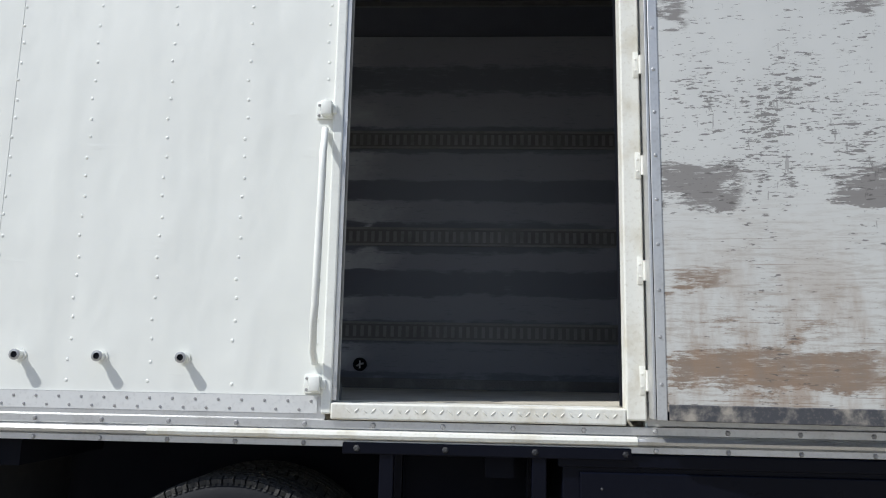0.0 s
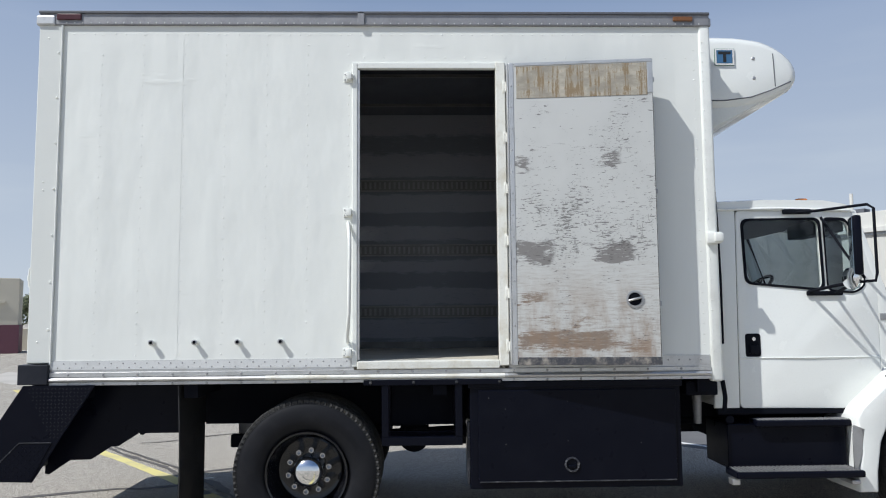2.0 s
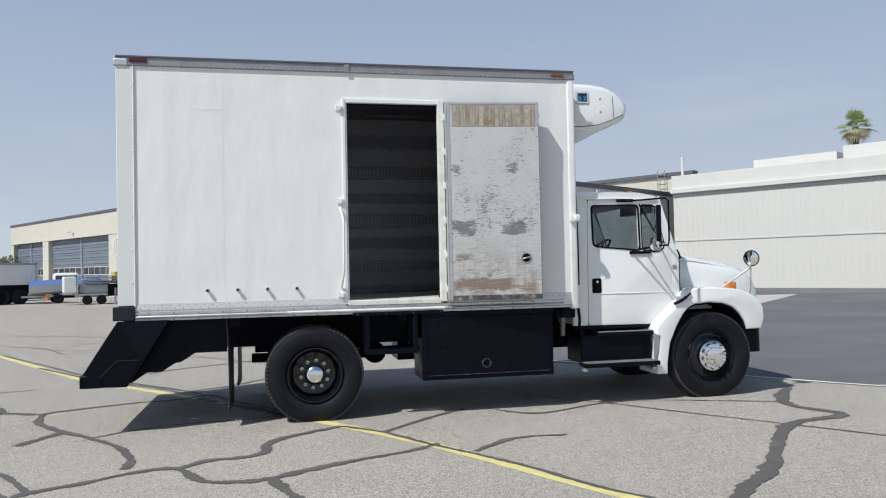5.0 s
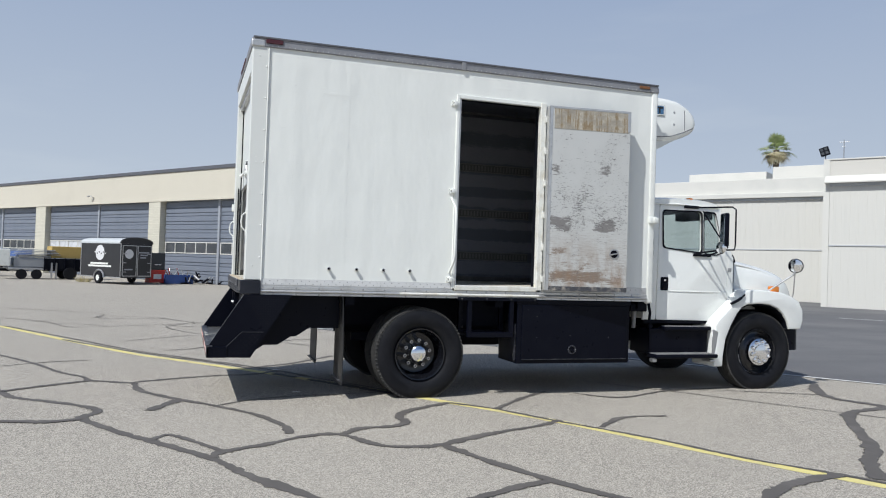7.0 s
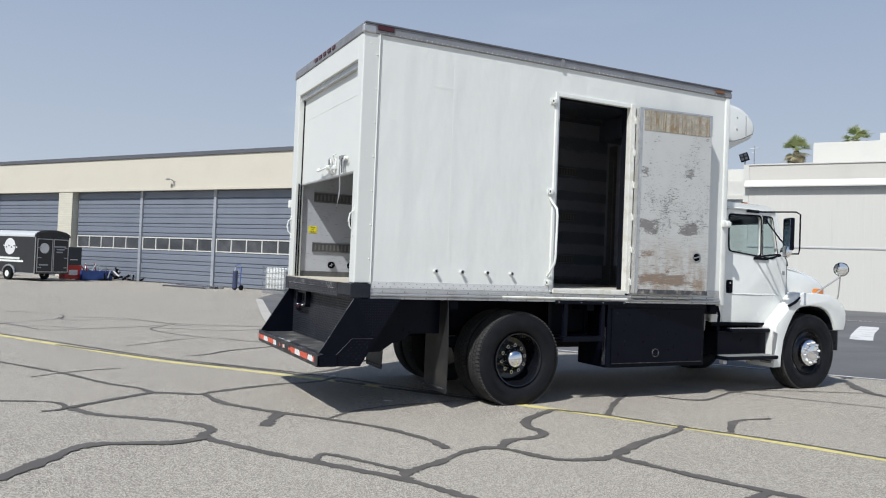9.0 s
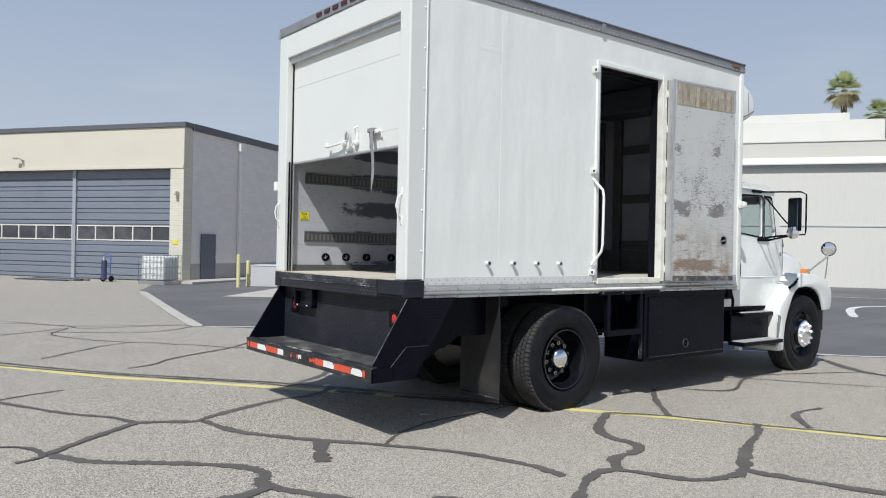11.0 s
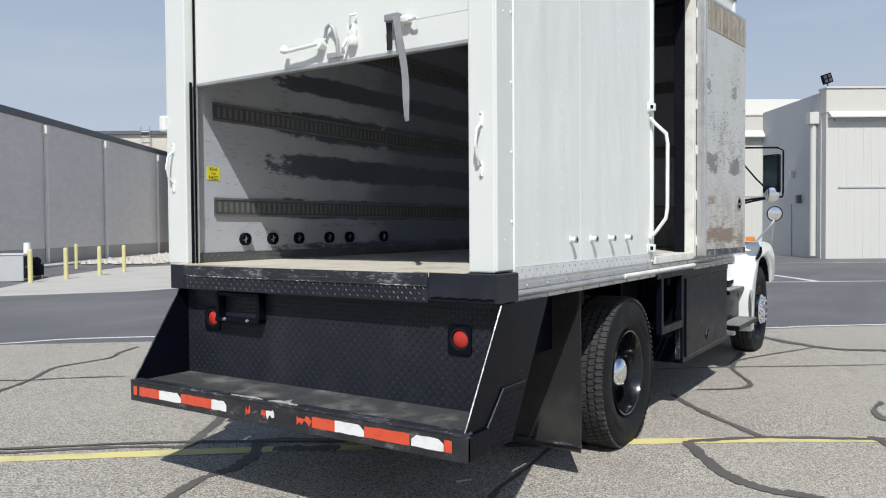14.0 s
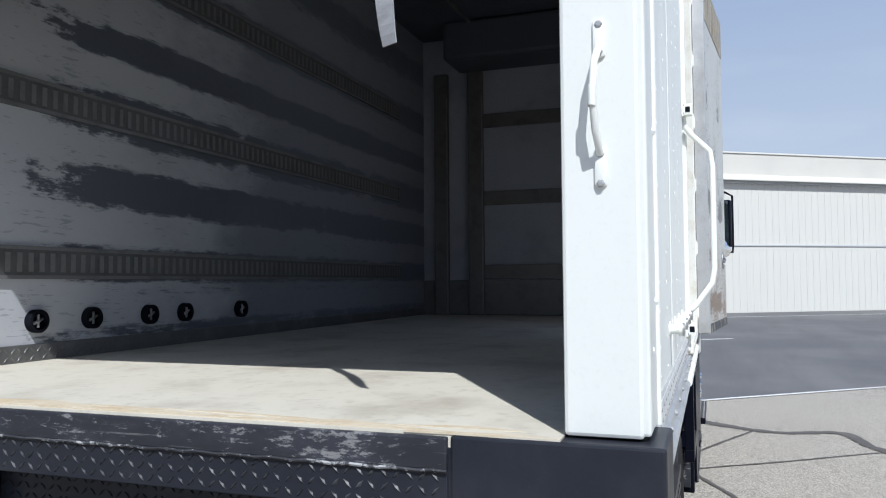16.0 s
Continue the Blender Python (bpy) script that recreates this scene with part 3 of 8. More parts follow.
def rect(x0, x1, z0, z1):
    return [(x0, z0), (x1, z0), (x1, z1), (x0, z1)]


def quads(rows):
    """A skin over rows of points."""
    bm = bmesh.new()
    vs = [[bm.verts.new(p) for p in r] for r in rows]
    for q, s in zip(vs, vs[1:]):
        for i in range(len(q) - 1):
            bm.faces.new((q[i], q[i + 1], s[i + 1], s[i]))
    bmesh.ops.recalc_face_normals(bm, faces=bm.faces)
    return bm


def studs(bm, places, r, normal, height, seg=6):
    """Many small round heads in one mesh."""
    n = Vector(normal)
    a, c = ring_frame((0, 0, 0), n)
    for p in places:
        p = Vector(p)
        lo = [bm.verts.new(p + r * (math.cos(2 * math.pi * i / seg) * a + math.sin(2 * math.pi * i / seg) * c)) for i in range(seg)]
        hi = [bm.verts.new(p + n * height + 0.55 * r * (math.cos(2 * math.pi * i / seg) * a + math.sin(2 * math.pi * i / seg) * c)) for i in range(seg)]
        for i in range(seg):
            j = (i + 1) % seg
            bm.faces.new((lo[i], lo[j], hi[j], hi[i]))
        bm.faces.new(hi)
    return bm


def diamonds(bm, origin, right, up, width, height, pitch=0.034, size=0.024, lift=0.0022, inside=None):
    """Raised lozenges of chequer plate."""
    o, rt, u = Vector(origin), Vector(right).normalized(), Vector(up).normalized()
    nrm = rt.cross(u)
    for i in range(int(width / pitch)):
        for j in range(int(height / pitch)):
            x, y = (i + 0.5) * pitch, (j + 0.5) * pitch
            if inside and not inside(x, y):
                continue
            s = 1 if (i + j) % 2 else -1
            d = (rt + s * u).normalized() * size * 0.5
            e = (rt - s * u).normalized() * size * 0.16
            c = o + rt * x + u * y
            v = [bm.verts.new(c + d), bm.verts.new(c + e), bm.verts.new(c - d), bm.verts.new(c - e)]
            t = [bm.verts.new(c + d * 0.55 + nrm * lift), bm.verts.new(c - d * 0.55 + nrm * lift)]
            bm.faces.new((v[0], v[1], t[0]))
            bm.faces.new((v[1], v[2], t[1], t[0]))
            bm.faces.new((v[2], v[3], t[1]))
            bm.faces.new((v[3], v[0], t[0], t[1]))
    return bm


# ---- ground ----
LOT_TURN = math.degrees(math.atan2(-0.832, 0.555))
LOT = pose(0, 0, 0, 0, 0, LOT_TURN)
ground_bm = bmesh.new()
bx(ground_bm, -1500, 1500, -1500, 1500, -0.5, 0.0)
tagged(part("ground", ground_bm, M["lot"], None), "sun-bleached grey asphalt lot with sealed cracks", "ground", kind="structure")


def sheet(name, poly, z, material, label, category="ground"):
    bm = extrude_poly(bmesh.new(), poly, -0.05, z, "xy")
    return tagged(part(name, bm, material, None), label, category, kind="structure")


sheet("road", [(1.62, 9.30), (11.3, -2.4), (34, -30), (80, -30), (80, 60), (40, 70), (12, 40), (4.6, 22.4), (3.93, 20.8)], 0.004, M["drive"], "dark resealed asphalt drive beside the pale lot", "road")
sheet("concrete_apron", [(5.3, 17.1), (8.46, 14.9), (16, 14.2), (26, 24), (15.5, 26.2), (10.7, 22.6)], 0.008, M["concrete"], "pale concrete apron before the grey wall")
sheet("concrete_patch", [(-9.6, 16.6), (-7.7, 14.5), (-6.4, 15.3), (-8.2, 18.2), (-10.5, 19.5)], 0.006, M["concrete"], "pale concrete patch in the asphalt lot")


def strip(bm, pts, width, z, rough=0.0, steps=0, seed=0):
    """A flat band along a line, with uneven edges."""
    pts = [Vector((*p, 0)) for p in pts]
    rnd = random.Random(seed)
    if steps:
        fine = []
        for i in range(len(pts) - 1):
            p0, p1, p2, p3 = pts[max(i - 1, 0)], pts[i], pts[i + 1], pts[min(i + 2, len(pts) - 1)]
            for k in range(steps):
                t = k / steps
                fine.append(0.5 * ((2 * p1) + (p2 - p0) * t + (2 * p0 - 5 * p1 + 4 * p2 - p3) * t * t + (3 * p1 - p0 - 3 * p2 + p3) * t ** 3))
        fine.append(pts[-1])
        pts = fine
    left, right = [], []
    for i, p in enumerate(pts):
        w = (pts[min(i + 1, len(pts) - 1)] - pts[max(i - 1, 0)]).normalized()
        side = Vector((-w.y, w.x, 0))
        swell = 1 + 1.6 * rough * noise.noise(Vector((i * 0.11, seed * 3.7, 0.0)))
        a = width * 0.5 * swell * (1 + rough * (rnd.uniform(-0.7, 0.7) + 1.2 * noise.noise(Vector((i * 0.45, seed * 1.3, 5.0)))))
        b = width * 0.5 * swell * (1 + rough * (rnd.uniform(-0.7, 0.7) + 1.2 * noise.noise(Vector((i * 0.45, seed * 1.3, 9.0)))))
        if steps and i in (0, len(pts) - 1):
            a, b = a * 0.5, b * 0.5
        left.append(bm.verts.new(p + side * a + Vector((0, 0, z))))
        right.append(bm.verts.new(p - side * b + Vector((0, 0, z))))
    for i in range(len(pts) - 1):
        bm.faces.new((right[i], right[i + 1], left[i + 1], left[i]))
    return bm


def paint_line(name, pts, width, z, material, label):
    return tagged(part(name, strip(bmesh.new(), pts, width, z, 0.06, 14, len(label)), material, None), label, "painted line", kind="structure")


YELLOW = [(-6.75, 12.95), (-6.5, 12.5), (-4.1, 9.0), (-1.546, 4.72), (-0.677, 3.58), (0.13, 2.60), (0.888, 1.62), (2.2, -0.20), (3.1, -1.6), (4.3, -3.85), (7.0, -8.0), (11.0, -14.0)]
paint_line("yellow_line", YELLOW, 0.132, 0.003, M["yellow"], "worn yellow parking line crossed by sealed cracks")
paint_line("white_line", [(1.70, 9.0), (2.25, 8.72), (3.65, 7.50), (8.5, 0.85), (9.4, -0.15), (11.3, -2.45), (20, -13.0)], 0.09, 0.010, M["road_white"], "worn white line along the edge of the drive")
paint_line("white_arrow_line", [(18.0, 3.1), (19.5, 0.95), (20.6, -0.6)], 0.16, 0.010, M["road_white"], "white paint of a traffic arrow on the drive")
paint_line("white_arrow_line", [(24.4, 4.3), (21.0, 1.9), (19.5, 0.95)], 0.22, 0.010, M["road_white"], "white paint of a traffic arrow on the drive")
paint_line("white_arrow_line", [(17.0, 3.9), (21.2, 5.6), (24.4, 4.3)], 0.22, 0.010, M["road_white"], "white paint of a traffic arrow on the drive")
paint_line("white_arrow_line", [(15.8, 5.5), (18.4, 7.2), (21.5, 9.1)], 0.55, 0.010, M["road_white"], "white paint of a traffic arrow on the drive")
paint_line("white_stall_line", [(22.5, 14.0), (27.0, 8.0), (34.0, -2.0), (42.0, -14.0)], 0.12, 0.010, M["road_white"], "faint white line on the drive near the hangar")
tagged(part("kerb", strip(bmesh.new(), [(1.60, 9.08), (2.22, 12.4), (3.82, 20.2)], 0.25, 0.012, 0.03, 8), M["concrete"], None), "pale concrete gutter strip between lot and drive", "kerb", kind="structure")

CRACKS = []


def crack(width, *pts):
    CRACKS.append((width, pts))


crack(.085, (-2.45, 1.03), (-2.25, .67), (-1.82, .34), (-1.44, -.02), (-1.35, -.28), (-1.45, -.55), (-1.06, -1.23), (-.82, -1.56), (-.35, -2.24), (-.11, -2.76), (.35, -3.51), (1.0, -4.6))
crack(.075, (-1.64, 1.71), (-1.45, 1.64), (-1.19, 1.50), (-.98, 1.63), (-.6, 1.80), (-.15, 1.985), (.13, 1.985), (.40, 2.09), (.60, 2.27), (.72, 2.26), (.86, 2.02), (1.0, 1.74))
crack(.055, (-2.6, 6.45), (-1.51, 4.84), (-1.14, 4.38), (-.79, 3.92), (-.43, 3.52), (-.10, 3.17), (.10, 2.90), (.24, 2.68))
crack(.07, (.20, 2.70), (.32, 2.66), (.60, 2.84), (.925, 3.05), (1.2, 3.36), (1.7, 3.9))
crack(.10, (.56, 2.08), (.70, 1.87), (.83, 1.70))
crack(.11, (.95, 1.52), (1.3, 1.05), (1.7, .48), (2.0, .06))
crack(.055, (-3.6, 5.0), (-3.07, 4.21), (-2.48, 3.27), (-2.06, 2.44), (-1.76, 2.05), (-1.64, 1.71))
crack(.03, (-2.85, 3.08), (-2.37, 3.44), (-1.82, 3.63))
crack(.075, (-1.13, 1.46), (-1.05, 1.0), (-.91, .72), (-.6, .3), (-.26, -.1), (.1, -.6), (.32, -1.17), (.32, -1.5))
crack(.11, (-.6, .27), (-.75, .02), (-.89, -.26))
crack(.03, (-.24, -.1), (.1, .16), (.61, .35), (1.12, .4), (2.2, .55))
crack(.05, (-.82, -1.56), (-.69, -1.37), (-.51, -1.59), (-.26, -2.04))
crack(.075, (-.35, -2.21), (-.26, -2.04), (.11, -1.84), (.48, -1.61), (.77, -1.62), (1.02, -2.07), (1.34, -2.17), (1.54, -2.13), (2.15, -1.8), (2.7, -1.59), (3.05, -1.37))
crack(.085, (.77, -1.62), (1.0, -1.4), (1.31, -1.36), (1.48, -1.2), (1.48, -.95), (1.68, -.65), (2.24, -.29))
crack(.085, (1.54, -2.15), (1.7, -2.65), (1.9, -3.15), (2.14, -3.65), (2.3, -3.85))
crack(.075, (1.98, -3.32), (1.53, -3.48), (1.02, -3.75), (.3, -4.3))
crack(.05, (2.24, -.3), (2.62, -.73), (2.97, -1.36), (3.34, -1.95), (3.61, -2.43), (3.92, -3.1), (4.3, -3.65), (4.9, -4.6), (6.5, -7.0))
crack(.055, (2.62, -.73), (3.0, -.33), (3.37, .01), (3.7, .25))
crack(.055, (3.3, -1.75), (3.8, -1.36), (4.32, -1.37))
crack(.10, (4.28, -3.65), (3.64, -3.82), (3.15, -4.18), (2.6, -5.2))
crack(.12, (4.5, -3.85), (4.87, -3.41), (5.37, -2.99), (6.11, -2.09), (6.65, -1.56), (7.4, -1.33), (7.25, -.75), (7.5, -.2), (8.0, .35))
crack(.025, (8.6, -4.4), (6.8, -1.9), (5.84, -.6), (5.44, -.02), (4.6, 1.0))
crack(.045, (4.0, .1), (4.43, -.27), (5.34, .08), (6.4, .2))
crack(.028, (7.3, -.5), (5.9, .1), (5.34, .08))
crack(.03, (-6.2, 12.4), (-3.65, 10.34), (-2.83, 8.92), (-2.06, 9.08), (-1.1, 9.5), (-.5, 9.9), (-.94, 8.98), (-.62, 8.02), (-.39, 7.64), (-.14, 7.33), (.15, 7.12), (.40, 6.72), (.64, 6.50), (.92, 6.04), (1.22, 5.76), (1.62, 5.3))
crack(.03, (-6.8, 15.4), (-3.86, 13.64), (-2.55, 12.57), (-2.44, 11.12), (-1.19, 11.22), (-.46, 10.29), (.64, 9.79), (1.6, 9.3))
crack(.03, (-1.6, 6.1), (-.99, 6.70), (-.57, 7.07), (-.16, 7.28))
crack(.04, (-.88, 4.74), (-.51, 4.90), (-.19, 5.25), (.35, 5.60), (.70, 5.79), (1.01, 6.0), (1.40, 6.36), (1.61, 6.46), (2.2, 6.49), (2.49, 6.73), (2.92, 6.96))
crack(.03, (-.9, 9.3), (-.35, 9.02), (.38, 8.63), (.72, 8.65), (1.08, 8.80), (1.51, 9.16))
crack(.04, (-3.2, 1.6), (-2.62, 1.38), (-2.49, 1.02), (-2.69, .9))
crack(.07, (-2.46, 1.03), (-2.16, 1.30), (-1.64, 1.71))
crack(.03, (-6.0, -2.6), (-4.2, -3.2), (-2.6, -3.6), (-1.2, -4.4))
crack(.06, (1.02, -4.7), (2.6, -5.2), (4.2, -6.6))
crack(0.1, (-2.91, -1.38), (-2.62, -0.94), (-2.33, -0.56), (-1.74, -.66), (-1.45, -.57))
crack(.035, (-4.02, 9.06), (-2.6, 6.80), (-1.37, 4.82), (-.5, 3.74), (.28, 2.82), (1.15, 1.50), (2.0, .20))
crack(0.03, (-3.64, 10.20), (-2.66, 11.28), (-2.43, 11.90), (-1.05, 11.54))
crack(0.025, (-3.28, 9.67), (-2.75, 9.63), (-2.11, 9.09))
crack(0.03, (-1.12, 11.38), (-0.46, 10.29), (-0.19, 9.70), (1.46, 9.59))
for i, (w, pts) in enumerate(CRACKS):
    b = strip(bmesh.new(), pts, w * 1.10, 0.0045 + 0.00012 * i, 0.34, 16, 40 + i)
    tagged(part("tar_crack_seal", b, M["tar"], None), "dark tar sealing a winding crack in the lot", "crack seal", group="sealed cracks", kind="structure")

for x, y, rz, w, mat, label in ((0.64, 2.42, 20, 0.11, "tape_white", "torn pale scrap lying on the asphalt"), (0.88, 1.74, -50, 0.09, "concrete", "small grey chip lying on the asphalt"), (0.675, 0.60, -35, 0.10, "tape_white", "torn pale scrap lying on the asphalt"), (0.90, 1.60, -56, 0.13, "yellow", "flaked piece of yellow line paint")):
    curl = [[(w * (t - 0.5), 0.012 * math.sin(3 * t) + d * (1 - 0.4 * t), 0.007 + 0.012 * abs(t - 0.5) ** 2 + 0.0006 * (d > 0)) for t in np.linspace(0, 1, 7)] for d in (-0.016, 0.004, 0.016)]
    sb = quads(curl)
    bmesh.ops.solidify(sb, geom=sb.faces[:], thickness=0.002)
    scrap = part("scrap", sb, M[mat], None)
    scrap.matrix_basis = pose(x, y, 0, 0, 0, rz)
    tagged(scrap, label, "litter", group="scraps under the truck")

# ---- buildings round the lot (local x along the faces, local y away from the lot) ----
M["cream_wall"] = surface("cream_stucco", (0.60, 0.56, 0.46), (0.52, 0.48, 0.39), 0.85, 0, 0.5, 25, 0.35, 0.2, 0.004)
M["cream_block"] = blockwork("cream_painted_block", (0.64, 0.61, 0.50), (0.56, 0.53, 0.43), 0.41, 0.10)
M["grey_wall"] = blockwork("grey_painted_block", (0.76, 0.715, 0.675), (0.70, 0.66, 0.625), 0.41, 0.20, "Y", 0.25)
M["grey_plinth"] = surface("dark_grey_plinth", (0.40, 0.375, 0.355), (0.32, 0.30, 0.285), 0.85, 0, 0.6, 20, 0.4, 0.2)
M["fascia"] = surface("dark_roof_edge", (0.12, 0.125, 0.14), (0.09, 0.09, 0.1), 0.6, 0.2, 1.0, 30, 0.3, 0.1)
M["blue_door"] = surface("slate_blue_door", (0.20, 0.222, 0.265), (0.155, 0.175, 0.21), 0.55, 0.1, 0.7, 40, 0.5, 0.1)
M["post"] = surface("pale_steel_post", (0.40, 0.42, 0.45), (0.28, 0.29, 0.32), 0.5, 0.3, 2.0, 40, 0.4, 0.1)
M["siding"] = ribbed("off_white_siding", (0.62, 0.605, 0.55), 0.33, "X", 0.15)
# white colour for the panes of one bay
M["pane_white"] = surface("plain_white_pane", (0.62, 0.63, 0.64), (0.5, 0.5, 0.52), 0.25, 0, 1.0, 10, 0.4, 0.0)
M["parapet"] = surface("cream_parapet", (0.60, 0.575, 0.515), (0.52, 0.50, 0.455), 0.8, 0, 0.4, 20, 0.5, 0.1, 0.003)
M["siding_plain"] = surface("off_white_wall", (0.64, 0.625, 0.57), (0.52, 0.52, 0.48), 0.75, 0, 0.5, 20, 0.4, 0.1, 0.003)
# greyer copy of the off-white wall, shade included in the colour
M["shade_wall"] = surface("shade_toned_wall", (0.50, 0.51, 0.52), (0.42, 0.43, 0.44), 0.85, 0, 0.4, 20, 0.5, 0.2, 0.004)

garage = thing("garage_building", "long cream building with slate-blue sectional doors and grey end wall", "building", LOT)
FV = 19.94
U_END = -72.0
H_TOP, H_BAND = 6.50, 4.66
bays = [(-33.75, -18.05, (-23.2, -28.45)), (-47.95, -34.95, (-41.2,)), (-62.0, -49.4, (-55.4,)), (-71.2, -63.4, (-67.2,))]
part("upper_wall", box(U_END, -17.4, FV, FV + 0.556, H_BAND, H_TOP - 0.20, 0.01), M["cream_wall"], garage, "smooth cream upper wall")
part("roof_edge", box(U_END, -17.32, FV - 0.06, FV + 0.5, H_TOP - 0.20, H_TOP, 0.015), M["fascia"], garage, "dark metal roof edge")
part("roof", box(U_END, -17.6, FV + 0.5, 46.5, H_TOP - 0.5, H_TOP - 0.35), M["siding_plain"], garage)
pier_edges = [-17.4] + [e for a, b, _ in bays for e in (b, a)] + [U_END]
for i in range(0, len(pier_edges), 2):
    hi, lo = pier_edges[i], pier_edges[i + 1]
    part("pier", box(lo, hi, FV, FV + 0.55, 0, H_BAND, 0.012), M["cream_block"], garage, "cream painted block pier")
part("lintel", box(U_END, -17.41, FV - 0.035, FV - 0.002, H_BAND - 0.03, H_BAND + 0.10, 0.01), M["cream_wall"], garage)
door_back = FV + 0.38
RIBS = [0.0, 0.18, 0.48, 0.66, 0.96, 1.14, 1.44, 1.62, 2.32, 2.50, 2.80, 2.98, 3.28, 3.46, 3.76, 3.94, 4.24, 4.60]
pane_mesh = None
for a, b, mids in bays:
    edges = [b] + list(mids) + [a]
    for hi, lo in zip(edges, edges[1:]):
        dr = part("sectional_door", box(lo + 0.08, hi - 0.08, door_back, door_back + 0.06, 0.03, H_BAND), M["blue_door"], garage, "slate-blue sectional door with a row of windows")
        for z0, z1 in zip(RIBS, RIBS[1:]):
            if z1 - z0 < 0.6:
                part("slat", box(lo + 0.09, hi - 0.09, door_back - (0.05 if z1 - z0 > 0.2 else 0.03), door_back, z0 + 0.030, z1 - 0.004, 0.016, 2), M["blue_door"], dr)
        n = 5
        w = (hi - lo - 0.3) / n
        bm = bmesh.new()
        for k in range(n + 1):
            x = lo + 0.15 + k * w
            bx(bm, x - 0.03, x + 0.03, door_back - 0.055, door_back, 1.64, 2.30)
        bx(bm, lo + 0.1, hi - 0.1, door_back - 0.05, door_back, 1.65, 1.70)
        bx(bm, lo + 0.1, hi - 0.1, door_back - 0.05, door_back, 2.25, 2.30)
        part("window_frame", bm, M["siding_plain"], dr)
        for k in range(n):
            x = lo + 0.15 + k * w
            part("pane", box(x + 0.03, x + w - 0.03, door_back - 0.02, door_back - 0.004, 1.70, 2.25), M["pane_white" if -48 < a < -40 else "pane"], dr)
    for mpos in mids:
        part("door_post", box(mpos - 0.09, mpos + 0.09, FV + 0.25, door_back + 0.06, 0, H_BAND, 0.01), M["post"], garage, "pale steel post between two doors")
for x, z in ((-25.75, 5.02), (-41.4, 5.02), (-56.2, 5.0)):
    bm = bmesh.new()
    bx(bm, x - 0.035, x + 0.035, FV - 0.06, FV, z - 0.14, z + 0.08)
    tube(bm, [(x, FV - 0.05, z), (x - 0.05, FV - 0.16, z + 0.12), (x - 0.12, FV - 0.22, z + 0.13)], 0.022)
    bx(bm, x - 0.30, x - 0.10, FV - 0.32, FV - 0.18, z + 0.09, z + 0.17, 0.02)
    part("wall_lamp", bm, M["steel"], garage, "grey floodlight on a wall arm")
# grey end wall
part("end_wall", box(-17.75, -17.4, FV + 0.56, 46.5, 0.75, H_TOP - 0.28), M["grey_wall"], garage, "grey painted block end wall in shade")
part("plinth", box(-17.75, -17.39, FV + 0.56, 46.5, 0.0, 0.748), M["grey_plinth"], garage, "darker grey painted base of the end wall")
part("roof_edge", box(-17.75, -17.30, FV + 0.5, 46.5, H_TOP - 0.28, H_TOP, 0.012), M["fascia"], garage)
gd = part("side_door", box(-17.385, -17.33, 21.1, 22.1, 0.02, 2.0, 0.01), plain("blue_grey_door_paint", (0.10, 0.115, 0.15), 0.5), garage, "dark blue-grey steel door")
part("door_handle", box(-17.33, -17.27, 21.98, 22.02, 0.95, 1.07, 0.008), M["steel"], gd)
M["pipe"] = surface("pale_downpipe", (0.78, 0.76, 0.72), (0.66, 0.64, 0.60), 0.6, 0.1, 2.0, 30, 0.4, 0.1)
for v in (23.8, 30.0, 36.0, 43.4):
    pipe = part("downpipe", box(-17.388, -17.26, v - 0.07, v + 0.07, 0.06, 5.75, 0.015), M["pipe"], garage, "pale square rainwater pipe")
    part("hopper", box(-17.388, -17.18, v - 0.17, v + 0.17, 5.75, 6.12, 0.02), M["pipe"], pipe)
part("camera_box", box(-17.75, -17.60, FV - 0.25, FV, 3.55, 3.70, 0.03), M["siding_plain"], garage)
part("small_sign", box(-17.85, -17.62, FV - 0.02, FV - 0.003, 1.55, 1.72), M["sticker"], garage, "small yellow wall sign")
# pavement and bed beside the end wall
tagged(part("pavement", box(-17.38, -16.2, 19.0, 46, 0, 0.10, 0.02), M["concrete"], None), "narrow concrete pavement along the grey wall", "pavement", kind="structure").matrix_world = LOT

hangar = thing("hangar_building", "stepped off-white metal-sided hangar with parapets", "building", LOT)
part("wall_back", box(-16.3, -1.75, 43.6, 44.0, 0, 6.20), M["siding"], hangar, "off-white ribbed metal wall")
part("parapet_back", box(-16.4, -1.75, 43.55, 44.2, 6.50, 7.38, 0.02), M["siding_plain"], hangar)
part("canopy_back", box(-16.4, -1.75, 43.35, 44.0, 6.20, 6.50, 0.03), M["siding_plain"], hangar)
part("seam_back", box(-16.3, -1.75, 43.56, 43.60, 3.04, 3.10), M["shade_wall"], hangar)
part("track_back", box(-16.3, -1.75, 43.5, 43.6, 6.06, 6.18), M["shade_wall"], hangar)
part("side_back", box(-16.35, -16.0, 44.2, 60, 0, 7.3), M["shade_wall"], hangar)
part("wall_middle", box(-1.55, 17.4, 37.4, 37.8, 0, 6.61), M["siding"], hangar, "off-white ribbed metal wall")
part("step_wall", box(-1.85, -1.56, 37.4, 43.6, 0, 7.52), M["siding_plain"], hangar)
part("parapet_middle", box(-1.55, 17.4, 37.35, 38.0, 6.62, 7.45, 0.02), M["parapet"], hangar, "cream parapet")
part("coping", box(-1.56, 17.39, 37.30, 38.05, 7.451, 7.52, 0.01), M["siding_plain"], hangar)
part("canopy_middle", extrude_poly(bmesh.new(), [(37.06, 6.27), (37.349, 6.27), (37.349, 6.66), (37.06, 6.33)], -1.75, 17.4, "yz"), M["siding_plain"], hangar, "sloping white canopy over the sliding doors")
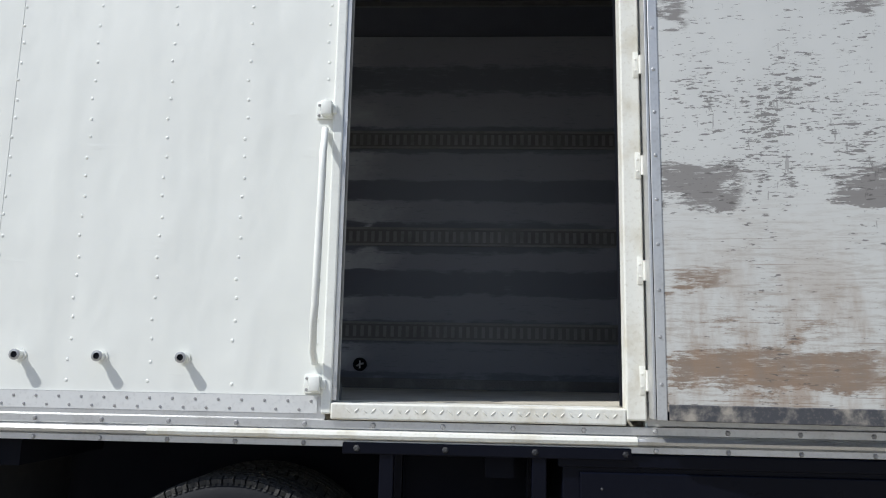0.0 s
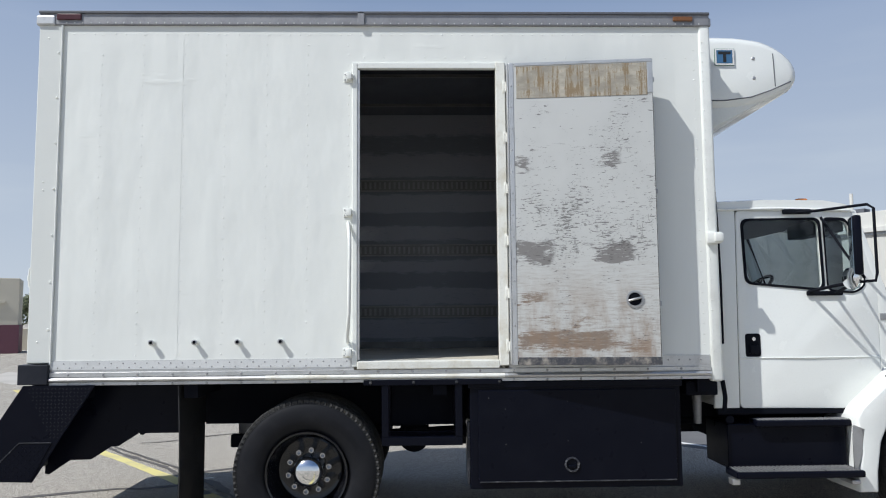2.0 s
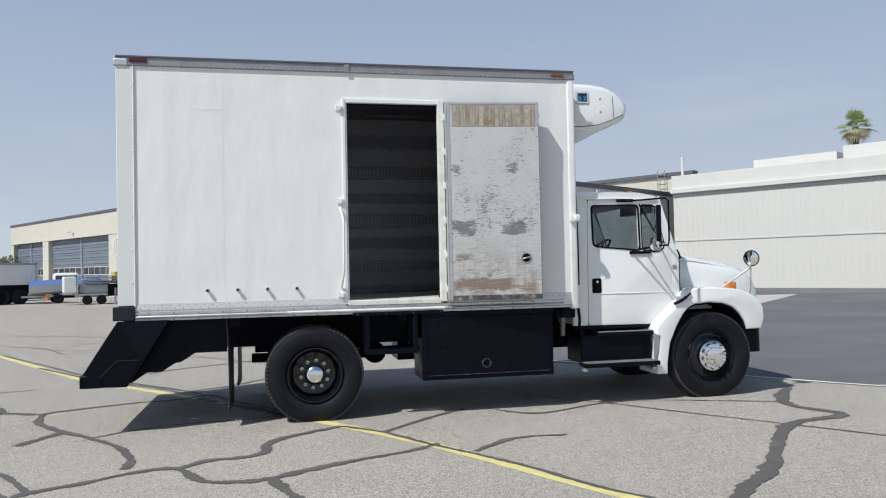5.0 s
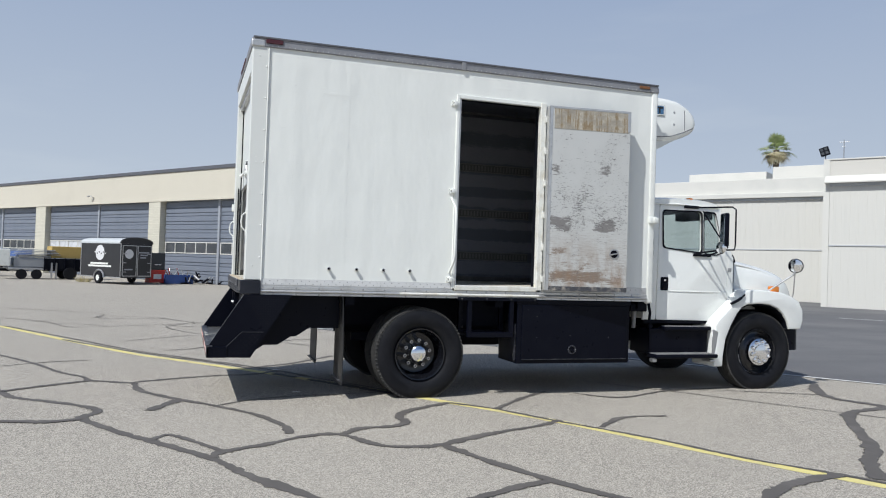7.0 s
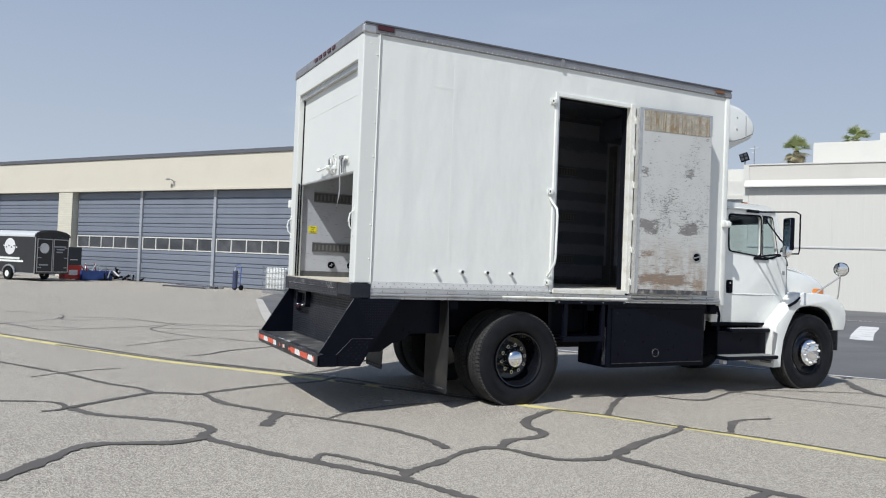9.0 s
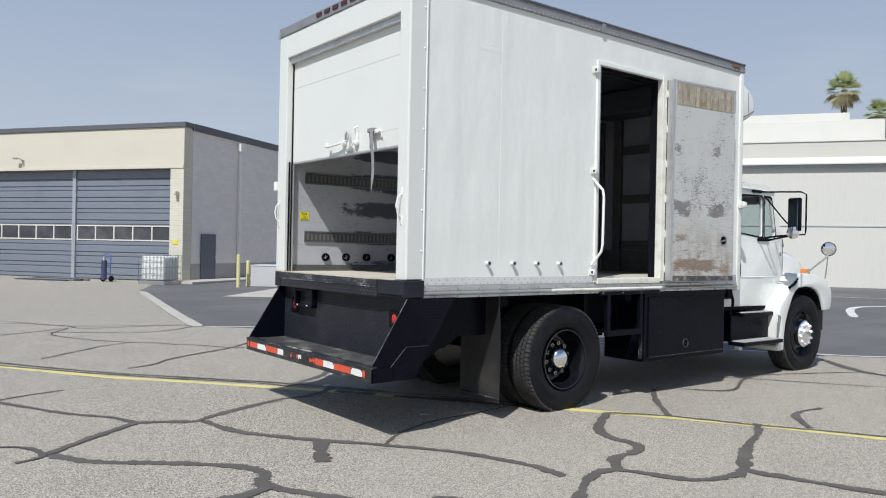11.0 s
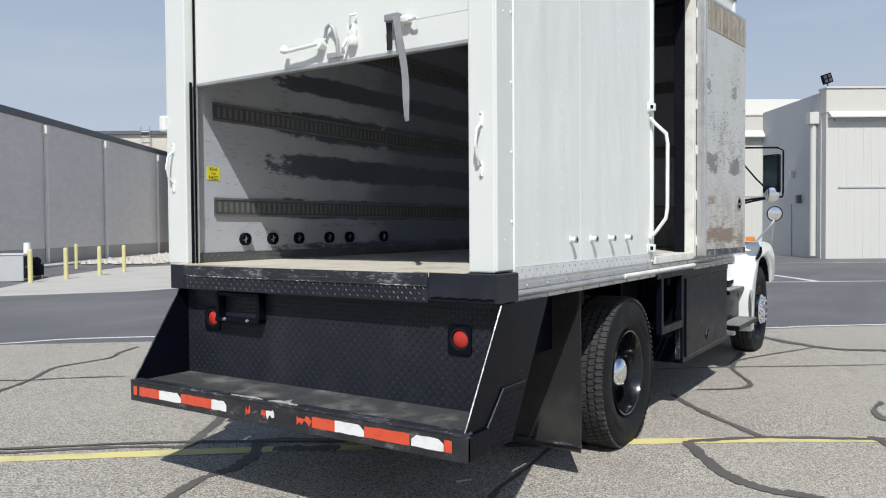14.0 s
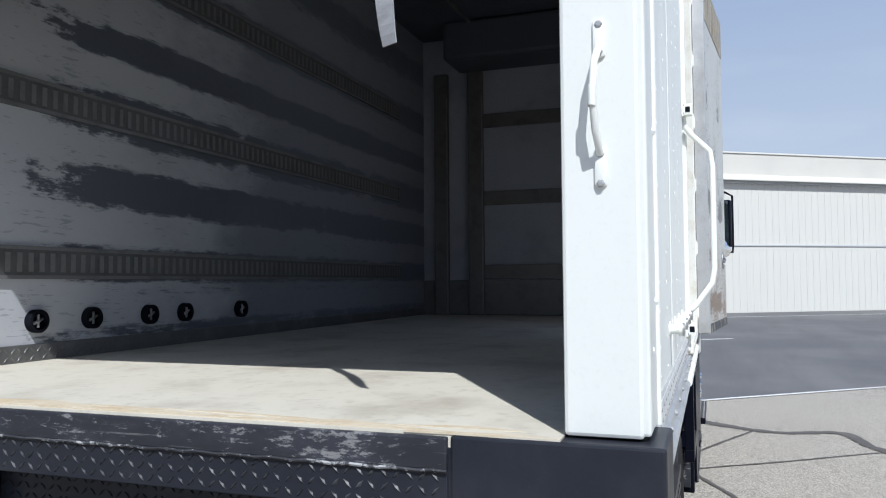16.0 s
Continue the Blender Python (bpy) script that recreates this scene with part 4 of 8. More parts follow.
part("track_middle", box(-1.55, 17.4, 37.3, 37.4, 6.12, 6.26), M["shade_wall"], hangar)
part("seam_middle", box(-1.55, 17.4, 37.36, 37.40, 3.10, 3.16), M["shade_wall"], hangar)
hd = part("hangar_door", box(11.72, 12.72, 37.33, 37.39, 0.02, 2.2, 0.01), M["siding_plain"], hangar, "off-white steel door with a small pane")
part("pane", box(12.05, 12.32, 37.31, 37.329, 1.35, 1.65), M["pane"], hd)
part("letter_plate", box(12.0, 12.3, 37.315, 37.329, 0.86, 0.91), M["white_trim"], hd)
part("hood", box(11.65, 12.8, 37.25, 37.33, 2.2, 2.28), M["siding_plain"], hd)
part("wall_front", box(17.45, 60, 30.8, 31.2, 0, 6.61), M["siding"], hangar, "off-white ribbed metal wall")
part("parapet_front", box(17.42, 60, 30.75, 31.4, 6.62, 7.70, 0.02), M["parapet"], hangar, "cream parapet")
part("coping", box(17.40, 60, 30.70, 31.45, 7.701, 7.78, 0.01), M["siding_plain"], hangar)
part("canopy_front", extrude_poly(bmesh.new(), [(30.45, 6.37), (30.749, 6.37), (30.749, 6.68), (30.45, 6.43)], 17.5, 60, "yz"), M["siding_plain"], hangar, "sloping white canopy over the sliding doors")
part("track_front", box(17.8, 60, 30.70, 30.8, 6.24, 6.36), M["shade_wall"], hangar)
# standing ribs of the metal siding
for u0, u1, v, top in ((-16.2, -1.8, 43.6, 6.06), (-1.4, 17.3, 37.4, 6.12), (18.0, 59.8, 30.8, 6.24)):
    bm = bmesh.new()
    u = u0
    while u < u1:
        bx(bm, u, u + 0.035, v - 0.014, v, 0.05, 3.03)
        bx(bm, u, u + 0.035, v - 0.014, v, 3.29, top)
        bx(bm, u - 0.01, u + 0.045, v - 0.115, v, top - 0.03, top + 0.02)
        u += 0.38
    part("siding_rib", bm, M["siding_plain"], hangar, kind="stuff")
part("seam_front", box(18.0, 60, 30.75, 30.80, 3.22, 3.28), M["shade_wall"], hangar)
part("shade_side", box(17.41, 17.75, 31.21, 37.4, 0, 7.6), M["shade_wall"], hangar, "side wall with its shade painted in as grey")
for v, r in ((31.6, 0.14),):
    dp = part("downpipe", cyl(bmesh.new(), (17.25, v, 0.1), (17.25, v, 6.2), r, None, 10), M["siding_plain"], hangar, "", True)
    part("hopper", box(17.0, 17.42, v - 0.22, v + 0.22, 6.2, 6.75, 0.02), M["siding_plain"], dp)
sd = part("service_door", box(17.36, 17.40, 34.0, 35.0, 0.02, 2.6, 0.01), M["shade_wall"], hangar)
part("lamp_box", box(17.22, 17.40, 33.0, 33.25, 2.6, 3.0, 0.02), M["fascia"], hangar)
part("lamp_box", box(17.2, 17.40, 33.7, 33.95, 3.9, 4.2, 0.02), M["siding_plain"], hangar)
# roof volumes behind the parapets
part("roof_block", box(-11.9, -6.9, 46, 52, 7.1, 8.15, 0.02), M["siding_plain"], hangar, "off-white rooftop block")
part("roof_screen", box(-6.4, 1.1, 45.5, 46, 7.1, 8.35, 0.02), M["siding_plain"], hangar)
part("roof_block", box(1.2, 12.1, 42.0, 55, 7.3, 9.3, 0.02), M["siding_plain"], hangar, "off-white rooftop block")
part("roof_block", box(13.3, 15.55, 41.0, 52, 7.3, 10.0, 0.02), M["siding_plain"], hangar, "tall off-white rooftop block")
part("roof_block", box(15.95, 46, 42.0, 55, 7.3, 9.1, 0.02), M["siding_plain"], hangar, "off-white rooftop block")
bm = bmesh.new()
for x in (11.35, 11.85):
    cyl(bm, (x + 0.75, 41.6, 7.4), (x + 0.75, 41.6, 9.5), 0.035, None, 8)
for k in range(7):
    cyl(bm, (12.1, 41.6, 7.7 + k * 0.28), (12.6, 41.6, 7.7 + k * 0.28), 0.025, None, 8)
part("roof_ladder", bm, M["white_trim"], hangar, "white roof ladder")
part("vent_pipe", cyl(bmesh.new(), (-16.25, 44.9, 7.0), (-16.25, 44.9, 8.75), 0.10, None, 12), M["siding_plain"], hangar, "tall pale vent pipe", True)
part("roof_deck", box(-16.0, 60, 44.2, 60, 7.0, 7.15), M["siding_plain"], hangar)
part("roof_deck", box(-1.55, 17.4, 38.0, 44.2, 7.2, 7.34), M["siding_plain"], hangar)
part("roof_deck", box(17.45, 60, 31.4, 44.2, 7.2, 7.33), M["siding_plain"], hangar)


def flood(u, v, z):
    fl = part("floodlight", tube(bmesh.new(), [(u, v, z - 0.5), (u, v, z - 0.05)], 0.03), M["fascia"], hangar, "black roof floodlight")
    turn = Matrix.Translation((u, v, z)) @ pose(0, 0, 0, 0, -18, 0)
    head = part("lamp_head", box(-0.22, 0.22, -0.10, 0.08, -0.08, 0.36, 0.025), M["black_matt"], fl)
    head.matrix_basis = turn
    for i in (-1, 1):
        for j in (0, 1):
            part("lens", box(i * 0.10 - 0.065, i * 0.10 + 0.065, -0.115, -0.101, -0.02 + j * 0.19, 0.12 + j * 0.19), M["pane"], head)


flood(-1.8, 37.5, 7.80)
flood(17.6, 31.0, 8.05)

part("roof_screen", box(4.5, 10.9, 45.4, 46.0, 9.3, 10.28, 0.02), M["siding_plain"], hangar, "white corrugated roof screen")
bm = cyl(bmesh.new(), (-2.5, 46.2, 7.1), (-2.5, 46.2, 9.9), 0.03, None, 8)
cyl(bm, (-2.75, 46.2, 9.75), (-2.2, 46.2, 9.78), 0.02, None, 6)
cyl(bm, (-2.62, 46.2, 9.5), (-2.38, 46.2, 9.5), 0.015, None, 6)
part("roof_antenna", bm, M["steel"], hangar, "thin grey roof antenna")

far_hall = thing("far_hall", "cream hall with dark roof edge behind the hangar", "building", LOT)
part("wall", box(-44, -18.1, 50, 50.5, 0, 8.2), M["cream_wall"], far_hall)
part("roof_edge", box(-44, -17.9, 49.8, 50.6, 8.2, 8.45), M["fascia"], far_hall)
bm = bmesh.new()
for x in (-20.7, -20.1):
    cyl(bm, (x, 49.7, 6.0), (x, 49.7, 8.7), 0.03, None, 8)
for k in range(7):
    cyl(bm, (-20.7, 49.7, 6.2 + k * 0.36), (-20.1, 49.7, 6.2 + k * 0.36), 0.025, None, 8)
part("roof_ladder", bm, M["steel"], far_hall)

# ---- the truck ----
truck = thing("box_truck", "white refrigerated box truck parked with side and rear doors open", "truck")
W = 2.42
Z0, ZF, ZT = 1.14, 1.305, 3.80      # underside, floor top, top of the walls
DX0, DX1, DZ0, DZ1 = 2.353, 3.385, 1.30, 3.47   # side doorway

YL, YR = 2.29, 0.13               # faces of the inner linings
# right wall with the doorway, left wall, front, roof, floor
right_wall = plate("side_wall", [(0.15, 1.20), (2.318, 1.20), (2.318, 3.51), (3.455, 3.51), (3.455, 1.20), (4.95, 1.20), (4.95, ZT), (0.15, ZT)], [], 0.0, 0.05, M["white"], truck, "riveted white sheet side wall with a doorway")
# unseen face of the same lining, darkened to bounce less light
plate("side_lining", [(0.10, ZF), (2.34, ZF), (2.34, 3.505), (3.45, 3.505), (3.45, ZF), (4.92, ZF), (4.92, 3.74), (0.10, 3.74)], [], 0.11, 0.13, M["front_lining"], truck, "unseen inner lining, coloured dark to dim the box")
part("side_wall", box(0.15, 4.95, W - 0.05, W, 1.20, ZT), M["white"], truck, "white sheet side wall")
left_lining = part("side_lining", box(0.10, 4.92, YL - 0.0, YL + 0.02, ZF, 3.74), M["lining"], truck, "grey inner lining with dark level scuffs, its frontward shade painted in")
part("front_wall", box(4.95, 5.0, 0.02, W - 0.02, 1.16, ZT), M["white"], truck)
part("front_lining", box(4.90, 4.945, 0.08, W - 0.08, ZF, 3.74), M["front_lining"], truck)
part("roof_panel", box(0.02, 4.98, 0.02, W - 0.02, ZT, 3.86, 0.01), M["white_trim"], truck)
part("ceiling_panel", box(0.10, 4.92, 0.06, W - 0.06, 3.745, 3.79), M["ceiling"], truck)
part("cargo_floor", box(-0.040, 4.93, 0.146, YL + 0.01, 1.22, ZF), M["floor"], truck, "worn pale cargo floor with a splintered rear edge")
# rivet columns
cols = [2.285 - 0.304 * k for k in range(7)]
bm = bmesh.new()
studs(bm, [(x + 0.004 * math.sin(k * 1.9 + x * 7), 0.0, 1.36 + 0.0765 * k + 0.004 * math.sin(k * 2.7 + x * 5)) for x in cols for k in range(32) if (k * 7 + int(x * 100)) % 41], 0.0070, (0, -1, 0), 0.0019)
studs(bm, [(x, 0.0, 3.735) for x in np.arange(0.25, 4.9, 0.076)], 0.0070, (0, -1, 0), 0.0019)
studs(bm, [(4.895, 0.0, 1.40 + 0.0765 * k) for k in range(31)], 0.0070, (0, -1, 0), 0.0019)
studs(bm, [(x, 0.0, 3.56) for x in np.arange(2.4, 4.85, 0.152)], 0.0070, (0, -1, 0), 0.0019)
part("wall_rivet", bm, M["white"], right_wall, kind="stuff")
part("lap_seam", box(1.024, 1.060, -0.0012, 0.004, 1.327, 3.70), M["white"], right_wall)
# rear corner posts of the side (folded trim)
for y0, y1, s in ((-0.012, 0.03, -1), (W - 0.03, W + 0.012, 1)):
    cp = part("corner_post", box(0.0, 0.165, y0, y1, ZF + 0.005, ZT, 0.006), M["door_white"], truck, "white folded corner post")
    bm = studs(bmesh.new(), [(0.145, y0 if s < 0 else y1, 1.55 + 0.34 * k) for k in range(7)], 0.011, (0, s, 0), 0.006)
    studs(bm, [(0.07, y0 if s < 0 else y1, z) for z in (1.46, 2.62, 2.56, 3.70)], 0.008, (0, s, 0), 0.003)
    part("screw", bm, M["white_trim"], cp, kind="stuff")
    part("edge_bead", cyl(bmesh.new(), (0.168, y0 if s < 0 else y1, ZF), (0.168, y0 if s < 0 else y1, ZT), 0.007, None, 8), M["white_trim"], cp)
# front corner posts
for y0, y1 in ((-0.014, 0.10), (W - 0.10, W + 0.014)):
    bm = box(4.935, 5.025, y0, y1, 1.13, 3.83, 0.02, 3)
    fp = part("corner_post", bm, M["white_trim"], truck, "white rounded front corner post", True)
    part("rivet", studs(bmesh.new(), [(4.955, y0, 1.35 + 0.075 * k) for k in range(32)] if y0 < 0.5 else [(4.955, y1, 1.5)], 0.006, (0, -1 if y0 < 0.5 else 1, 0), 0.003), M["white_trim"], fp, kind="stuff")
    part("cap", box(4.925, 5.035, y0 - 0.006, y1 + 0.006, 3.80, 3.865, 0.012), M["roof_rail"], fp)
# aluminium flange and bottom rail along both sides
PROFILE = [(0.02, 1.325), (-0.006, 1.325), (-0.006, 1.245), (-0.016, 1.240), (-0.016, 1.214), (-0.010, 1.209), (-0.026, 1.203), (-0.032, 1.192), (-0.026, 1.181), (-0.010, 1.176), (-0.016, 1.172), (-0.016, 1.152), (-0.006, 1.150), (0.02, 1.150)]
for side in (0, 1):
    def fl(y):
        return y if side == 0 else W - y
    bm = bmesh.new()
    for x0, x1, prof in ((0.168, 2.33, PROFILE), (2.33, 3.46, PROFILE[3:12] + [(0.02, 1.172), (0.02, 1.24)]), (3.46, 4.93, PROFILE)):
        extrude_poly(bm, [(fl(y), z) for y, z in prof], x0, x1, "yz")
    rail = part("bottom_rail", bm, M["alu"], truck, "grooved aluminium rail with bolt heads")
    n = (0, -1 if side == 0 else 1, 0)
    bm = studs(bmesh.new(), [(x, fl(-0.016), 1.226) for x in np.arange(0.30, 4.9, 0.245)] + [(x, fl(-0.016), 1.161) for x in np.arange(0.30, 4.9, 0.245)], 0.010, n, 0.007)
    part("bolt", bm, M["bolt"], rail, kind="stuff")
    bm = studs(bmesh.new(), [(x, fl(-0.006), 1.305 if k % 2 else 1.275) for k, x in enumerate(np.arange(0.22, 2.3, 0.042))] + [(x, fl(-0.006), 1.29) for x in np.arange(3.5, 4.9, 0.08)], 0.0075, n, 0.004)
    part("flange_rivet", bm, M["bolt"], rail, kind="stuff")
part("foot_strip", box(0.16, 2.30, -0.0076, -0.0061, 1.262, 1.322), surface("scuffed_pale_strip", (0.66, 0.665, 0.65), (0.48, 0.48, 0.47), 0.5, 0.0, 5, 80, 0.6, 0.1), truck, "pale riveted strip along the wall's foot")
# cream painted length of the rail beneath the doorway
part("painted_rail_length", extrude_poly(bmesh.new(), [(-0.034, 1.203), (-0.038, 1.192), (-0.034, 1.181), (-0.02, 1.176), (-0.02, 1.208)], 1.7, 3.42, "yz"), M["cream_trim"], truck)

# roof rail, clearance lamps
for y0, y1 in ((-0.022, 0.03), (W - 0.03, W + 0.022)):
    rr = part("roof_rail", box(0.0, 5.02, y0, y1, ZT, 3.895, 0.008), M["roof_rail"], truck, "weathered grey roof rail")
    part("drip_edge", box(0.0, 5.02, y0 - 0.012, y1 + 0.012, 3.885, 3.905, 0.004), M["fascia"], rr)
    part("rivet", studs(bmesh.new(), [(x, y0, 3.815) for x in np.arange(0.2, 4.95, 0.06)], 0.006, (0, -1 if y0 < 1 else 1, 0), 0.003), M["alu"], rr, kind="stuff")
rr = part("roof_rail", box(-0.015, 0.05, 0.0, W, 3.80, 3.895, 0.008), M["roof_rail"], truck, "weathered grey rear roof rail")
for k in range(5):
    part("marker_lamp", box(-0.028, -0.014, 0.85 + k * 0.16, 0.95 + k * 0.16, 3.835, 3.875, 0.006), M["dark_red"], rr)
part("marker_lamp", box(0.13, 0.31, -0.034, -0.02, 3.835, 3.882, 0.006), M["dark_red"], truck, "dark red roof marker lamp")
part("marker_lamp", box(4.74, 4.89, -0.034, -0.02, 3.835, 3.872, 0.006), M["amber_dim"], truck, "sooty amber roof marker lamp")
part("rear_corner_cap", box(-0.02, 0.12, -0.03, 0.02, 3.795, 3.87, 0.012), M["alu"], truck)
part("rear_corner_cap", box(-0.02, 0.12, W - 0.02, W + 0.03, 3.795, 3.87, 0.012), M["alu"], truck)
part("roof_joint", box(2.355, 2.405, -0.034, -0.02, 3.80, 3.90, 0.003), M["roof_rail"], truck)

# rear doorway: posts, header, sill
for y0, y1 in ((0.0, 0.145), (W - 0.18, W)):
    part("rear_post", box(-0.004, 0.10, y0, y1, ZF, ZT, 0.008), M["door_white"], truck, "white rear door post")
part("rear_header", box(-0.003, 0.10, 0.145, W - 0.18, 3.56, ZT, 0.006), M["door_white"], truck, "white rear header")
part("door_stop", box(0.03, 0.10, 0.145, W - 0.18, 3.50, 3.56, 0.004), M["alu"], truck)
for y in (0.148, W - 0.190):
    part("door_track", box(0.06, 0.074, y, y + 0.008, ZF, 3.54, 0.003), M["black_matt"], truck, "dark roll-up door track")
part("track_seal", box(0.03, 0.045, W - 0.192, W - 0.181, ZF, 2.46), M["black_matt"], truck)
sill = part("rear_sill", box(-0.041, 0.06, -0.01, 2.345, 1.165, ZF - 0.022, 0.008), M["black_sunlit"], truck, "black steel rear sill")
part("scraped_lip", box(-0.052, -0.034, 0.36, W - 0.20, 1.235, 1.298, 0.004), M["black_worn"], sill, "scraped black lip")
bm = box(-0.046, -0.034, 0.36, W - 0.20, 1.150, 1.233, 0.003)
part("lip_weld", tube(bmesh.new(), [(-0.05, 0.36 + 0.03 * k, 1.234 + 0.0015 * math.sin(k * 2.1)) for k in range(62)], 0.004, 6), chipped("bare_weld", (0.04, 0.04, 0.043), (0.42, 0.42, 0.41), (40, 40, 40), 0.52), sill, "bare scraped weld ridge")
strip_plate = part("chequer_strip", bm, M["black_sunlit"], sill, "black chequer plate strip")
lb = diamonds(bmesh.new(), (-0.046, W - 0.22, 1.155), (0, -1, 0), (0, 0, 1), W - 0.59, 0.08, 0.0265, 0.0245, 0.003)
part("tread_lug", lb, M["lug"], strip_plate, "bare worn chequer lugs", kind="stuff")
part("corner_plate", box(-0.046, 0.165, -0.040, 0.355, 1.160, ZF - 0.004, 0.006), M["black_sunlit"], sill, "black welded corner plate")
part("corner_plate", box(-0.046, 0.165, W - 0.195, 2.355, 1.150, ZF - 0.004, 0.006), M["black_sunlit"], sill)
part("weld", tube(bmesh.new(), [(-0.05, -0.02 + 0.02 * k, 1.178 + 0.003 * math.sin(k * 1.7)) for k in range(19)], 0.005, 6), M["black"], sill)
# floor's splintered rear edge
rnd = random.Random(4)
bm = bmesh.new()
for k in range(46):
    y = 0.16 + k * (YL - 0.34) / 46 + rnd.uniform(-0.02, 0.02)
    x = rnd.uniform(-0.045, 0.02)
    extrude_poly(bm, [(x, y), (x + rnd.uniform(0.008, 0.035), y + rnd.uniform(0.08, 0.2)), (x + rnd.uniform(-.006, .008), y + rnd.uniform(0.2, 0.45))], ZF - 0.003, ZF + 0.0012 + 0.00004 * k, "xy")
part("floor_splinter", bm, surface("raw_wood_edge", (0.58, 0.50, 0.37), (0.48, 0.37, 0.23), 0.8, 0, 8, 60, 0.8, 0.3), truck, "splintered pale wood edge", kind="stuff")

# roll-up door, half raised
RD = 0.075
roll = part("roll_up_door", box(RD, RD + 0.035, 0.172, W - 0.191, 2.455, 3.2355, 0.003), M["door_white"], truck, "white roll-up door pulled half down")
part("door_panel", box(RD, RD + 0.035, 0.172, W - 0.191, 3.2365, 3.56, 0.003), M["door_white"], roll)
part("door_patch", box(RD - 0.0015, RD + 0.001, 0.18, 0.62, 2.60, 2.835, 0.0006), M["door_white"], roll)
part("rivet", studs(bmesh.new(), [(RD, 0.2 + 0.11 * k, 3.215) for k in range(19)] + [(RD, y, z) for y in (0.19, 2.2) for z in (2.49, 2.62, 2.9, 3.1)], 0.006, (-1, 0, 0), 0.0015), M["door_white"], roll, kind="stuff")
part("bottom_seal", box(RD - 0.004, RD + 0.04, 0.172, W - 0.191, 2.437, 2.456, 0.003), M["alu"], roll)
# latch handle, keeper and strap
bm = bmesh.new()
cyl(bm, (RD, 1.14, 2.555), (RD - 0.05, 1.14, 2.555), 0.030, None, 14)
tube(bm, [(RD - 0.045, 1.14, 2.555), (RD - 0.055, 1.25, 2.545), (RD - 0.055, 1.36, 2.54), (RD - 0.075, 1.40, 2.545)], 0.0115)
bx(bm, RD - 0.07, RD - 0.04, 1.375, 1.405, 2.53, 2.575, 0.005)
part("latch_handle", bm, M["white_trim"], roll, "white painted latch handle", True)
bm = tube(bmesh.new(), [(RD - 0.02, 1.11, 2.585), (RD - 0.03, 1.09, 2.635), (RD - 0.03, 1.065, 2.655), (RD - 0.03, 1.035, 2.625), (RD - 0.025, 1.015, 2.56), (RD - 0.012, 1.025, 2.475)], 0.011)
bx(bm, RD - 0.02, RD, 0.99, 1.10, 2.47, 2.50, 0.004)
part("latch_hook", bm, M["alu"], roll, "bright worn latch hook", True)
bm = bmesh.new()
bx(bm, RD - 0.022, RD, 0.895, 0.955, 2.56, 2.64, 0.010)
bx(bm, RD - 0.045, RD, 0.885, 0.935, 2.515, 2.565, 0.012)
tube(bm, [(RD - 0.03, 0.92, 2.63), (RD - 0.045, 0.905, 2.675), (RD - 0.02, 0.885, 2.685)], 0.008)
tube(bm, [(RD - 0.03, 0.935, 2.56), (RD - 0.05, 0.955, 2.51), (RD - 0.03, 0.97, 2.48)], 0.009)
part("keeper", bm, M["white_trim"], roll, "", True)
bm = bmesh.new()
bx(bm, RD - 0.045, RD, 0.525, 0.575, 2.585, 2.622, 0.008)
tube(bm, [(RD - 0.03, 0.53, 2.60), (RD - 0.04, 0.50, 2.592), (RD - 0.045, 0.47, 2.60)], 0.008)
bk = part("strap_bracket", bm, M["white_trim"], roll, "", True)
part("clip", box(RD - 0.062, RD - 0.02, 0.575, 0.665, 2.598, 2.637, 0.006), M["strap"], bk, "dull grey clip")
rows = []
for k in range(26):
    t = k / 25
    y = 0.585 - 0.012 * math.sin(t * 5) - 0.125 * t
    x = RD - 0.065 - 0.06 * t - 0.010 * math.sin(t * 7)
    tw = 0.5 * max(0, t - 0.75) * 4
    z = 2.62 - 0.56 * t
    wv = Vector((math.sin(tw), math.cos(tw), 0)) * 0.021
    rows.append([(x - wv.x, y - wv.y, z), (x + wv.x, y + wv.y, z)])
bm = quads(rows)
bmesh.ops.solidify(bm, geom=bm.faces[:], thickness=0.003)
strap = part("pull_strap", bm, M["strap"], roll, "hanging grey webbing pull strap")
bm = quads([[(RD - 0.03, 0.635, 2.63), (RD - 0.03, 0.675, 2.63)], [(RD - 0.025, 0.64, 2.55), (RD - 0.025, 0.672, 2.55)], [(RD - 0.02, 0.645, 2.46), (RD - 0.02, 0.675, 2.46)]])
bmesh.ops.solidify(bm, geom=bm.faces[:], thickness=0.004)
part("strap_loop", bm, M["ink"], roll)
# grab handles on the rear posts
for yc, zs in ((0.070, 0.0), (W - 0.06, 0.0)):
    bm = bmesh.new()
    zt, zb = 2.045, 1.805
    for z in (zt, zb):
        bx(bm, -0.012, 0.0, yc - 0.012, yc + 0.012, z - 0.040, z + 0.032, 0.006)
    path = [(-0.01, yc, zt - 0.02), (-0.045, yc + 0.004, zt - 0.055), (-0.055, yc + 0.008, zt - 0.14), (-0.055, yc + 0.008, zb + 0.14), (-0.045, yc + 0.004, zb + 0.06), (-0.01, yc, zb + 0.02)]
    tube(bm, path, 0.0072, 10)
    gh = part("grab_handle", bm, M["white_trim"], truck, "white bent grab handle", True)
    part("screw", studs(bmesh.new(), [(-0.012, yc, z) for z in (zt + 0.022, zt - 0.03, zb + 0.02, zb - 0.035)], 0.008, (-1, 0, 0), 0.003), M["steel"], gh)
part("side_box", box(-0.03, 0.05, W + 0.0, W + 0.05, 2.16, 2.26, 0.01), M["white_trim"], truck)

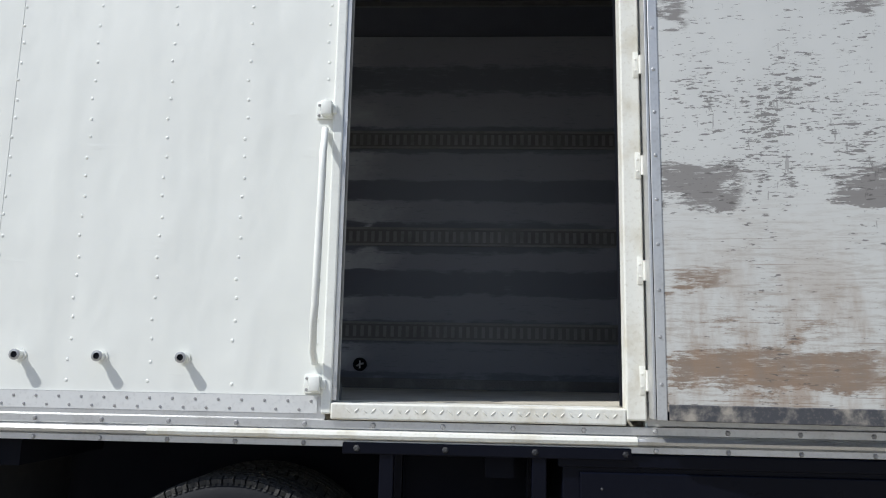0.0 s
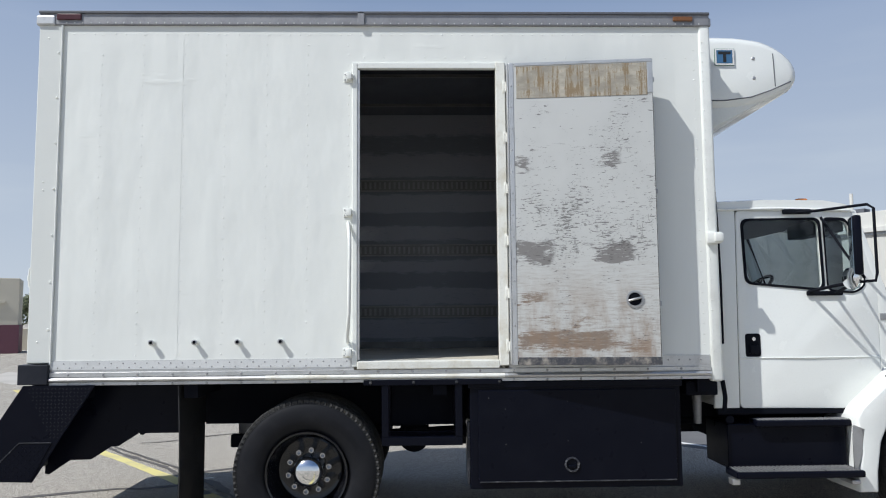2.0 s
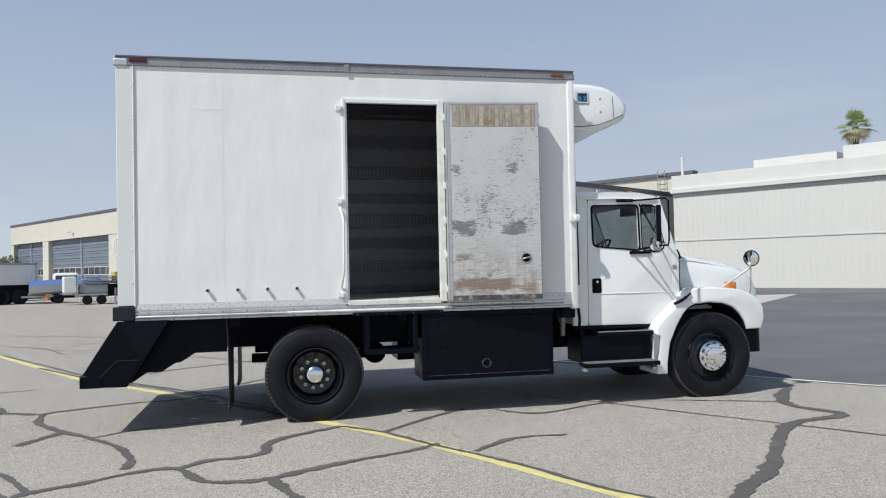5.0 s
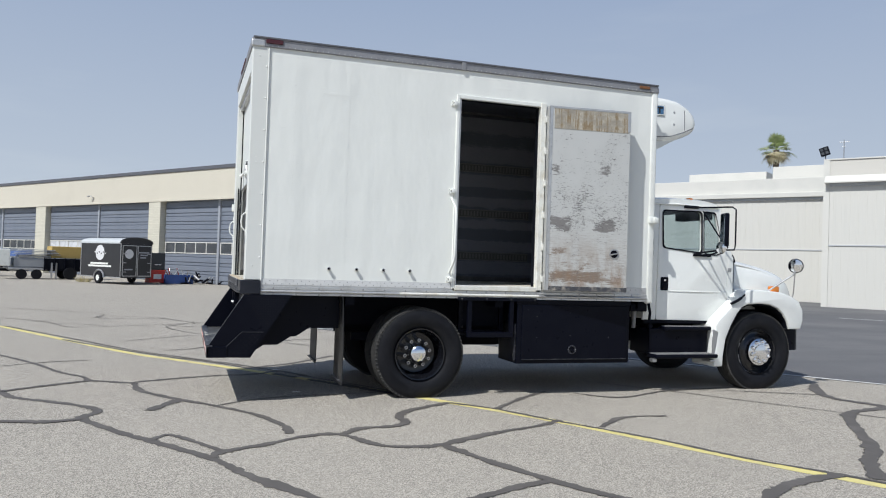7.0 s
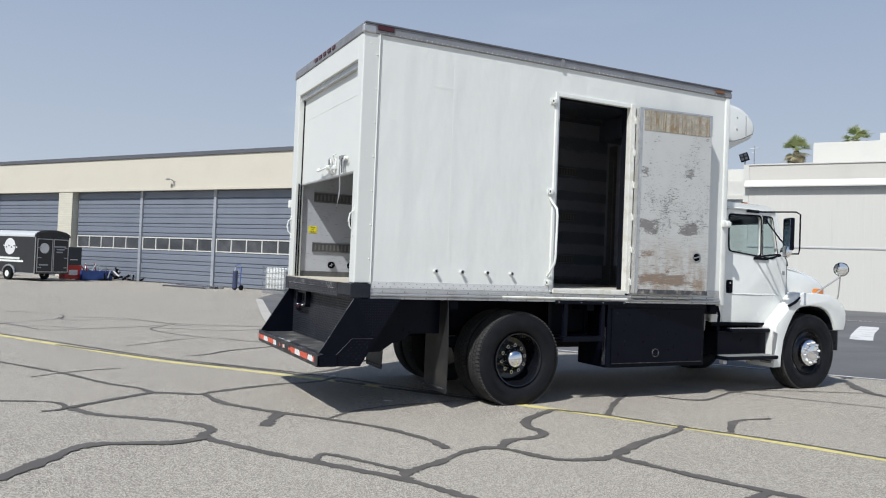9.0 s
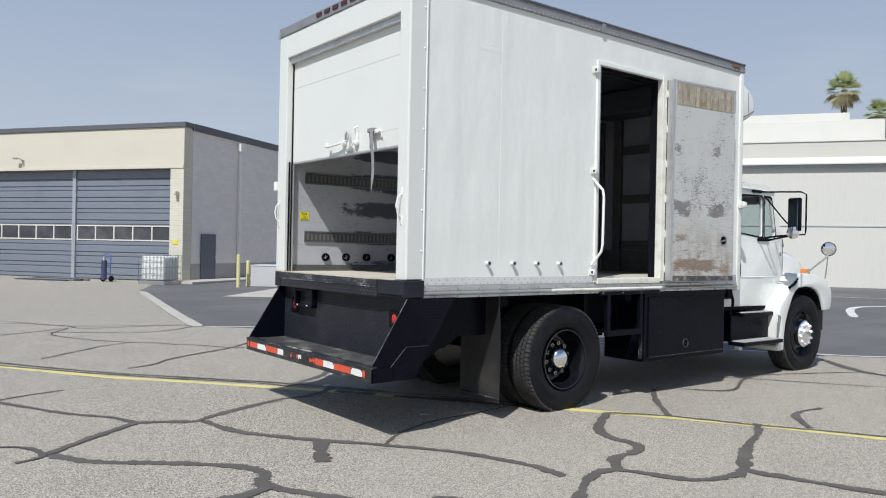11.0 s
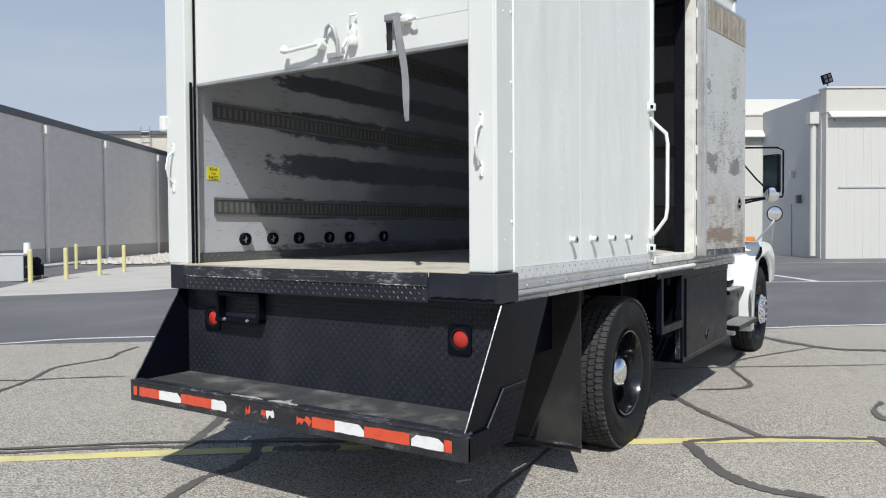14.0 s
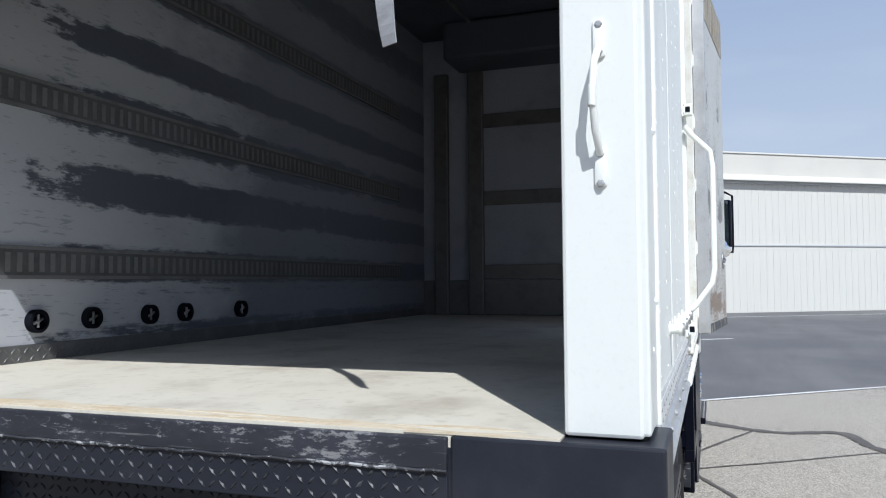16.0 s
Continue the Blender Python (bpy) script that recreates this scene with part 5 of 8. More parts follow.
# side doorway frame
fr = part("door_frame", box(2.315, DX0, -0.018, 0.14, 1.262, 3.515, 0.006), M["white_trim"], truck, "white side doorway frame")
part("jamb", box(3.385, 3.455, -0.03, 0.05, 1.262, 3.515, 0.006), M["cream_trim"], fr, "yellowed white hinge jamb")
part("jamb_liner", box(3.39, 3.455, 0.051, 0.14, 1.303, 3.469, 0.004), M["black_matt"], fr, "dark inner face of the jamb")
part("head", box(DX0, 3.385, -0.018, 0.03, 3.47, 3.515, 0.005), M["white_trim"], fr)
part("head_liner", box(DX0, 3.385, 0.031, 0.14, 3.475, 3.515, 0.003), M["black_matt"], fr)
part("threshold", box(DX0, 3.385, -0.03, 0.14, 1.245, 1.302, 0.006), M["cream_trim"], fr, "scraped pale threshold")
part("gasket", box(DX0 + 0.001, DX0 + 0.016, -0.012, 0.03, 1.31, 3.46), M["alu"], fr)
bm = diamonds(bmesh.new(), (2.40, -0.0305, 1.262), (1, 0, 0), (0, 0, 1), 0.98, 0.03, 0.03, 0.024, 0.002)
part("tread_mark", bm, M["cream_trim"], fr, kind="stuff")
# latch keepers on the frame and the bent grab bar
for z, d in ((3.405, 0.06), (2.385, 0.075), (1.365, 0.075)):
    bm = bmesh.new()
    bx(bm, 2.250, 2.340, -0.009, 0.0, z - 0.034, z + 0.034, 0.003)
    bx(bm, 2.272, 2.312, -0.045, -0.008, z - 0.026, z + 0.028, 0.004)
    bx(bm, 2.312, 2.330, -0.026, -0.008, z - 0.016, z + 0.016, 0.003)
    kp = part("latch_keeper", bm, M["white_trim"], truck, "white painted latch keeper", True)
    part("slot", box(2.2705, 2.2728, -0.038, -0.016, z - 0.012, z + 0.014), M["black_matt"], kp)
    part("screw", studs(bmesh.new(), [(2.259, -0.009, z + 0.02), (2.259, -0.009, z - 0.02)], 0.006, (0, -1, 0), 0.003), M["bolt"], kp)
bm = tube(bmesh.new(), [(2.285, -0.01, 2.31), (2.292, -0.04, 2.27), (2.305, -0.12, 2.19), (2.308, -0.13, 2.12), (2.303, -0.13, 1.65), (2.298, -0.12, 1.58), (2.285, -0.05, 1.48), (2.285, -0.01, 1.44)], 0.0132, 10)
part("grab_bar", bm, M["white_trim"], truck, "long white bent grab bar", True)
# hose pegs along the foot of the wall
peg = None
for i, x in enumerate((0.885, 1.192, 1.498, 1.805)):
    if peg is None:
        bm = cyl(bmesh.new(), (0, 0.0, 0), (0, -0.030, 0), 0.0145, None, 14)
        cyl(bm, (0, -0.026, 0), (0, -0.037, 0), 0.0185, None, 14)
        cyl(bm, (0, 0.0, 0), (0, -0.004, 0), 0.023, None, 14)
        peg = part("hose_peg", bm, M["white_trim"], truck, "short pipe stub with a chrome rim", True)
        peg.location = (x, 0, 1.45)
        ring = part("rim", lathe(bmesh.new(), [(0.012, -0.036), (0.0195, -0.036), (0.020, -0.041), (0.012, -0.043)], (0, 0, 0), "y", 14, True), M["steel"], peg, "", True)
        hole = part("bore", cyl(bmesh.new(), (0, -0.037, 0), (0, -0.0395, 0), 0.0118, None, 12), M["black_matt"], peg)
    else:
        p2 = again(peg, pose(x, 0, 1.45))
        for o in (ring, hole):
            q = again(o, Matrix())
            q.parent = p2

# the side door, swung right round and lying along the wall
leaf = part("side_door", box(0.0, 1.045, -0.005, 0.10, 0.0, 2.215, 0.006), M["black_matt"], truck, "worn grey-lined insulated side door, wide open")
leaf.matrix_basis = pose(3.475, -0.085, 1.268, 0, 0, -6.3)
lin = part("door_lining", box(0.022, 1.04, -0.012, -0.005, 0.03, 2.205, 0.002), M["leaf"], leaf, "scratched, rust-stained grey door lining")
# the lining's worn bands are set by true height
for v in lin.data.vertices:
    v.co.z += 1.268
lin.location.z = -1.268
part("edge_trim", box(0.0, 0.034, -0.016, -0.004, 0.0, 2.215, 0.003), M["alu"], leaf, "aluminium edge strip with screws")
part("screw", studs(bmesh.new(), [(0.017, -0.016, 0.12 + 0.16 * k) for k in range(13)], 0.007, (0, -1, 0), 0.003), M["steel"], leaf)
part("edge_trim", box(0.04, 1.045, -0.016, -0.004, 2.19, 2.215, 0.003), M["alu"], leaf)
part("edge_trim", box(1.005, 1.045, -0.016, -0.004, 1.96, 2.19, 0.003), M["alu"], leaf)
part("bottom_seal", box(0.04, 1.045, -0.016, -0.004, 0.0, 0.055, 0.003), surface("dirty_rubber_seal", (0.05, 0.052, 0.06), (0.42, 0.38, 0.32), 0.7, 0, 14, 60, 0.8, 0.2), leaf, "dirty grey bottom seal")
part("patch", box(0.055, 1.003, -0.0155, -0.0125, 1.945, 2.185, 0.001), M["patch"], leaf, "stained yellowish patch at the door's top")
cup = part("latch_cup", lathe(bmesh.new(), [(0.045, -0.013), (0.062, -0.013), (0.062, -0.019), (0.050, -0.020), (0.046, -0.006)], (0.868, 0, 0.462), "y", 24, True), M["steel"], leaf, "round recessed latch cup with a worn rim", True)
part("cup_floor", cyl(bmesh.new(), (0.868, -0.0125, 0.462), (0.868, -0.014, 0.462), 0.046, None, 20), M["black_matt"], cup)
bm = tube(bmesh.new(), [(0.825, -0.018, 0.452), (0.85, -0.026, 0.458), (0.885, -0.026, 0.466), (0.912, -0.018, 0.472)], 0.009)
part("latch_lever", bm, M["steel"], cup, "bare steel latch lever", True)
for z in (0.43, 1.24, 2.07):
    part("catch", box(1.045, 1.062, 0.02, 0.06, z - 0.016, z + 0.016, 0.004), M["steel"], leaf)
hb = None
for k in range(6):
    z = 1.40 + k * 0.385
    if hb is None:
        bm = box(3.432, 3.452, -0.0325, -0.029, -0.05, 0.05, 0.0015)
        cyl(bm, (3.458, -0.033, -0.036), (3.458, -0.033, 0.036), 0.006, None, 10)
        hb = part("hinge", bm, M["cream_trim"], truck, "white painted strap hinge", True)
        hb.location = (0, 0, z)
        sc = part("screw", studs(bmesh.new(), [(3.440, -0.0325, -0.022), (3.440, -0.0325, 0.022)], 0.005, (0, -1, 0), 0.002), M["cream_trim"], hb)
    else:
        h2 = again(hb, pose(0, 0, z))
        q = again(sc, Matrix())
        q.parent = h2
part("door_gasket", box(3.46, 3.472, -0.10, -0.03, 1.27, 3.48, 0.004), M["alu"], truck)
bm = bmesh.new()
bx(bm, 4.93, 5.04, -0.05, -0.012, 2.14, 2.225, 0.008)
bx(bm, 4.98, 5.045, -0.07, -0.045, 2.15, 2.215, 0.008)
part("door_holdback", bm, M["white_trim"], truck, "white door holdback bracket", True)

# inside: tracks, kick strips, ports, front ribs, lamp
slot_mesh = None
for y, s in ((YL, -1), (YR, 1)):
    for zc in (1.675, 2.31, 2.985):
        spans = [(0.255, 4.33)] if s < 0 else [(0.255, 2.25), (3.45, 4.33)]
        for x0, x1 in spans:
            ya, yb = sorted((y, y + s * 0.011))
            tr = part("cargo_track", box(x0, x1, ya, yb, zc - 0.062, zc + 0.062, 0.003), M["track"], truck, "dark steel slotted cargo track")
            bm = bmesh.new()
            for zz in (zc - 0.055, zc + 0.055):
                yc, yd = sorted((y + s * 0.011, y + s * 0.016))
                bx(bm, x0, x1, yc, yd, zz - 0.007, zz + 0.007)
            k = x0 + 0.03
            while k < x1 - 0.03:
                yc, yd = sorted((y + s * 0.011, y + s * 0.0135))
                bx(bm, k, k + 0.022, yc, yd, zc - 0.036, zc + 0.036)
                k += 0.05
            part("slot_bar", bm, M["slot"], tr, kind="stuff")
for y0, y1 in ((YL - 0.013, YL), (YR, YR + 0.013)):
    bm = bmesh.new()
    for x0, x1 in ([(0.10, 4.9)] if y0 > 1 else [(0.10, 2.36), (3.40, 4.9)]):
        bx(bm, x0, x1, y0, y1, ZF, ZF + 0.065, 0.002)
        if y0 > 1:
            diamonds(bm, (x0, y0, ZF + 0.003), (1, 0, 0), (0, 0, 1), x1 - x0, 0.06, 0.028, 0.026, 0.003)
    part("kick_strip", bm, surface("chequer_kick_plate", (0.13, 0.13, 0.13), (0.26, 0.26, 0.25), 0.4, 0.5, 6, 60, 0.5, 0.2), truck, "dark chequer plate kick strip")
for x in (0.515, 0.775, 1.045, 1.385, 1.63, 2.09):
    pt = part("hose_port", lathe(bmesh.new(), [(0.034, -0.0), (0.044, -0.0), (0.044, -0.03), (0.034, -0.032)], (x, YL - 0.0000, 1.455), "y", 18, True), M["black_matt"], truck, "black round hose port", True)
    part("port_floor", cyl(bmesh.new(), (x, YL - 0.0005, 1.455), (x, YL - 0.0040, 1.455), 0.035, None, 16), M["black_matt"], pt)
    bm = tube(bmesh.new(), [(x - 0.022, YL - 0.0170, 1.445), (x, YL - 0.0230, 1.455), (x + 0.024, YL - 0.0150, 1.463)], 0.006)
    tube(bm, [(x, YL - 0.0200, 1.43), (x, YL - 0.0200, 1.48)], 0.005)
    part("port_cross", bm, M["steel"], pt)
for y0, y1 in ((0.38, 0.50), (1.73, 1.86), (2.05, 2.17)):
    rib = part("front_rib", box(4.84, 4.905, y0, y1, ZF, 3.42, 0.008), M["track"], truck, "dark upright channel on the front bulkhead")
    part("rib_edge", box(4.836, 4.845, y0 - 0.006, y0 + 0.006, ZF, 3.2), M["slot"], rib)
part("front_kick", box(4.875, 4.90, 0.09, W - 0.09, ZF, ZF + 0.30, 0.004), M["track"], truck)
for zc in (1.675, 2.31, 2.985):
    part("front_track", box(4.878, 4.90, 0.55, 1.78, zc - 0.06, zc + 0.06, 0.003), M["track"], truck)
part("dome_lamp", lathe(bmesh.new(), [(0.0, 3.705), (0.04, 3.71), (0.06, 3.725), (0.065, 3.745)], (2.824, 0.82, 0), "z", 20), M["slot"], truck, "small round ceiling lamp, switched off", True)
part("evaporator", box(4.45, 4.90, 0.35, 1.95, 3.42, 3.74, 0.03), M["ceiling"], truck, "evaporator housing under the ceiling, its shade painted in near black")
for y in (0.76, 1.66):
    part("roll_track", box(0.10, 4.3, y, y + 0.025, 3.655, 3.68), M["track"], truck)
    for x in (0.6, 2.2, 3.8):
        part("track_hanger", box(x, x + 0.03, y + 0.005, y + 0.02, 3.68, 3.746), M["track"], truck)
lab = part("warning_label", box(0.200, 0.308, YL - 0.003, YL - 0.0002, 1.852, 1.942), M["sticker"], truck, "yellow label with black lettering")


def lettering(text, size, at, rot, material, parent, name="lettering"):
    cu = bpy.data.curves.new(name, "FONT")
    cu.body, cu.size, cu.extrude = text, size, 0.0004
    cu.align_x = "CENTER"
    tmp = bpy.data.objects.new("tmp", cu)
    scene.collection.objects.link(tmp)
    bpy.context.view_layer.update()
    mesh = bpy.data.meshes.new_from_object(tmp.evaluated_get(bpy.context.evaluated_depsgraph_get()))
    bpy.data.objects.remove(tmp)
    mesh.materials.append(material)
    ob = new(name, mesh)
    ob.parent = parent
    ob.matrix_basis = pose(*at, *rot)
    return ob


for text, size, z in (("Kind", 0.032, 1.925), ("Your", 0.020, 1.900), ("NEES", 0.036, 1.866)):
    lettering(text, size, (0.254, YL - 0.0035, z - 0.01), (90, 0, 0), M["ink"], lab)

# ---- rear step, undercarriage ----
WING = [(0.0, 1.155), (-0.345, 0.61), (-0.345, 0.495), (0.085, 0.486), (0.50, 1.155)]
INNER = [(0.06, 0.50), (0.09, 0.495), (0.24, 0.595), (0.39, 0.597), (0.53, 0.687), (0.586, 0.69), (0.73, 0.782), (1.06, 0.782), (1.06, 1.155), (0.06, 1.155)]
step = part("rear_step", box(-0.345, 0.08, -0.025, 2.312, 0.565, 0.605, 0.004), surface("scuffed_step_deck", (0.052, 0.053, 0.053), (0.235, 0.228, 0.20), 0.5, 0, 4.0, 50, 0.8, 0.3, 0.003), truck, "scuffed black step deck")
for y0, y1 in ((0.20, 0.212), (2.086, 2.098)):
    part("frame_plate", extrude_poly(bmesh.new(), INNER, y0, y1), M["black"], truck, "black frame plate set in behind the wing")
for y0, y1 in ((-0.040, -0.026), (2.313, 2.327)):
    bm = extrude_poly(bmesh.new(), WING, y0, y1)
    wing = part("wing_plate", bm, M["black"], truck, "black steel wing plate beside the rear step")
    part("edge_bar", tube(bmesh.new(), [(-0.002, (y0 + y1) / 2, 1.15), (-0.343, (y0 + y1) / 2, 0.612)], 0.0055, 8), surface("scraped_edge", (0.06, 0.06, 0.06), (0.32, 0.32, 0.32), 0.35, 0.5, 14, 60, 0.8, 0.2), wing)
    ya = y0 - 0.006 if y0 < 1 else y1
    bm = extrude_poly(bmesh.new(), [(-0.16, 0.605), (-0.01, 0.755), (0.21, 0.755), (0.075, 0.49), (-0.16, 0.497)], ya, ya + 0.006)
    if y0 < 1:
        diamonds(bm, (-0.17, ya, 0.49), (1, 0, 0), (0, 0, 1), 0.40, 0.27, 0.028, 0.024, 0.003, lambda x, y: y < 0.255 and x > 0.02 and y - x < 0.08 and x - y * 0.5 < 0.235 and y > 0.01)
    part("chequer_patch", bm, M["black"], wing, "black chequer plate patch with a welded edge")
    if y0 < 1:
        part("tread_lug", diamonds(bmesh.new(), (-0.02, y0, 0.78), (1, 0, 0), (0, 0, 1), 0.52, 0.37, 0.026, 0.022, 0.0011, lambda x, y: 0.29 + 0.62 * (y - 0.01) > x > 0.22 - 0.50 * y), M["lug_dull"], wing, "painted chequer lugs on the wing", kind="stuff")
    part("weld_bead", tube(bmesh.new(), [(-0.163, ya, 0.50), (-0.163, ya, 0.605), (-0.01, ya, 0.758), (0.212, ya, 0.758)], 0.0045, 6), M["black_worn"], wing)
bkp = part("back_plate", box(0.055, 0.070, -0.025, 2.312, 0.60, 1.16), M["black_sunlit"], truck, "black chequer back plate below the sill")
part("tread_lug", diamonds(bmesh.new(), (0.055, 2.305, 0.61), (0, -1, 0), (0, 0, 1), 2.32, 0.54, 0.026, 0.0235, 0.0026), M["lug_dull"], bkp, "painted chequer lugs", kind="stuff")
bump = part("rear_bumper", box(-0.362, -0.335, -0.06, 2.335, 0.490, 0.612, 0.006), chipped("scraped_bumper", (0.028, 0.028, 0.030), (0.15, 0.147, 0.14), (34, 10, 44), 0.575), truck, "black steel bumper with torn reflective tape")
part("bumper_lip", box(-0.366, -0.30, -0.05, 2.33, 0.606, 0.620, 0.004), M["black_worn"], bump, "scraped bumper lip")
for y0, y1 in ((-0.06, -0.041), (2.328, 2.335)):
    part("bumper_end", box(-0.36, -0.16, y0, y1, 0.490, 0.606, 0.006), M["black"], bump)
tape = [(0.02, 0.061, "r"), (0.064, 0.24, "w"), (0.25, 0.514, "r"), (0.517, 0.70, "w"), (0.70, 0.851, "r"), (0.853, 0.955, "r"), (1.115, 1.175, "w"), (1.18, 1.21, "r"), (1.293, 1.328, "r"), (1.48, 1.60, "w"), (1.601, 1.86, "r"), (1.862, 2.058, "w"), (2.06, 2.244, "r"), (2.267, 2.302, "r")]
rnd = random.Random(9)
for y0, y1, c in tape:
    torn = y1 - y0 < 0.12 and 0.5 < y0 < 2.0
    n = 6
    lo = [(y0 + (y1 - y0) * k / n, 0.526 + (rnd.uniform(0, 0.03) if torn else rnd.uniform(0, 0.004))) for k in range(n + 1)]
    hi = [(y0 + (y1 - y0) * k / n, 0.584 - (rnd.uniform(0, 0.03) if torn or (c == "w" and k in (0, n)) else rnd.uniform(0, 0.004))) for k in range(n, -1, -1)]
    part("tape_piece", extrude_poly(bmesh.new(), lo + hi, -0.3632, -0.3645, "yz"), M["tape_red" if c == "r" else "tape_white"], bump)
bm = bmesh.new()
for y0, y1, deep in ((0.97, 1.17, 0.050), (1.22, 1.46, 0.030), (1.05, 1.10, 0.085)):
    n = 14
    near_ = [(-0.352 + rnd.uniform(0, .006), y0 + (y1 - y0) * k / n) for k in range(n + 1)]
    far_ = [(-0.345 + deep * math.sin(math.pi * (k + 0.6) / (n + 1.2)) * rnd.uniform(.45, 1.1), y0 + (y1 - y0) * k / n) for k in range(n, -1, -1)]
    extrude_poly(bm, near_ + far_, 0.6205, 0.6222 + deep * 0.01, "xy")
part("bare_patch", bm, chipped("chalky_scrape", (0.33, 0.325, 0.29), (0.10, 0.10, 0.10), (50, 50, 50), 0.50, 0.8, 0.0), bump)
for y in (0.23, 2.068):
    bore = [(y + 0.055 * math.cos(a), 0.965 + 0.055 * math.sin(a)) for a in np.linspace(0, 2 * math.pi, 28, endpoint=False)]
    lp = plate("tail_lamp", rounded(rect(y - 0.062, y + 0.070, 0.888, 1.032), 0.022, 4), [bore], 0.045, 0.056, M["black"], truck, "round red tail lamp in a black recess", 0.004, "yz")
    part("lens", lathe(bmesh.new(), [(0.0, -0.010), (0.028, -0.007), (0.044, 0.002), (0.049, 0.016)], (0.050, y, 0.965), "x", 28), M["red_lens"], lp, "", True)
    part("bezel", lathe(bmesh.new(), [(0.048, 0.030), (0.056, 0.030), (0.056, 0.054), (0.048, 0.054)], (0.013, y, 0.965), "x", 28, True), M["rubber"], lp, "", True)
bm = box(0.0, 0.055, 1.60, 1.98, 1.115, 1.14, 0.004)
bx(bm, -0.005, 0.055, 1.60, 1.625, 0.965, 1.14, 0.004)
bx(bm, -0.005, 0.055, 1.955, 1.98, 0.965, 1.14, 0.004)
bx(bm, -0.012, 0.055, 1.60, 1.98, 0.955, 0.985, 0.006)
pb = part("plate_bracket", bm, M["black"], truck, "black box bracket for a number plate")
part("plate_lamp", studs(bmesh.new(), [(-0.012, 1.69, 0.975), (-0.012, 1.89, 0.975)], 0.012, (-1, 0, 0), 0.012), M["steel"], pb)

# mud flaps
for y0, y1 in ((0.02, 0.60), (W - 0.60, W - 0.02)):
    rows = []
    for k in range(9):
        t = k / 8
        z = 1.14 - t * 0.975
        rows.append([(1.072 + 0.02 * math.sin(t * 2.5) * (1 - j * 0.3) + 0.01 * j, y0 + (y1 - y0) * j / 3, z) for j in range(4)])
    bm = quads(rows)
    bmesh.ops.solidify(bm, geom=bm.faces[:], thickness=0.009)
    fl_ = part("mud_flap", bm, surface("dusty_flap", (0.014, 0.014, 0.015), (0.048, 0.045, 0.040), 0.6, 0, 2.2, 60, 0.8, 0.1), truck, "dusty black rubber mud flap")
    part("clamp_bar", box(1.062, 1.095, y0, y1, 0.20, 0.212), M["black_worn"], fl_)

# chassis
for y in (0.78, W - 0.86):
    part("chassis_rail", box(0.1, 7.3, y, y + 0.08, 0.78, 1.05, 0.008), M["black_matt"], truck, "black chassis rail")
for x in (0.3, 1.1, 2.9, 3.9, 4.85):
    part("cross_member", box(x, x + 0.1, 0.05, W - 0.05, 1.05, 1.15), M["black_matt"], truck)
part("rear_axle", cyl(bmesh.new(), (1.985, 0.55, 0.52), (1.985, W - 0.55, 0.52), 0.075, None, 14), M["black_matt"], truck, "", True)
bm = bmesh.new()
bmesh.ops.create_uvsphere(bm, u_segments=18, v_segments=12, radius=0.21)
bmesh.ops.translate(bm, verts=bm.verts, vec=(1.985, W / 2, 0.52))
part("differential", bm, M["black_matt"], truck, "", True)
part("front_axle", box(6.68, 6.80, 0.4, W - 0.4, 0.42, 0.52, 0.02), M["black_matt"], truck)
part("prop_shaft", cyl(bmesh.new(), (2.1, W / 2, 0.58), (6.2, W / 2, 0.75), 0.05, None, 12), M["black_matt"], truck, "", True)
part("gearbox", box(5.3, 7.2, 0.85, W - 0.85, 0.55, 1.1, 0.06), M["black_matt"], truck)
for y in (0.62, W - 0.70):
    part("leaf_spring", box(1.3, 2.7, y, y + 0.08, 0.60, 0.70, 0.01), M["black_matt"], truck)
part("inner_guard", box(1.09, 3.1, 0.68, 0.70, 0.78, 1.15), M["black_matt"], truck)
part("air_tank", cyl(bmesh.new(), (2.75, 0.95, 0.62), (2.75, 1.75, 0.62), 0.13, None, 16), M["black_matt"], truck, "", True)

# under-step frame and side cabinet
us = part("side_step", box(2.40, 3.40, -0.028, 0.0, 1.128, 1.168, 0.004), M["black"], truck, "black tube frame of a side step")
for x in (2.555, 3.085):
    for y in (-0.02, 0.30):
        part("step_post", box(x - 0.025, x + 0.025, y, y + 0.045, 0.76, 1.15, 0.004), M["black"], us)
for y in (-0.02, 0.30):
    part("step_rail", box(2.53, 3.11, y, y + 0.045, 0.70, 0.76, 0.004), M["black"], us)
for k in range(6):
    part("grate_bar", box(2.58, 3.06, 0.03 + k * 0.045, 0.055 + k * 0.045, 0.73, 0.745), M["black"], us)
part("step_back", box(2.56, 3.08, 0.345, 0.36, 0.80, 1.15), M["black_matt"], us)
part("bolt", studs(bmesh.new(), [(2.45 + 0.31 * k, -0.028, 1.148) for k in range(4)], 0.012, (0, -1, 0), 0.006), M["lug"], us)

cab_ = part("side_cabinet", box(3.165, 4.70, 0.0, 0.55, 0.385, 1.125, 0.008), M["black"], truck, "black steel side cabinet under the box")
part("cabinet_door", box(3.225, 4.66, -0.014, 0.0, 0.430, 1.085, 0.005), M["black"], cab_, "flat black cabinet door with a T-latch")
part("door_lip", tube(bmesh.new(), [(3.23, -0.016, 0.437), (4.65, -0.016, 0.437)], 0.005, 6), M["lug"], cab_)
part("top_flange", box(3.15, 4.715, -0.01, 0.05, 1.10, 1.148, 0.006), M["black"], cab_)
tl = part("latch_cup", lathe(bmesh.new(), [(0.040, 0.0), (0.054, 0.0), (0.054, -0.008), (0.044, -0.010), (0.040, -0.004)], (3.895, -0.014, 0.553), "y", 24, True), M["black_worn"], cab_, "round dull T-latch", True)
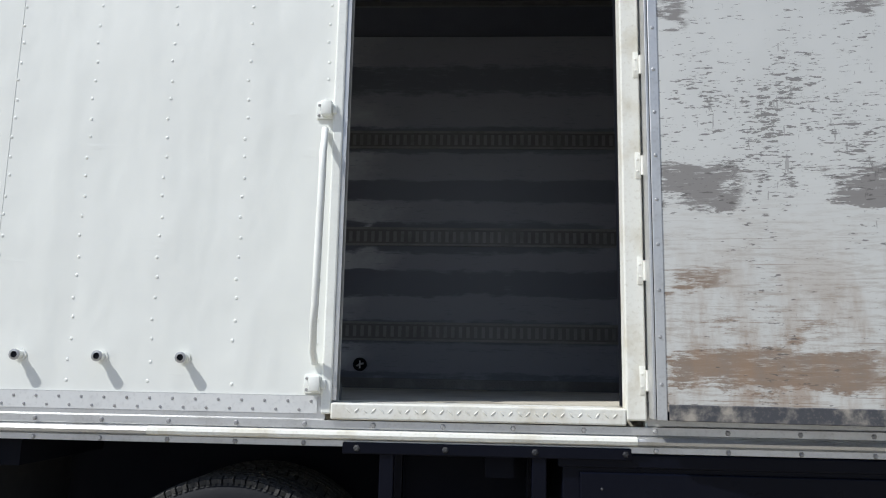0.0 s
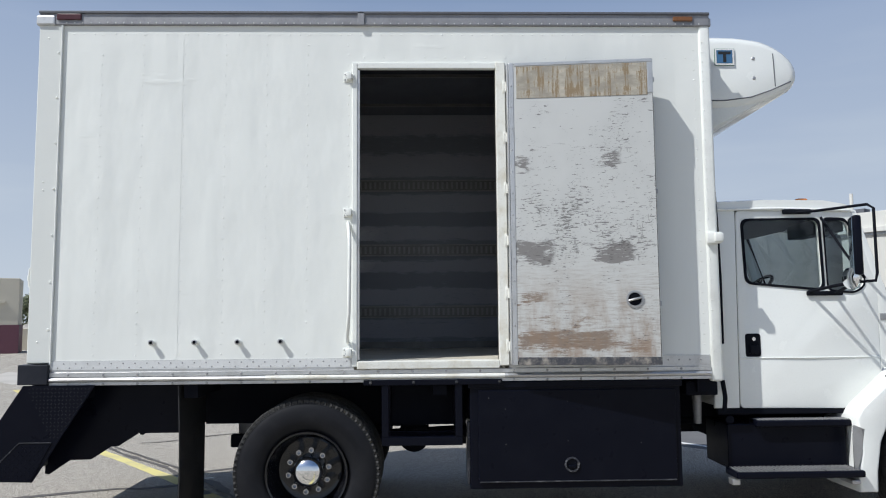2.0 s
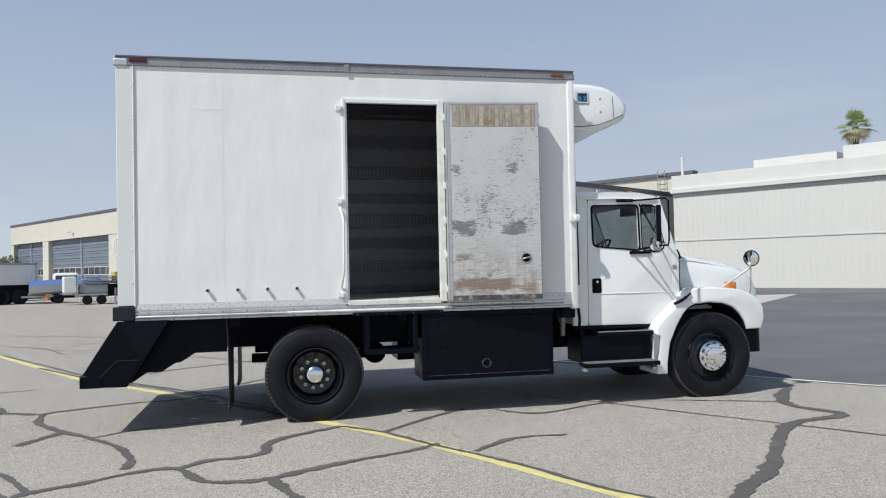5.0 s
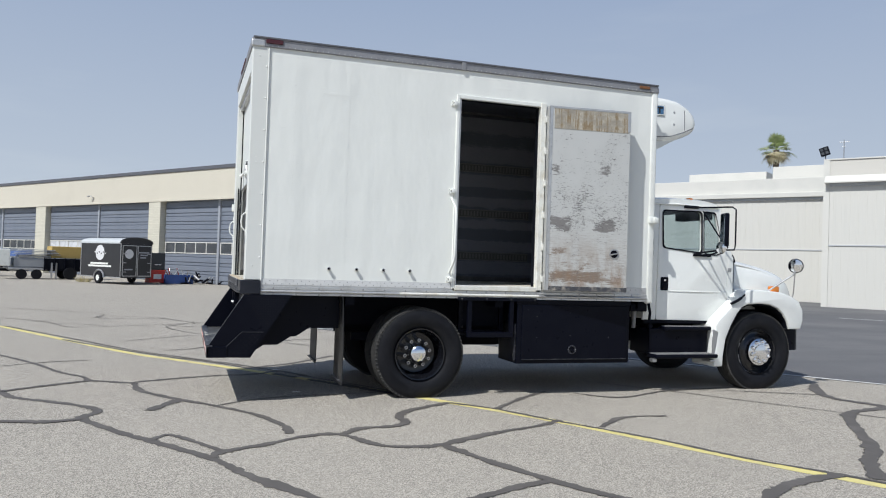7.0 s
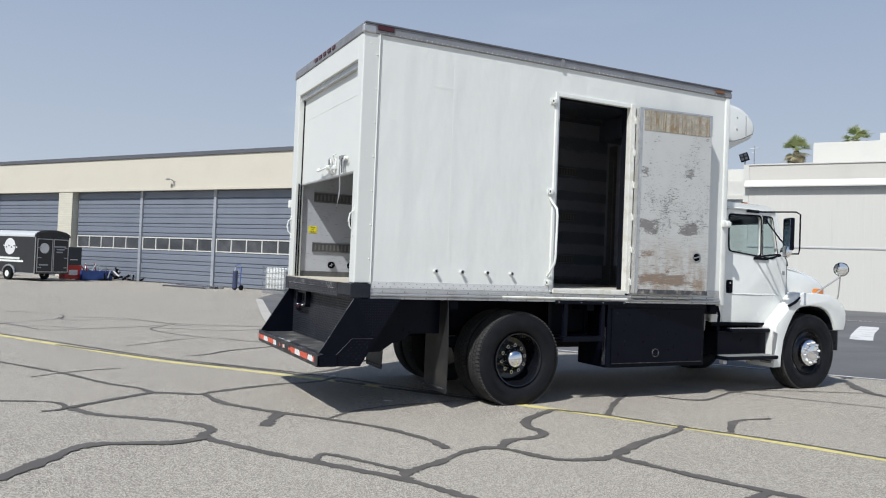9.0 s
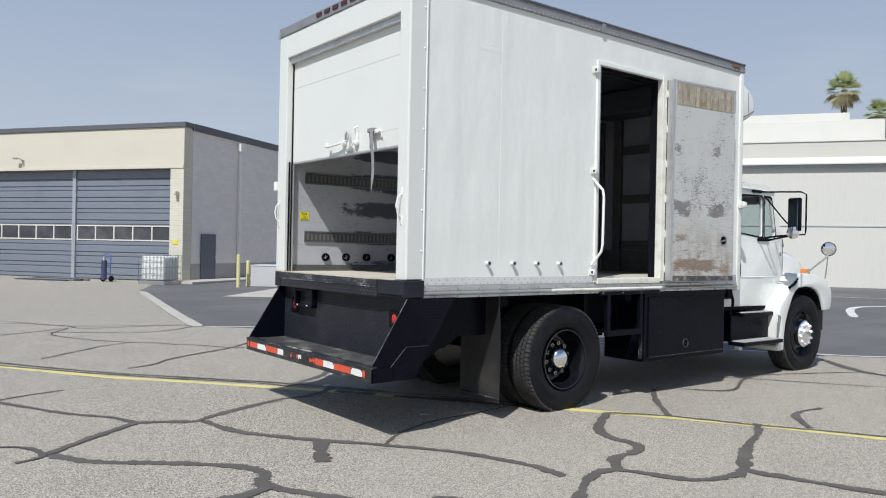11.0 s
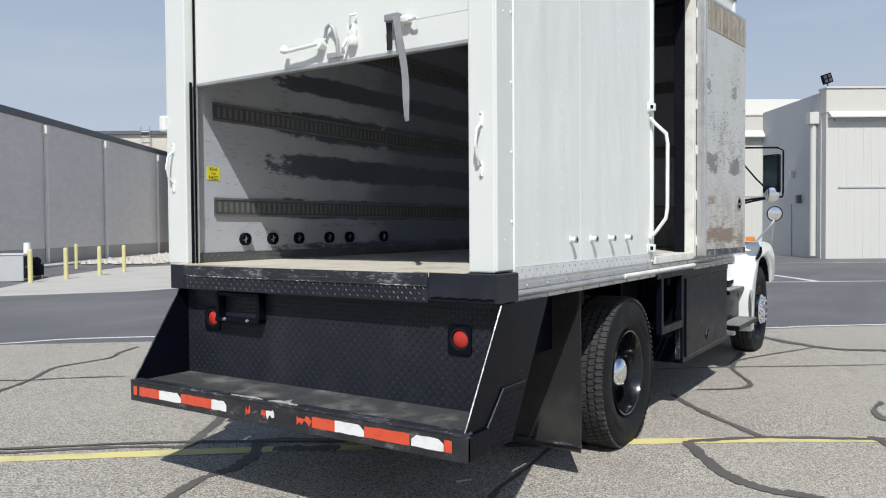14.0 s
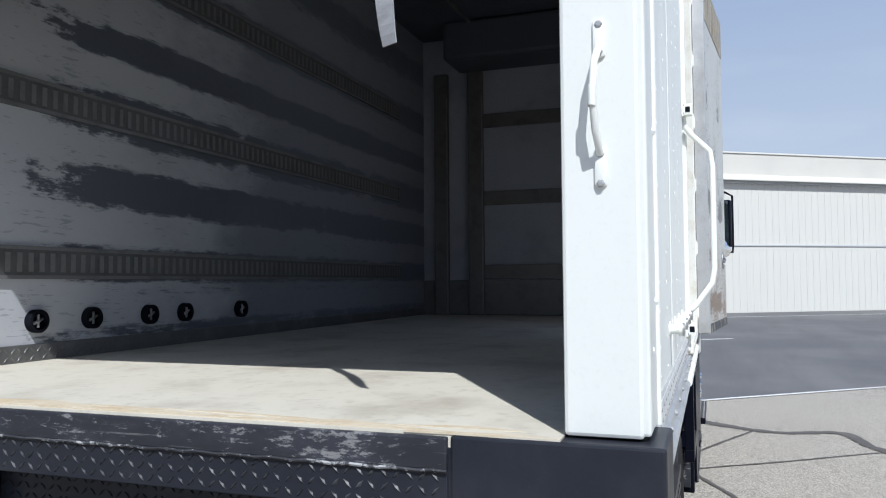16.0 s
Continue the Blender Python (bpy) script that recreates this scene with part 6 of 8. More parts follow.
part("latch_lever", box(3.868, 3.922, -0.030, -0.014, 0.530, 0.550, 0.004), M["black"], tl)
part("rivet", studs(bmesh.new(), [(x, -0.014, z) for x, z in ((3.30, 1.03), (3.42, 0.95), (3.42, 0.70), (3.87, 1.0), (3.87, 0.72), (4.40, 0.70))], 0.005, (0, -1, 0), 0.002), M["lug"], cab_, kind="stuff")
part("door_stay", box(3.145, 3.165, 0.02, 0.06, 0.42, 0.86, 0.004), M["black_worn"], cab_)
part("side_cabinet", box(3.165, 4.70, W - 0.55, W, 0.405, 1.125, 0.008), M["black"], truck)

# ---- wheels ----


def tyre_bm(r, w, seg=72):
    h = w / 2
    prof = [(0.305, -h * 0.70), (0.33, -h * 0.88), (0.40, -h * 1.0), (0.455, -h * 0.98), (r - 0.022, -h * 0.86), (r - 0.004, -h * 0.74), (r, -h * 0.5),
            (r, h * 0.5), (r - 0.004, h * 0.74), (r - 0.022, h * 0.86), (0.455, h * 0.98), (0.40, h * 1.0), (0.33, h * 0.88), (0.305, h * 0.70)]
    return lathe(bmesh.new(), prof, (0, 0, 0), "y", seg, True)


def tread_bm(r, w, drive):
    """Raised tread lugs round the tyre."""
    bm = bmesh.new()
    rows = [(-0.375, 0.145), (-0.19, 0.145), (0.0, 0.145), (0.19, 0.145), (0.375, 0.145)]
    n = 76 if drive else 40
    for ri, (f, bw) in enumerate(rows):
        for k in range(n):
            a0 = 2 * math.pi * (k + (0.5 if ri % 2 else 0)) / n
            da = 2 * math.pi / n * (0.84 if drive else 0.95)
            p = []
            for rad in (r - 0.012, r + 0.003):
                for j in range(3):
                    for e in (-0.5, 0.5):
                        bend = 0.018 * (1 if j == 1 else -1) if drive else 0.0
                        aa = a0 + da * j / 2 + (0.012 * e if drive else 0.0)
                        rd = rad - (0.010 if e * f > 0.1 else 0.0)
                        p.append(bm.verts.new((rd * math.cos(aa), (f + e * bw + bend) * w, rd * math.sin(aa))))
            for j in (0, 2):
                for q in ((6 + j, 7 + j, 9 + j, 8 + j), (j, 6 + j, 8 + j, 2 + j), (1 + j, 3 + j, 9 + j, 7 + j)):
                    bm.faces.new([p[i] for i in q])
            bm.faces.new([p[i] for i in (0, 1, 7, 6)])
            bm.faces.new([p[i] for i in (4, 10, 11, 5)])
    # shoulder notches
    for s in (-1, 1):
        for k in range(n * 2):
            a0 = 2 * math.pi * k / (n * 2)
            da = 2 * math.pi / (n * 2) * 0.6
            c = [(rr * math.cos(a), s * yy * w, rr * math.sin(a)) for a in (a0, a0 + da) for rr, yy in ((r - 0.002, 0.405), (r - 0.03, 0.452))]
            v = [bm.verts.new(q) for q in c]
            bm.faces.new((v[0], v[1], v[3], v[2]) if s > 0 else (v[2], v[3], v[1], v[0]))
    bmesh.ops.recalc_face_normals(bm, faces=bm.faces)
    return bm


def letters_on_wall(parent, y):
    bm = bmesh.new()
    for base in (0.9, 4.1):
        for k in range(7):
            a = base + k * 0.10
            for s in (0, 1):
                b_ = a + s * 0.045
                r0, r1 = 0.385, 0.425
                v = [bm.verts.new((rr * math.cos(t), y, rr * math.sin(t))) for t, rr in ((b_, r0), (b_ + 0.02, r0), (b_ + 0.02, r1), (b_, r1))]
                bm.faces.new(v)
    part("sidewall_mark", bm, M["rubber"], parent, kind="stuff")


TR = 0.53


def wheel(x, y, out, front):
    """out: -1 when the outer face looks to -y."""
    w = part("wheel", tyre_bm(TR, 0.275), M["rubber"], truck, "black truck tyre on a glossy black rim", True)
    w.matrix_basis = pose(x, y, 0.500, 0, 25, 0 if out < 0 else 180)
    part("tread", tread_bm(TR, 0.275, not front), M["tread"], w, "worn tread blocks")
    if front:
        prof = [(0.302, -0.100), (0.290, -0.118), (0.278, -0.100), (0.262, -0.055), (0.225, -0.060), (0.19, -0.095), (0.13, -0.100), (0.0, -0.100)]
        rim = part("rim", lathe(bmesh.new(), prof, (0, 0, 0), "y", 56, False, False), M["rim"], w, "glossy black steel rim", True)
        part("hub_cover", lathe(bmesh.new(), [(0.0, -0.200), (0.06, -0.197), (0.100, -0.188), (0.108, -0.170), (0.165, -0.164), (0.180, -0.150), (0.182, -0.10)], (0, 0, 0), "y", 40), M["chrome"], w, "chrome hub cover", True)
        ring, top, hgt = 0.140, -0.166, 0.034
        part("valve_ring", lathe(bmesh.new(), [(0.298, -0.112), (0.306, -0.112), (0.306, -0.118), (0.298, -0.118)], (0, 0, 0), "y", 56, True), M["rubber"], w)
        nuts = 10
    else:
        prof = [(0.302, -0.100), (0.296, -0.122), (0.284, -0.118), (0.272, -0.085), (0.262, -0.02), (0.250, 0.05), (0.232, 0.085), (0.205, 0.095), (0.12, 0.088), (0.0, 0.088)]
        rim = part("rim", lathe(bmesh.new(), prof, (0, 0, 0), "y", 56, False, False), M["rim"], w, "deep glossy black steel rim", True)
        part("hub_cover", lathe(bmesh.new(), [(0.0, -0.098), (0.045, -0.094), (0.082, -0.080), (0.106, -0.054), (0.114, -0.02), (0.115, 0.088)], (0, 0, 0), "y", 40), M["chrome"], w, "domed chrome hub cover", True)
        ring, top, hgt = 0.150, 0.088, 0.095
        nuts = 10
    first = None
    for k in range(nuts):
        a = 2 * math.pi * k / nuts
        if first is None:
            if front:
                bm = lathe(bmesh.new(), [(0.0, -hgt), (0.013, -hgt * 0.95), (0.020, -hgt * 0.6), (0.024, -0.012), (0.029, 0.0)], (0, 0, 0), "y", 12)
            else:
                bm = lathe(bmesh.new(), [(0.0, -hgt * 0.5), (0.012, -hgt * 0.5), (0.013, -hgt), (0.020, -hgt), (0.022, -hgt * 0.6), (0.026, 0.0)], (0, 0, 0), "y", 12)
            first = part("lug_nut", bm, M["chrome" if front else "nut_dark"], w, "", True)
            first.location = (ring * math.cos(a), top, ring * math.sin(a))
        else:
            again(first, Matrix.Translation((ring * math.cos(a), top, ring * math.sin(a))))
    letters_on_wall(w, -0.1395)
    return w


wheel(1.985, 0.165, -1, False)
wheel(1.985, W - 0.165, 1, False)
for y in (0.475, W - 0.475):
    w = part("inner_wheel", tyre_bm(TR, 0.275), M["rubber"], truck, "", True)
    w.matrix_basis = pose(1.985, y, 0.500)
    part("rim", cyl(bmesh.new(), (0, -0.1, 0), (0, 0.1, 0), 0.303, None, 40), M["rim"], w, "", True)
    part("tread", tread_bm(TR, 0.275, True), M["tread"], w)
wheel(6.765, 0.205, -1, True)
wheel(6.765, W - 0.205, 1, True)

# ---- refrigeration unit on the box's front ----
RP = [(5.03, 3.785), (5.36, 3.778), (5.55, 3.752), (5.68, 3.69), (5.765, 3.61), (5.79, 3.54), (5.765, 3.47), (5.62, 3.40), (5.46, 3.345), (5.25, 3.318), (5.03, 3.316)]
LP = [(5.03, 3.310), (5.25, 3.310), (5.46, 3.335), (5.60, 3.38), (5.70, 3.415), (5.72, 3.40), (5.60, 3.335), (5.42, 3.245), (5.26, 3.16), (5.10, 3.085), (5.03, 3.07)]
reefer = plate("refrigeration_unit", rounded(RP, 0.05, 3), [], 0.30, W - 0.30, M["white_gloss"], truck, "white moulded refrigeration unit over the cab", 0.07, smooth=True)
plate("lower_cowl", LP, [], 0.33, W - 0.33, M["white_trim"], reefer, "pale lower cowl", 0.004, smooth=True)
part("joint_line", tube(bmesh.new(), [(5.03, 0.300, 3.314), (5.25, 0.300, 3.316), (5.46, 0.300, 3.343), (5.62, 0.300, 3.398), (5.79, 0.302, 3.473)], 0.005, 6), M["fascia"], reefer)
part("joint_line", tube(bmesh.new(), [(5.65, 0.300, 3.70), (5.655, 0.299, 3.60), (5.66, 0.300, 3.43)], 0.004, 6), M["fascia"], reefer)
part("fastener", studs(bmesh.new(), [(5.49, 0.300, 3.66), (5.49, 0.300, 3.50)], 0.016, (0, -1, 0), 0.005, 12), M["steel"], reefer)
lg = part("maker_badge", box(5.175, 5.335, 0.290, 0.2995, 3.60, 3.74, 0.004), plain("badge_green", (0.05, 0.16, 0.10), 0.4), reefer, "square badge in green, white and blue")
plate("badge_rim", rect(5.178, 5.332, 3.603, 3.737), [rect(5.19, 5.32, 3.615, 3.725)], 0.2885, 0.2895, M["tape_white"], lg)
part("badge_field", box(5.192, 5.318, 0.2885, 0.2895, 3.617, 3.723), plain("badge_blue", (0.06, 0.16, 0.30), 0.4), lg)
bm = box(5.205, 5.305, 0.2870, 0.2882, 3.690, 3.713)
bx(bm, 5.243, 5.268, 0.2870, 0.2882, 3.625, 3.691)
part("badge_bar", bm, M["ink"], lg)
part("unit_back", box(5.0, 5.05, 0.2, W - 0.2, 2.95, 3.80), M["black_matt"], reefer)
part("hose", tube(bmesh.new(), [(5.06, 0.12, 2.55), (5.045, 0.06, 2.3), (5.05, 0.05, 1.9), (5.06, 0.08, 1.4)], 0.012), M["black_matt"], truck, "", True)
part("air_line", tube(bmesh.new(), [(5.08, 0.16, 1.12), (5.08, 0.12, 1.0), (5.07, 0.12, 0.90)], 0.018), M["black_matt"], truck, "", True)
part("filter_bowl", cyl(bmesh.new(), (4.90, 0.22, 0.80), (4.90, 0.22, 1.02), 0.028, 0.036, 14), M["slot"], truck, "small steel filter bowl", True)
part("bracket", box(4.78, 5.02, 0.10, 0.30, 1.02, 1.12, 0.01), M["black_matt"], truck)

# ---- cab ----
CY0, CY1 = 0.215, W - 0.215
cab = part("cab", box(5.06, 5.10, CY0 + 0.02, CY1 - 0.02, 0.92, 2.42, 0.01), M["white_gloss"], truck, "white truck cab with a rear wall and moulded roof")
roof_rows = []
for k in range(13):
    t = k / 12
    y = CY0 - 0.005 + (CY1 - CY0 + 0.01) * t
    e = abs(2 * t - 1) ** 4
    top = 2.555 - 0.055 * e
    roof_rows.append([(5.06, y, 2.42), (5.07, y, 2.47), (5.10, y, top - 0.02), (5.5, y, top), (5.95, y, top - 0.005), (6.12, y, top - 0.035), (6.185, y, top - 0.085), (6.19, y, 2.405)])
bm = quads(roof_rows)
for row in (roof_rows[0], roof_rows[-1]):
    vs = [bm.verts.new(p) for p in row]
    bm.faces.new(vs)
bmesh.ops.remove_doubles(bm, verts=bm.verts, dist=1e-5)
bmesh.ops.recalc_face_normals(bm, faces=bm.faces)
part("cab_roof", bm, M["white_gloss"], cab, "white moulded cab roof", True)
part("roof_liner", box(5.10, 6.15, CY0 + 0.05, CY1 - 0.05, 2.38, 2.41), M["ceiling"], cab)
part("drip_rail", tube(bmesh.new(), [(5.08, CY0 - 0.012, 2.425), (5.6, CY0 - 0.014, 2.43), (6.15, CY0 - 0.010, 2.415)], 0.011, 8), M["white_gloss"], cab, "", True)
for k in range(5):
    y = 0.55 + k * 0.33
    part("roof_marker", box(5.90, 5.99, y - 0.035, y + 0.035, 2.528, 2.560, 0.014), M["amber"], cab, "amber roof marker lamp")
DOOR = [(5.238, 0.915), (6.05, 0.905), (6.325, 1.145), (6.335, 1.80), (6.165, 2.405), (5.262, 2.412)]
WIN = rounded([(5.315, 1.855), (5.92, 1.800), (5.905, 2.352), (5.298, 2.345)], 0.06)
VENT = rounded([(5.952, 1.797), (6.16, 1.775), (6.245, 1.83), (6.235, 1.92), (6.125, 2.345), (5.938, 2.352)], 0.05)
for s, y0, y1 in ((-1, CY0, CY0 + 0.045), (1, CY1 - 0.045, CY1)):
    dr = plate("cab_door", rounded(DOOR, 0.03, 3), [WIN, VENT], y0, y1, M["white_gloss"], cab, "white cab door with window and vent pane", 0.006, smooth=True)
    face = y0 if s < 0 else y1
    ym = (y0 + y1) / 2
    for loop, nm in ((WIN, "window_pane"), (VENT, "vent_pane")):
        gb = bmesh.new()
        gb.faces.new([gb.verts.new((p[0], ym, p[1])) for p in loop])
        g = part(nm, gb, M["glass"], dr)
        g.visible_shadow = False
        cx = sum(p[0] for p in loop) / len(loop)
        cz = sum(p[1] for p in loop) / len(loop)
        outer = [(cx + (p[0] - cx) * 1.035, cz + (p[1] - cz) * 1.035) for p in loop]
        inner = [(cx + (p[0] - cx) * 0.965, cz + (p[1] - cz) * 0.965) for p in loop]
        plate("window_seal", outer, [inner], min(face, face + s * 0.006), max(face, face + s * 0.006), M["black_matt"], dr)
    yh = face + s * 0.004
    hd_ = plate("door_handle", rounded(rect(5.290, 5.405, 1.295, 1.468), 0.022, 4), [], min(yh, face), max(yh, face), M["black_matt"], dr, "black recessed door handle", 0.0015)
    ya, yb = sorted((yh, yh + s * 0.016))
    part("pull", box(5.318, 5.382, ya, yb, 1.315, 1.385, 0.006), M["black"], hd_)
    part("lock", cyl(bmesh.new(), (5.352, yh, 1.428), (5.352, yh + s * 0.008, 1.428), 0.014, None, 12), M["chrome"], hd_)
    part("body_line", tube(bmesh.new(), [(5.24, face, 1.285), (5.8, face + s * 0.004, 1.283), (6.325, face, 1.287)], 0.006, 6), M["white_gloss"], dr)
    part("cowl_gap", box(6.431, 6.446, y0 + 0.001, y1, 1.17, 1.70), M["black_matt"], cab)
    part("cowl_seal", extrude_poly(bmesh.new(), [(6.425, 1.70), (6.425, 1.80), (6.455, 1.745), (6.47, 1.69)], y0 + 0.001, y1), M["black_matt"], cab, "black rubber wedge at the cowl")
    # body behind and under the door
    plate("cab_corner", [(5.05, 0.92), (5.217, 0.92), (5.241, 2.418), (5.06, 2.425)], [], y0, y1, M["white_gloss"], cab, "white cab rear corner", 0.012, smooth=True)
    plate("a_pillar", [(6.17, 2.415), (6.20, 2.41), (6.40, 1.80), (6.43, 1.74), (6.43, 1.16), (6.34, 1.16), (6.342, 1.80)], [], y0, y1, M["white_gloss"], cab, "", 0.008, smooth=True)
    part("door_seal", box(5.215, 5.262, y0 + 0.012, y1 - 0.005, 0.93, 2.40), M["black_matt"], cab)
    part("sill_plate", box(5.06, 6.06, y0 + 0.005, y1, 0.86, 0.912, 0.006), M["black_matt"], cab)
    part("cowl_badge", box(6.345, 6.40, min(face, face + s * 0.006), max(face, face + s * 0.006), 1.565, 1.615, 0.003), M["steel"], cab)
part("firewall", box(6.38, 6.43, CY0 + 0.04, CY1 - 0.04, 0.92, 1.76), M["black_matt"], cab)
part("cab_floor", box(5.08, 6.4, CY0 + 0.04, CY1 - 0.04, 0.92, 1.0), M["black_matt"], cab)
part("dashboard", box(6.05, 6.38, CY0 + 0.06, CY1 - 0.06, 1.45, 1.80, 0.05), plain("grey_dash", (0.10, 0.10, 0.11), 0.7), cab, "", True)
ws = part("windscreen", quads([[(6.185, CY0 + 0.05, 2.40), (6.215, W / 2, 2.40), (6.185, CY1 - 0.05, 2.40)], [(6.40, CY0 + 0.05, 1.79), (6.46, W / 2, 1.79), (6.40, CY1 - 0.05, 1.79)]]), M["glass"], cab)
ws.visible_shadow = False
part("screen_seal", tube(bmesh.new(), [(6.185, CY0 + 0.05, 2.40), (6.40, CY0 + 0.05, 1.79), (6.46, W / 2, 1.785), (6.40, CY1 - 0.05, 1.79), (6.185, CY1 - 0.05, 2.40), (6.215, W / 2, 2.405), (6.185, CY0 + 0.05, 2.40)], 0.016, 6), M["black_matt"], cab)
for y in (0.68, 1.62):
    st = part("seat", box(5.30, 5.78, y - 0.25, y + 0.25, 1.25, 1.42, 0.05), plain("dark_grey_cloth", (0.05, 0.052, 0.056), 0.9), cab, "dark grey cloth seat", True)
    bm = box(5.18, 5.33, y - 0.24, y + 0.24, 1.38, 2.02, 0.06)
    part("backrest", bm, plain("dark_grey_backrest", (0.05, 0.052, 0.056), 0.9), st, "", True)
wheel_bm = bmesh.new()
tube(wheel_bm, [(0.225 * math.cos(a), 0.225 * math.sin(a), 0) for a in np.linspace(0, 2 * math.pi, 29)], 0.016, 8)
for a in (0.5, 2.64, 4.71):
    tube(wheel_bm, [(0, 0, -0.03), (0.22 * math.cos(a), 0.22 * math.sin(a), 0)], 0.013, 6)
cyl(wheel_bm, (0, 0, -0.05), (0, 0, 0.0), 0.05, None, 14)
sw = part("steering_wheel", wheel_bm, M["black_matt"], cab, "black steering wheel", True)
sw.matrix_basis = pose(5.98, 1.62, 1.83, 0, -42, 0)
part("sun_visor", box(6.02, 6.16, CY0 + 0.10, CY0 + 0.75, 2.26, 2.38, 0.01), M["ceiling"], cab)

# hood
stations = [(6.44, 0.80, 1.800), (6.60, 0.795, 1.778), (6.80, 0.785, 1.748), (7.00, 0.775, 1.712), (7.20, 0.76, 1.672), (7.40, 0.74, 1.625), (7.55, 0.72, 1.57), (7.66, 0.69, 1.49), (7.72, 0.66, 1.38), (7.74, 0.63, 1.24)]
rows = []
for x, half, top in stations:
    row = []
    for k in range(25):
        a = math.pi * k / 24
        c, s = math.cos(a), math.sin(a)
        py = math.copysign(abs(c) ** 0.42, c) * half
        pz = 1.05 + (top - 1.05) * abs(s) ** 0.32
        row.append((x, W / 2 - py, pz))
    rows.append(row)
bm = quads(rows)
vs = [bm.verts.new(p) for p in rows[-1]]
bm.faces.new(vs)
bmesh.ops.remove_doubles(bm, verts=bm.verts, dist=1e-5)
hood = part("hood", bm, M["white_gloss"], truck, "white sloping bonnet", True)
part("hood_front", box(7.45, 7.73, 0.66, W - 0.66, 0.80, 1.30, 0.06), M["white_gloss"], hood, "", True)
part("grille", box(7.68, 7.745, 0.82, W - 0.82, 0.90, 1.34, 0.02), M["black"], hood)
part("hood_crease", tube(bmesh.new(), [(6.46, 0.475, 1.70), (6.9, 0.50, 1.64), (7.35, 0.545, 1.55)], 0.012, 8), M["white_gloss"], hood, "", True)
part("hood_gap", box(6.43, 6.445, 0.44, 0.50, 1.25, 1.74), M["black_matt"], hood)
bm = tube(bmesh.new(), [(6.245, 0.01, 1.145), (6.34, -0.004, 1.188), (6.40, -0.004, 1.225)], 0.019)
tube(bm, [(6.40, -0.004, 1.225), (6.46, 0.004, 1.266)], 0.011)
part("hood_latch", bm, M["black_matt"], hood, "black rubber bonnet latch", True)

# front wings with the wheel arch
ARCH = [(6.125, 0.335), (6.13, 0.46), (6.165, 0.68), (6.25, 0.87), (6.34, 1.02), (6.42, 1.11), (6.52, 1.155), (6.72, 1.17), (6.90, 1.155), (7.03, 1.11), (7.13, 1.03), (7.20, 0.93), (7.235, 0.83)]
OUT = [(7.40, 0.83), (7.435, 0.93), (7.43, 1.06), (7.37, 1.165), (7.24, 1.24), (7.05, 1.29), (6.75, 1.312), (6.52, 1.305), (6.44, 1.26), (6.345, 1.155), (6.065, 0.905), (6.03, 0.84), (6.055, 0.60), (6.025, 0.44), (6.03, 0.335)]
for y0, y1 in ((0.015, 0.50), (W - 0.50, W - 0.015)):
    wg = plate("front_wing", ARCH + OUT, [], y0, y1, M["white_gloss"], truck, "white rounded front wing over the wheel", 0.02, smooth=True)
    part("arch_liner", box(6.3, 7.2, y0 + 0.42, y1 - 0.01, 0.9, 1.2), M["black_matt"], wg)
    lip = [(6.745 + (x - 6.745) * 0.962, 0.512 + (z - 0.512) * 0.962) for x, z in ARCH]
    deep = [(6.745 + (x - 6.745) * 0.94, 0.512 + (z - 0.512) * 0.94) for x, z in ARCH]
    near_y = (y0 + 0.03, y1 + 0.05) if y0 < 1 else (y0 - 0.05, y1 - 0.03)
    part("arch_skin", extrude_poly(bmesh.new(), lip + deep[::-1], *near_y), M["black_matt"], wg, "black inner skin of the wheel arch")
    nose = [(7.25, 0.10), (7.36, 0.10), (7.42, 0.14), (7.48, 0.24), (7.54, 0.40), (7.60, 0.68), (7.25, 0.68)]
    fy = 1 if y0 < 1 else -1
    for z0, z1, k in ((0.82, 1.06, 0.0), (1.06, 1.15, 0.03), (1.15, 1.205, 0.08)):
        part("front_corner", extrude_poly(bmesh.new(), [(x - k, (y + k) if fy > 0 else W - y - k) for x, y in nose], z0, z1, "xy"), M["white_gloss"], wg, "", True)
sg = part("turn_signal", box(7.10, 7.215, 0.21, 0.31, 1.275, 1.385, 0.014), M["amber"], truck, "amber turn signal on the wing", True)
part("signal_base", box(7.09, 7.215, 0.205, 0.32, 1.245, 1.277, 0.008), M["black_matt"], sg)
half = [(7.20, 0.115), (7.40, 0.115), (7.47, 0.15), (7.53, 0.24), (7.60, 0.42), (7.65, 0.75)]
plan = half + [(x, W - y) for x, y in half[::-1]]
part("front_bumper", extrude_poly(bmesh.new(), plan, 0.515, 0.80, "xy"), M["black"], truck, "black front bumper", True)
# hood mirror on two rods
bm = tube(bmesh.new(), [(6.965, 0.17, 1.29), (6.985, 0.16, 1.325), (7.262, 0.02, 1.55)], 0.0125)
tube(bm, [(7.28, 0.0, 1.585), (7.288, 0.03, 1.30), (7.275, 0.085, 1.125)], 0.0085)
cyl(bm, (7.262, 0.02, 1.545), (7.286, 0.0, 1.60), 0.014, None, 10)
cyl(bm, (7.285, 0.16, 1.115), (7.272, 0.07, 1.115), 0.026, None, 12)
cyl(bm, (6.965, 0.17, 1.27), (6.965, 0.17, 1.305), 0.028, None, 12)
hm = part("hood_mirror", bm, M["steel"], truck, "round convex mirror on thin rods", True)
mir = part("mirror_head", lathe(bmesh.new(), [(0.0, 0.045), (0.05, 0.04), (0.085, 0.022), (0.097, 0.0), (0.092, -0.004)], (0, 0, 0), "z", 30), M["chrome"], hm, "", True)
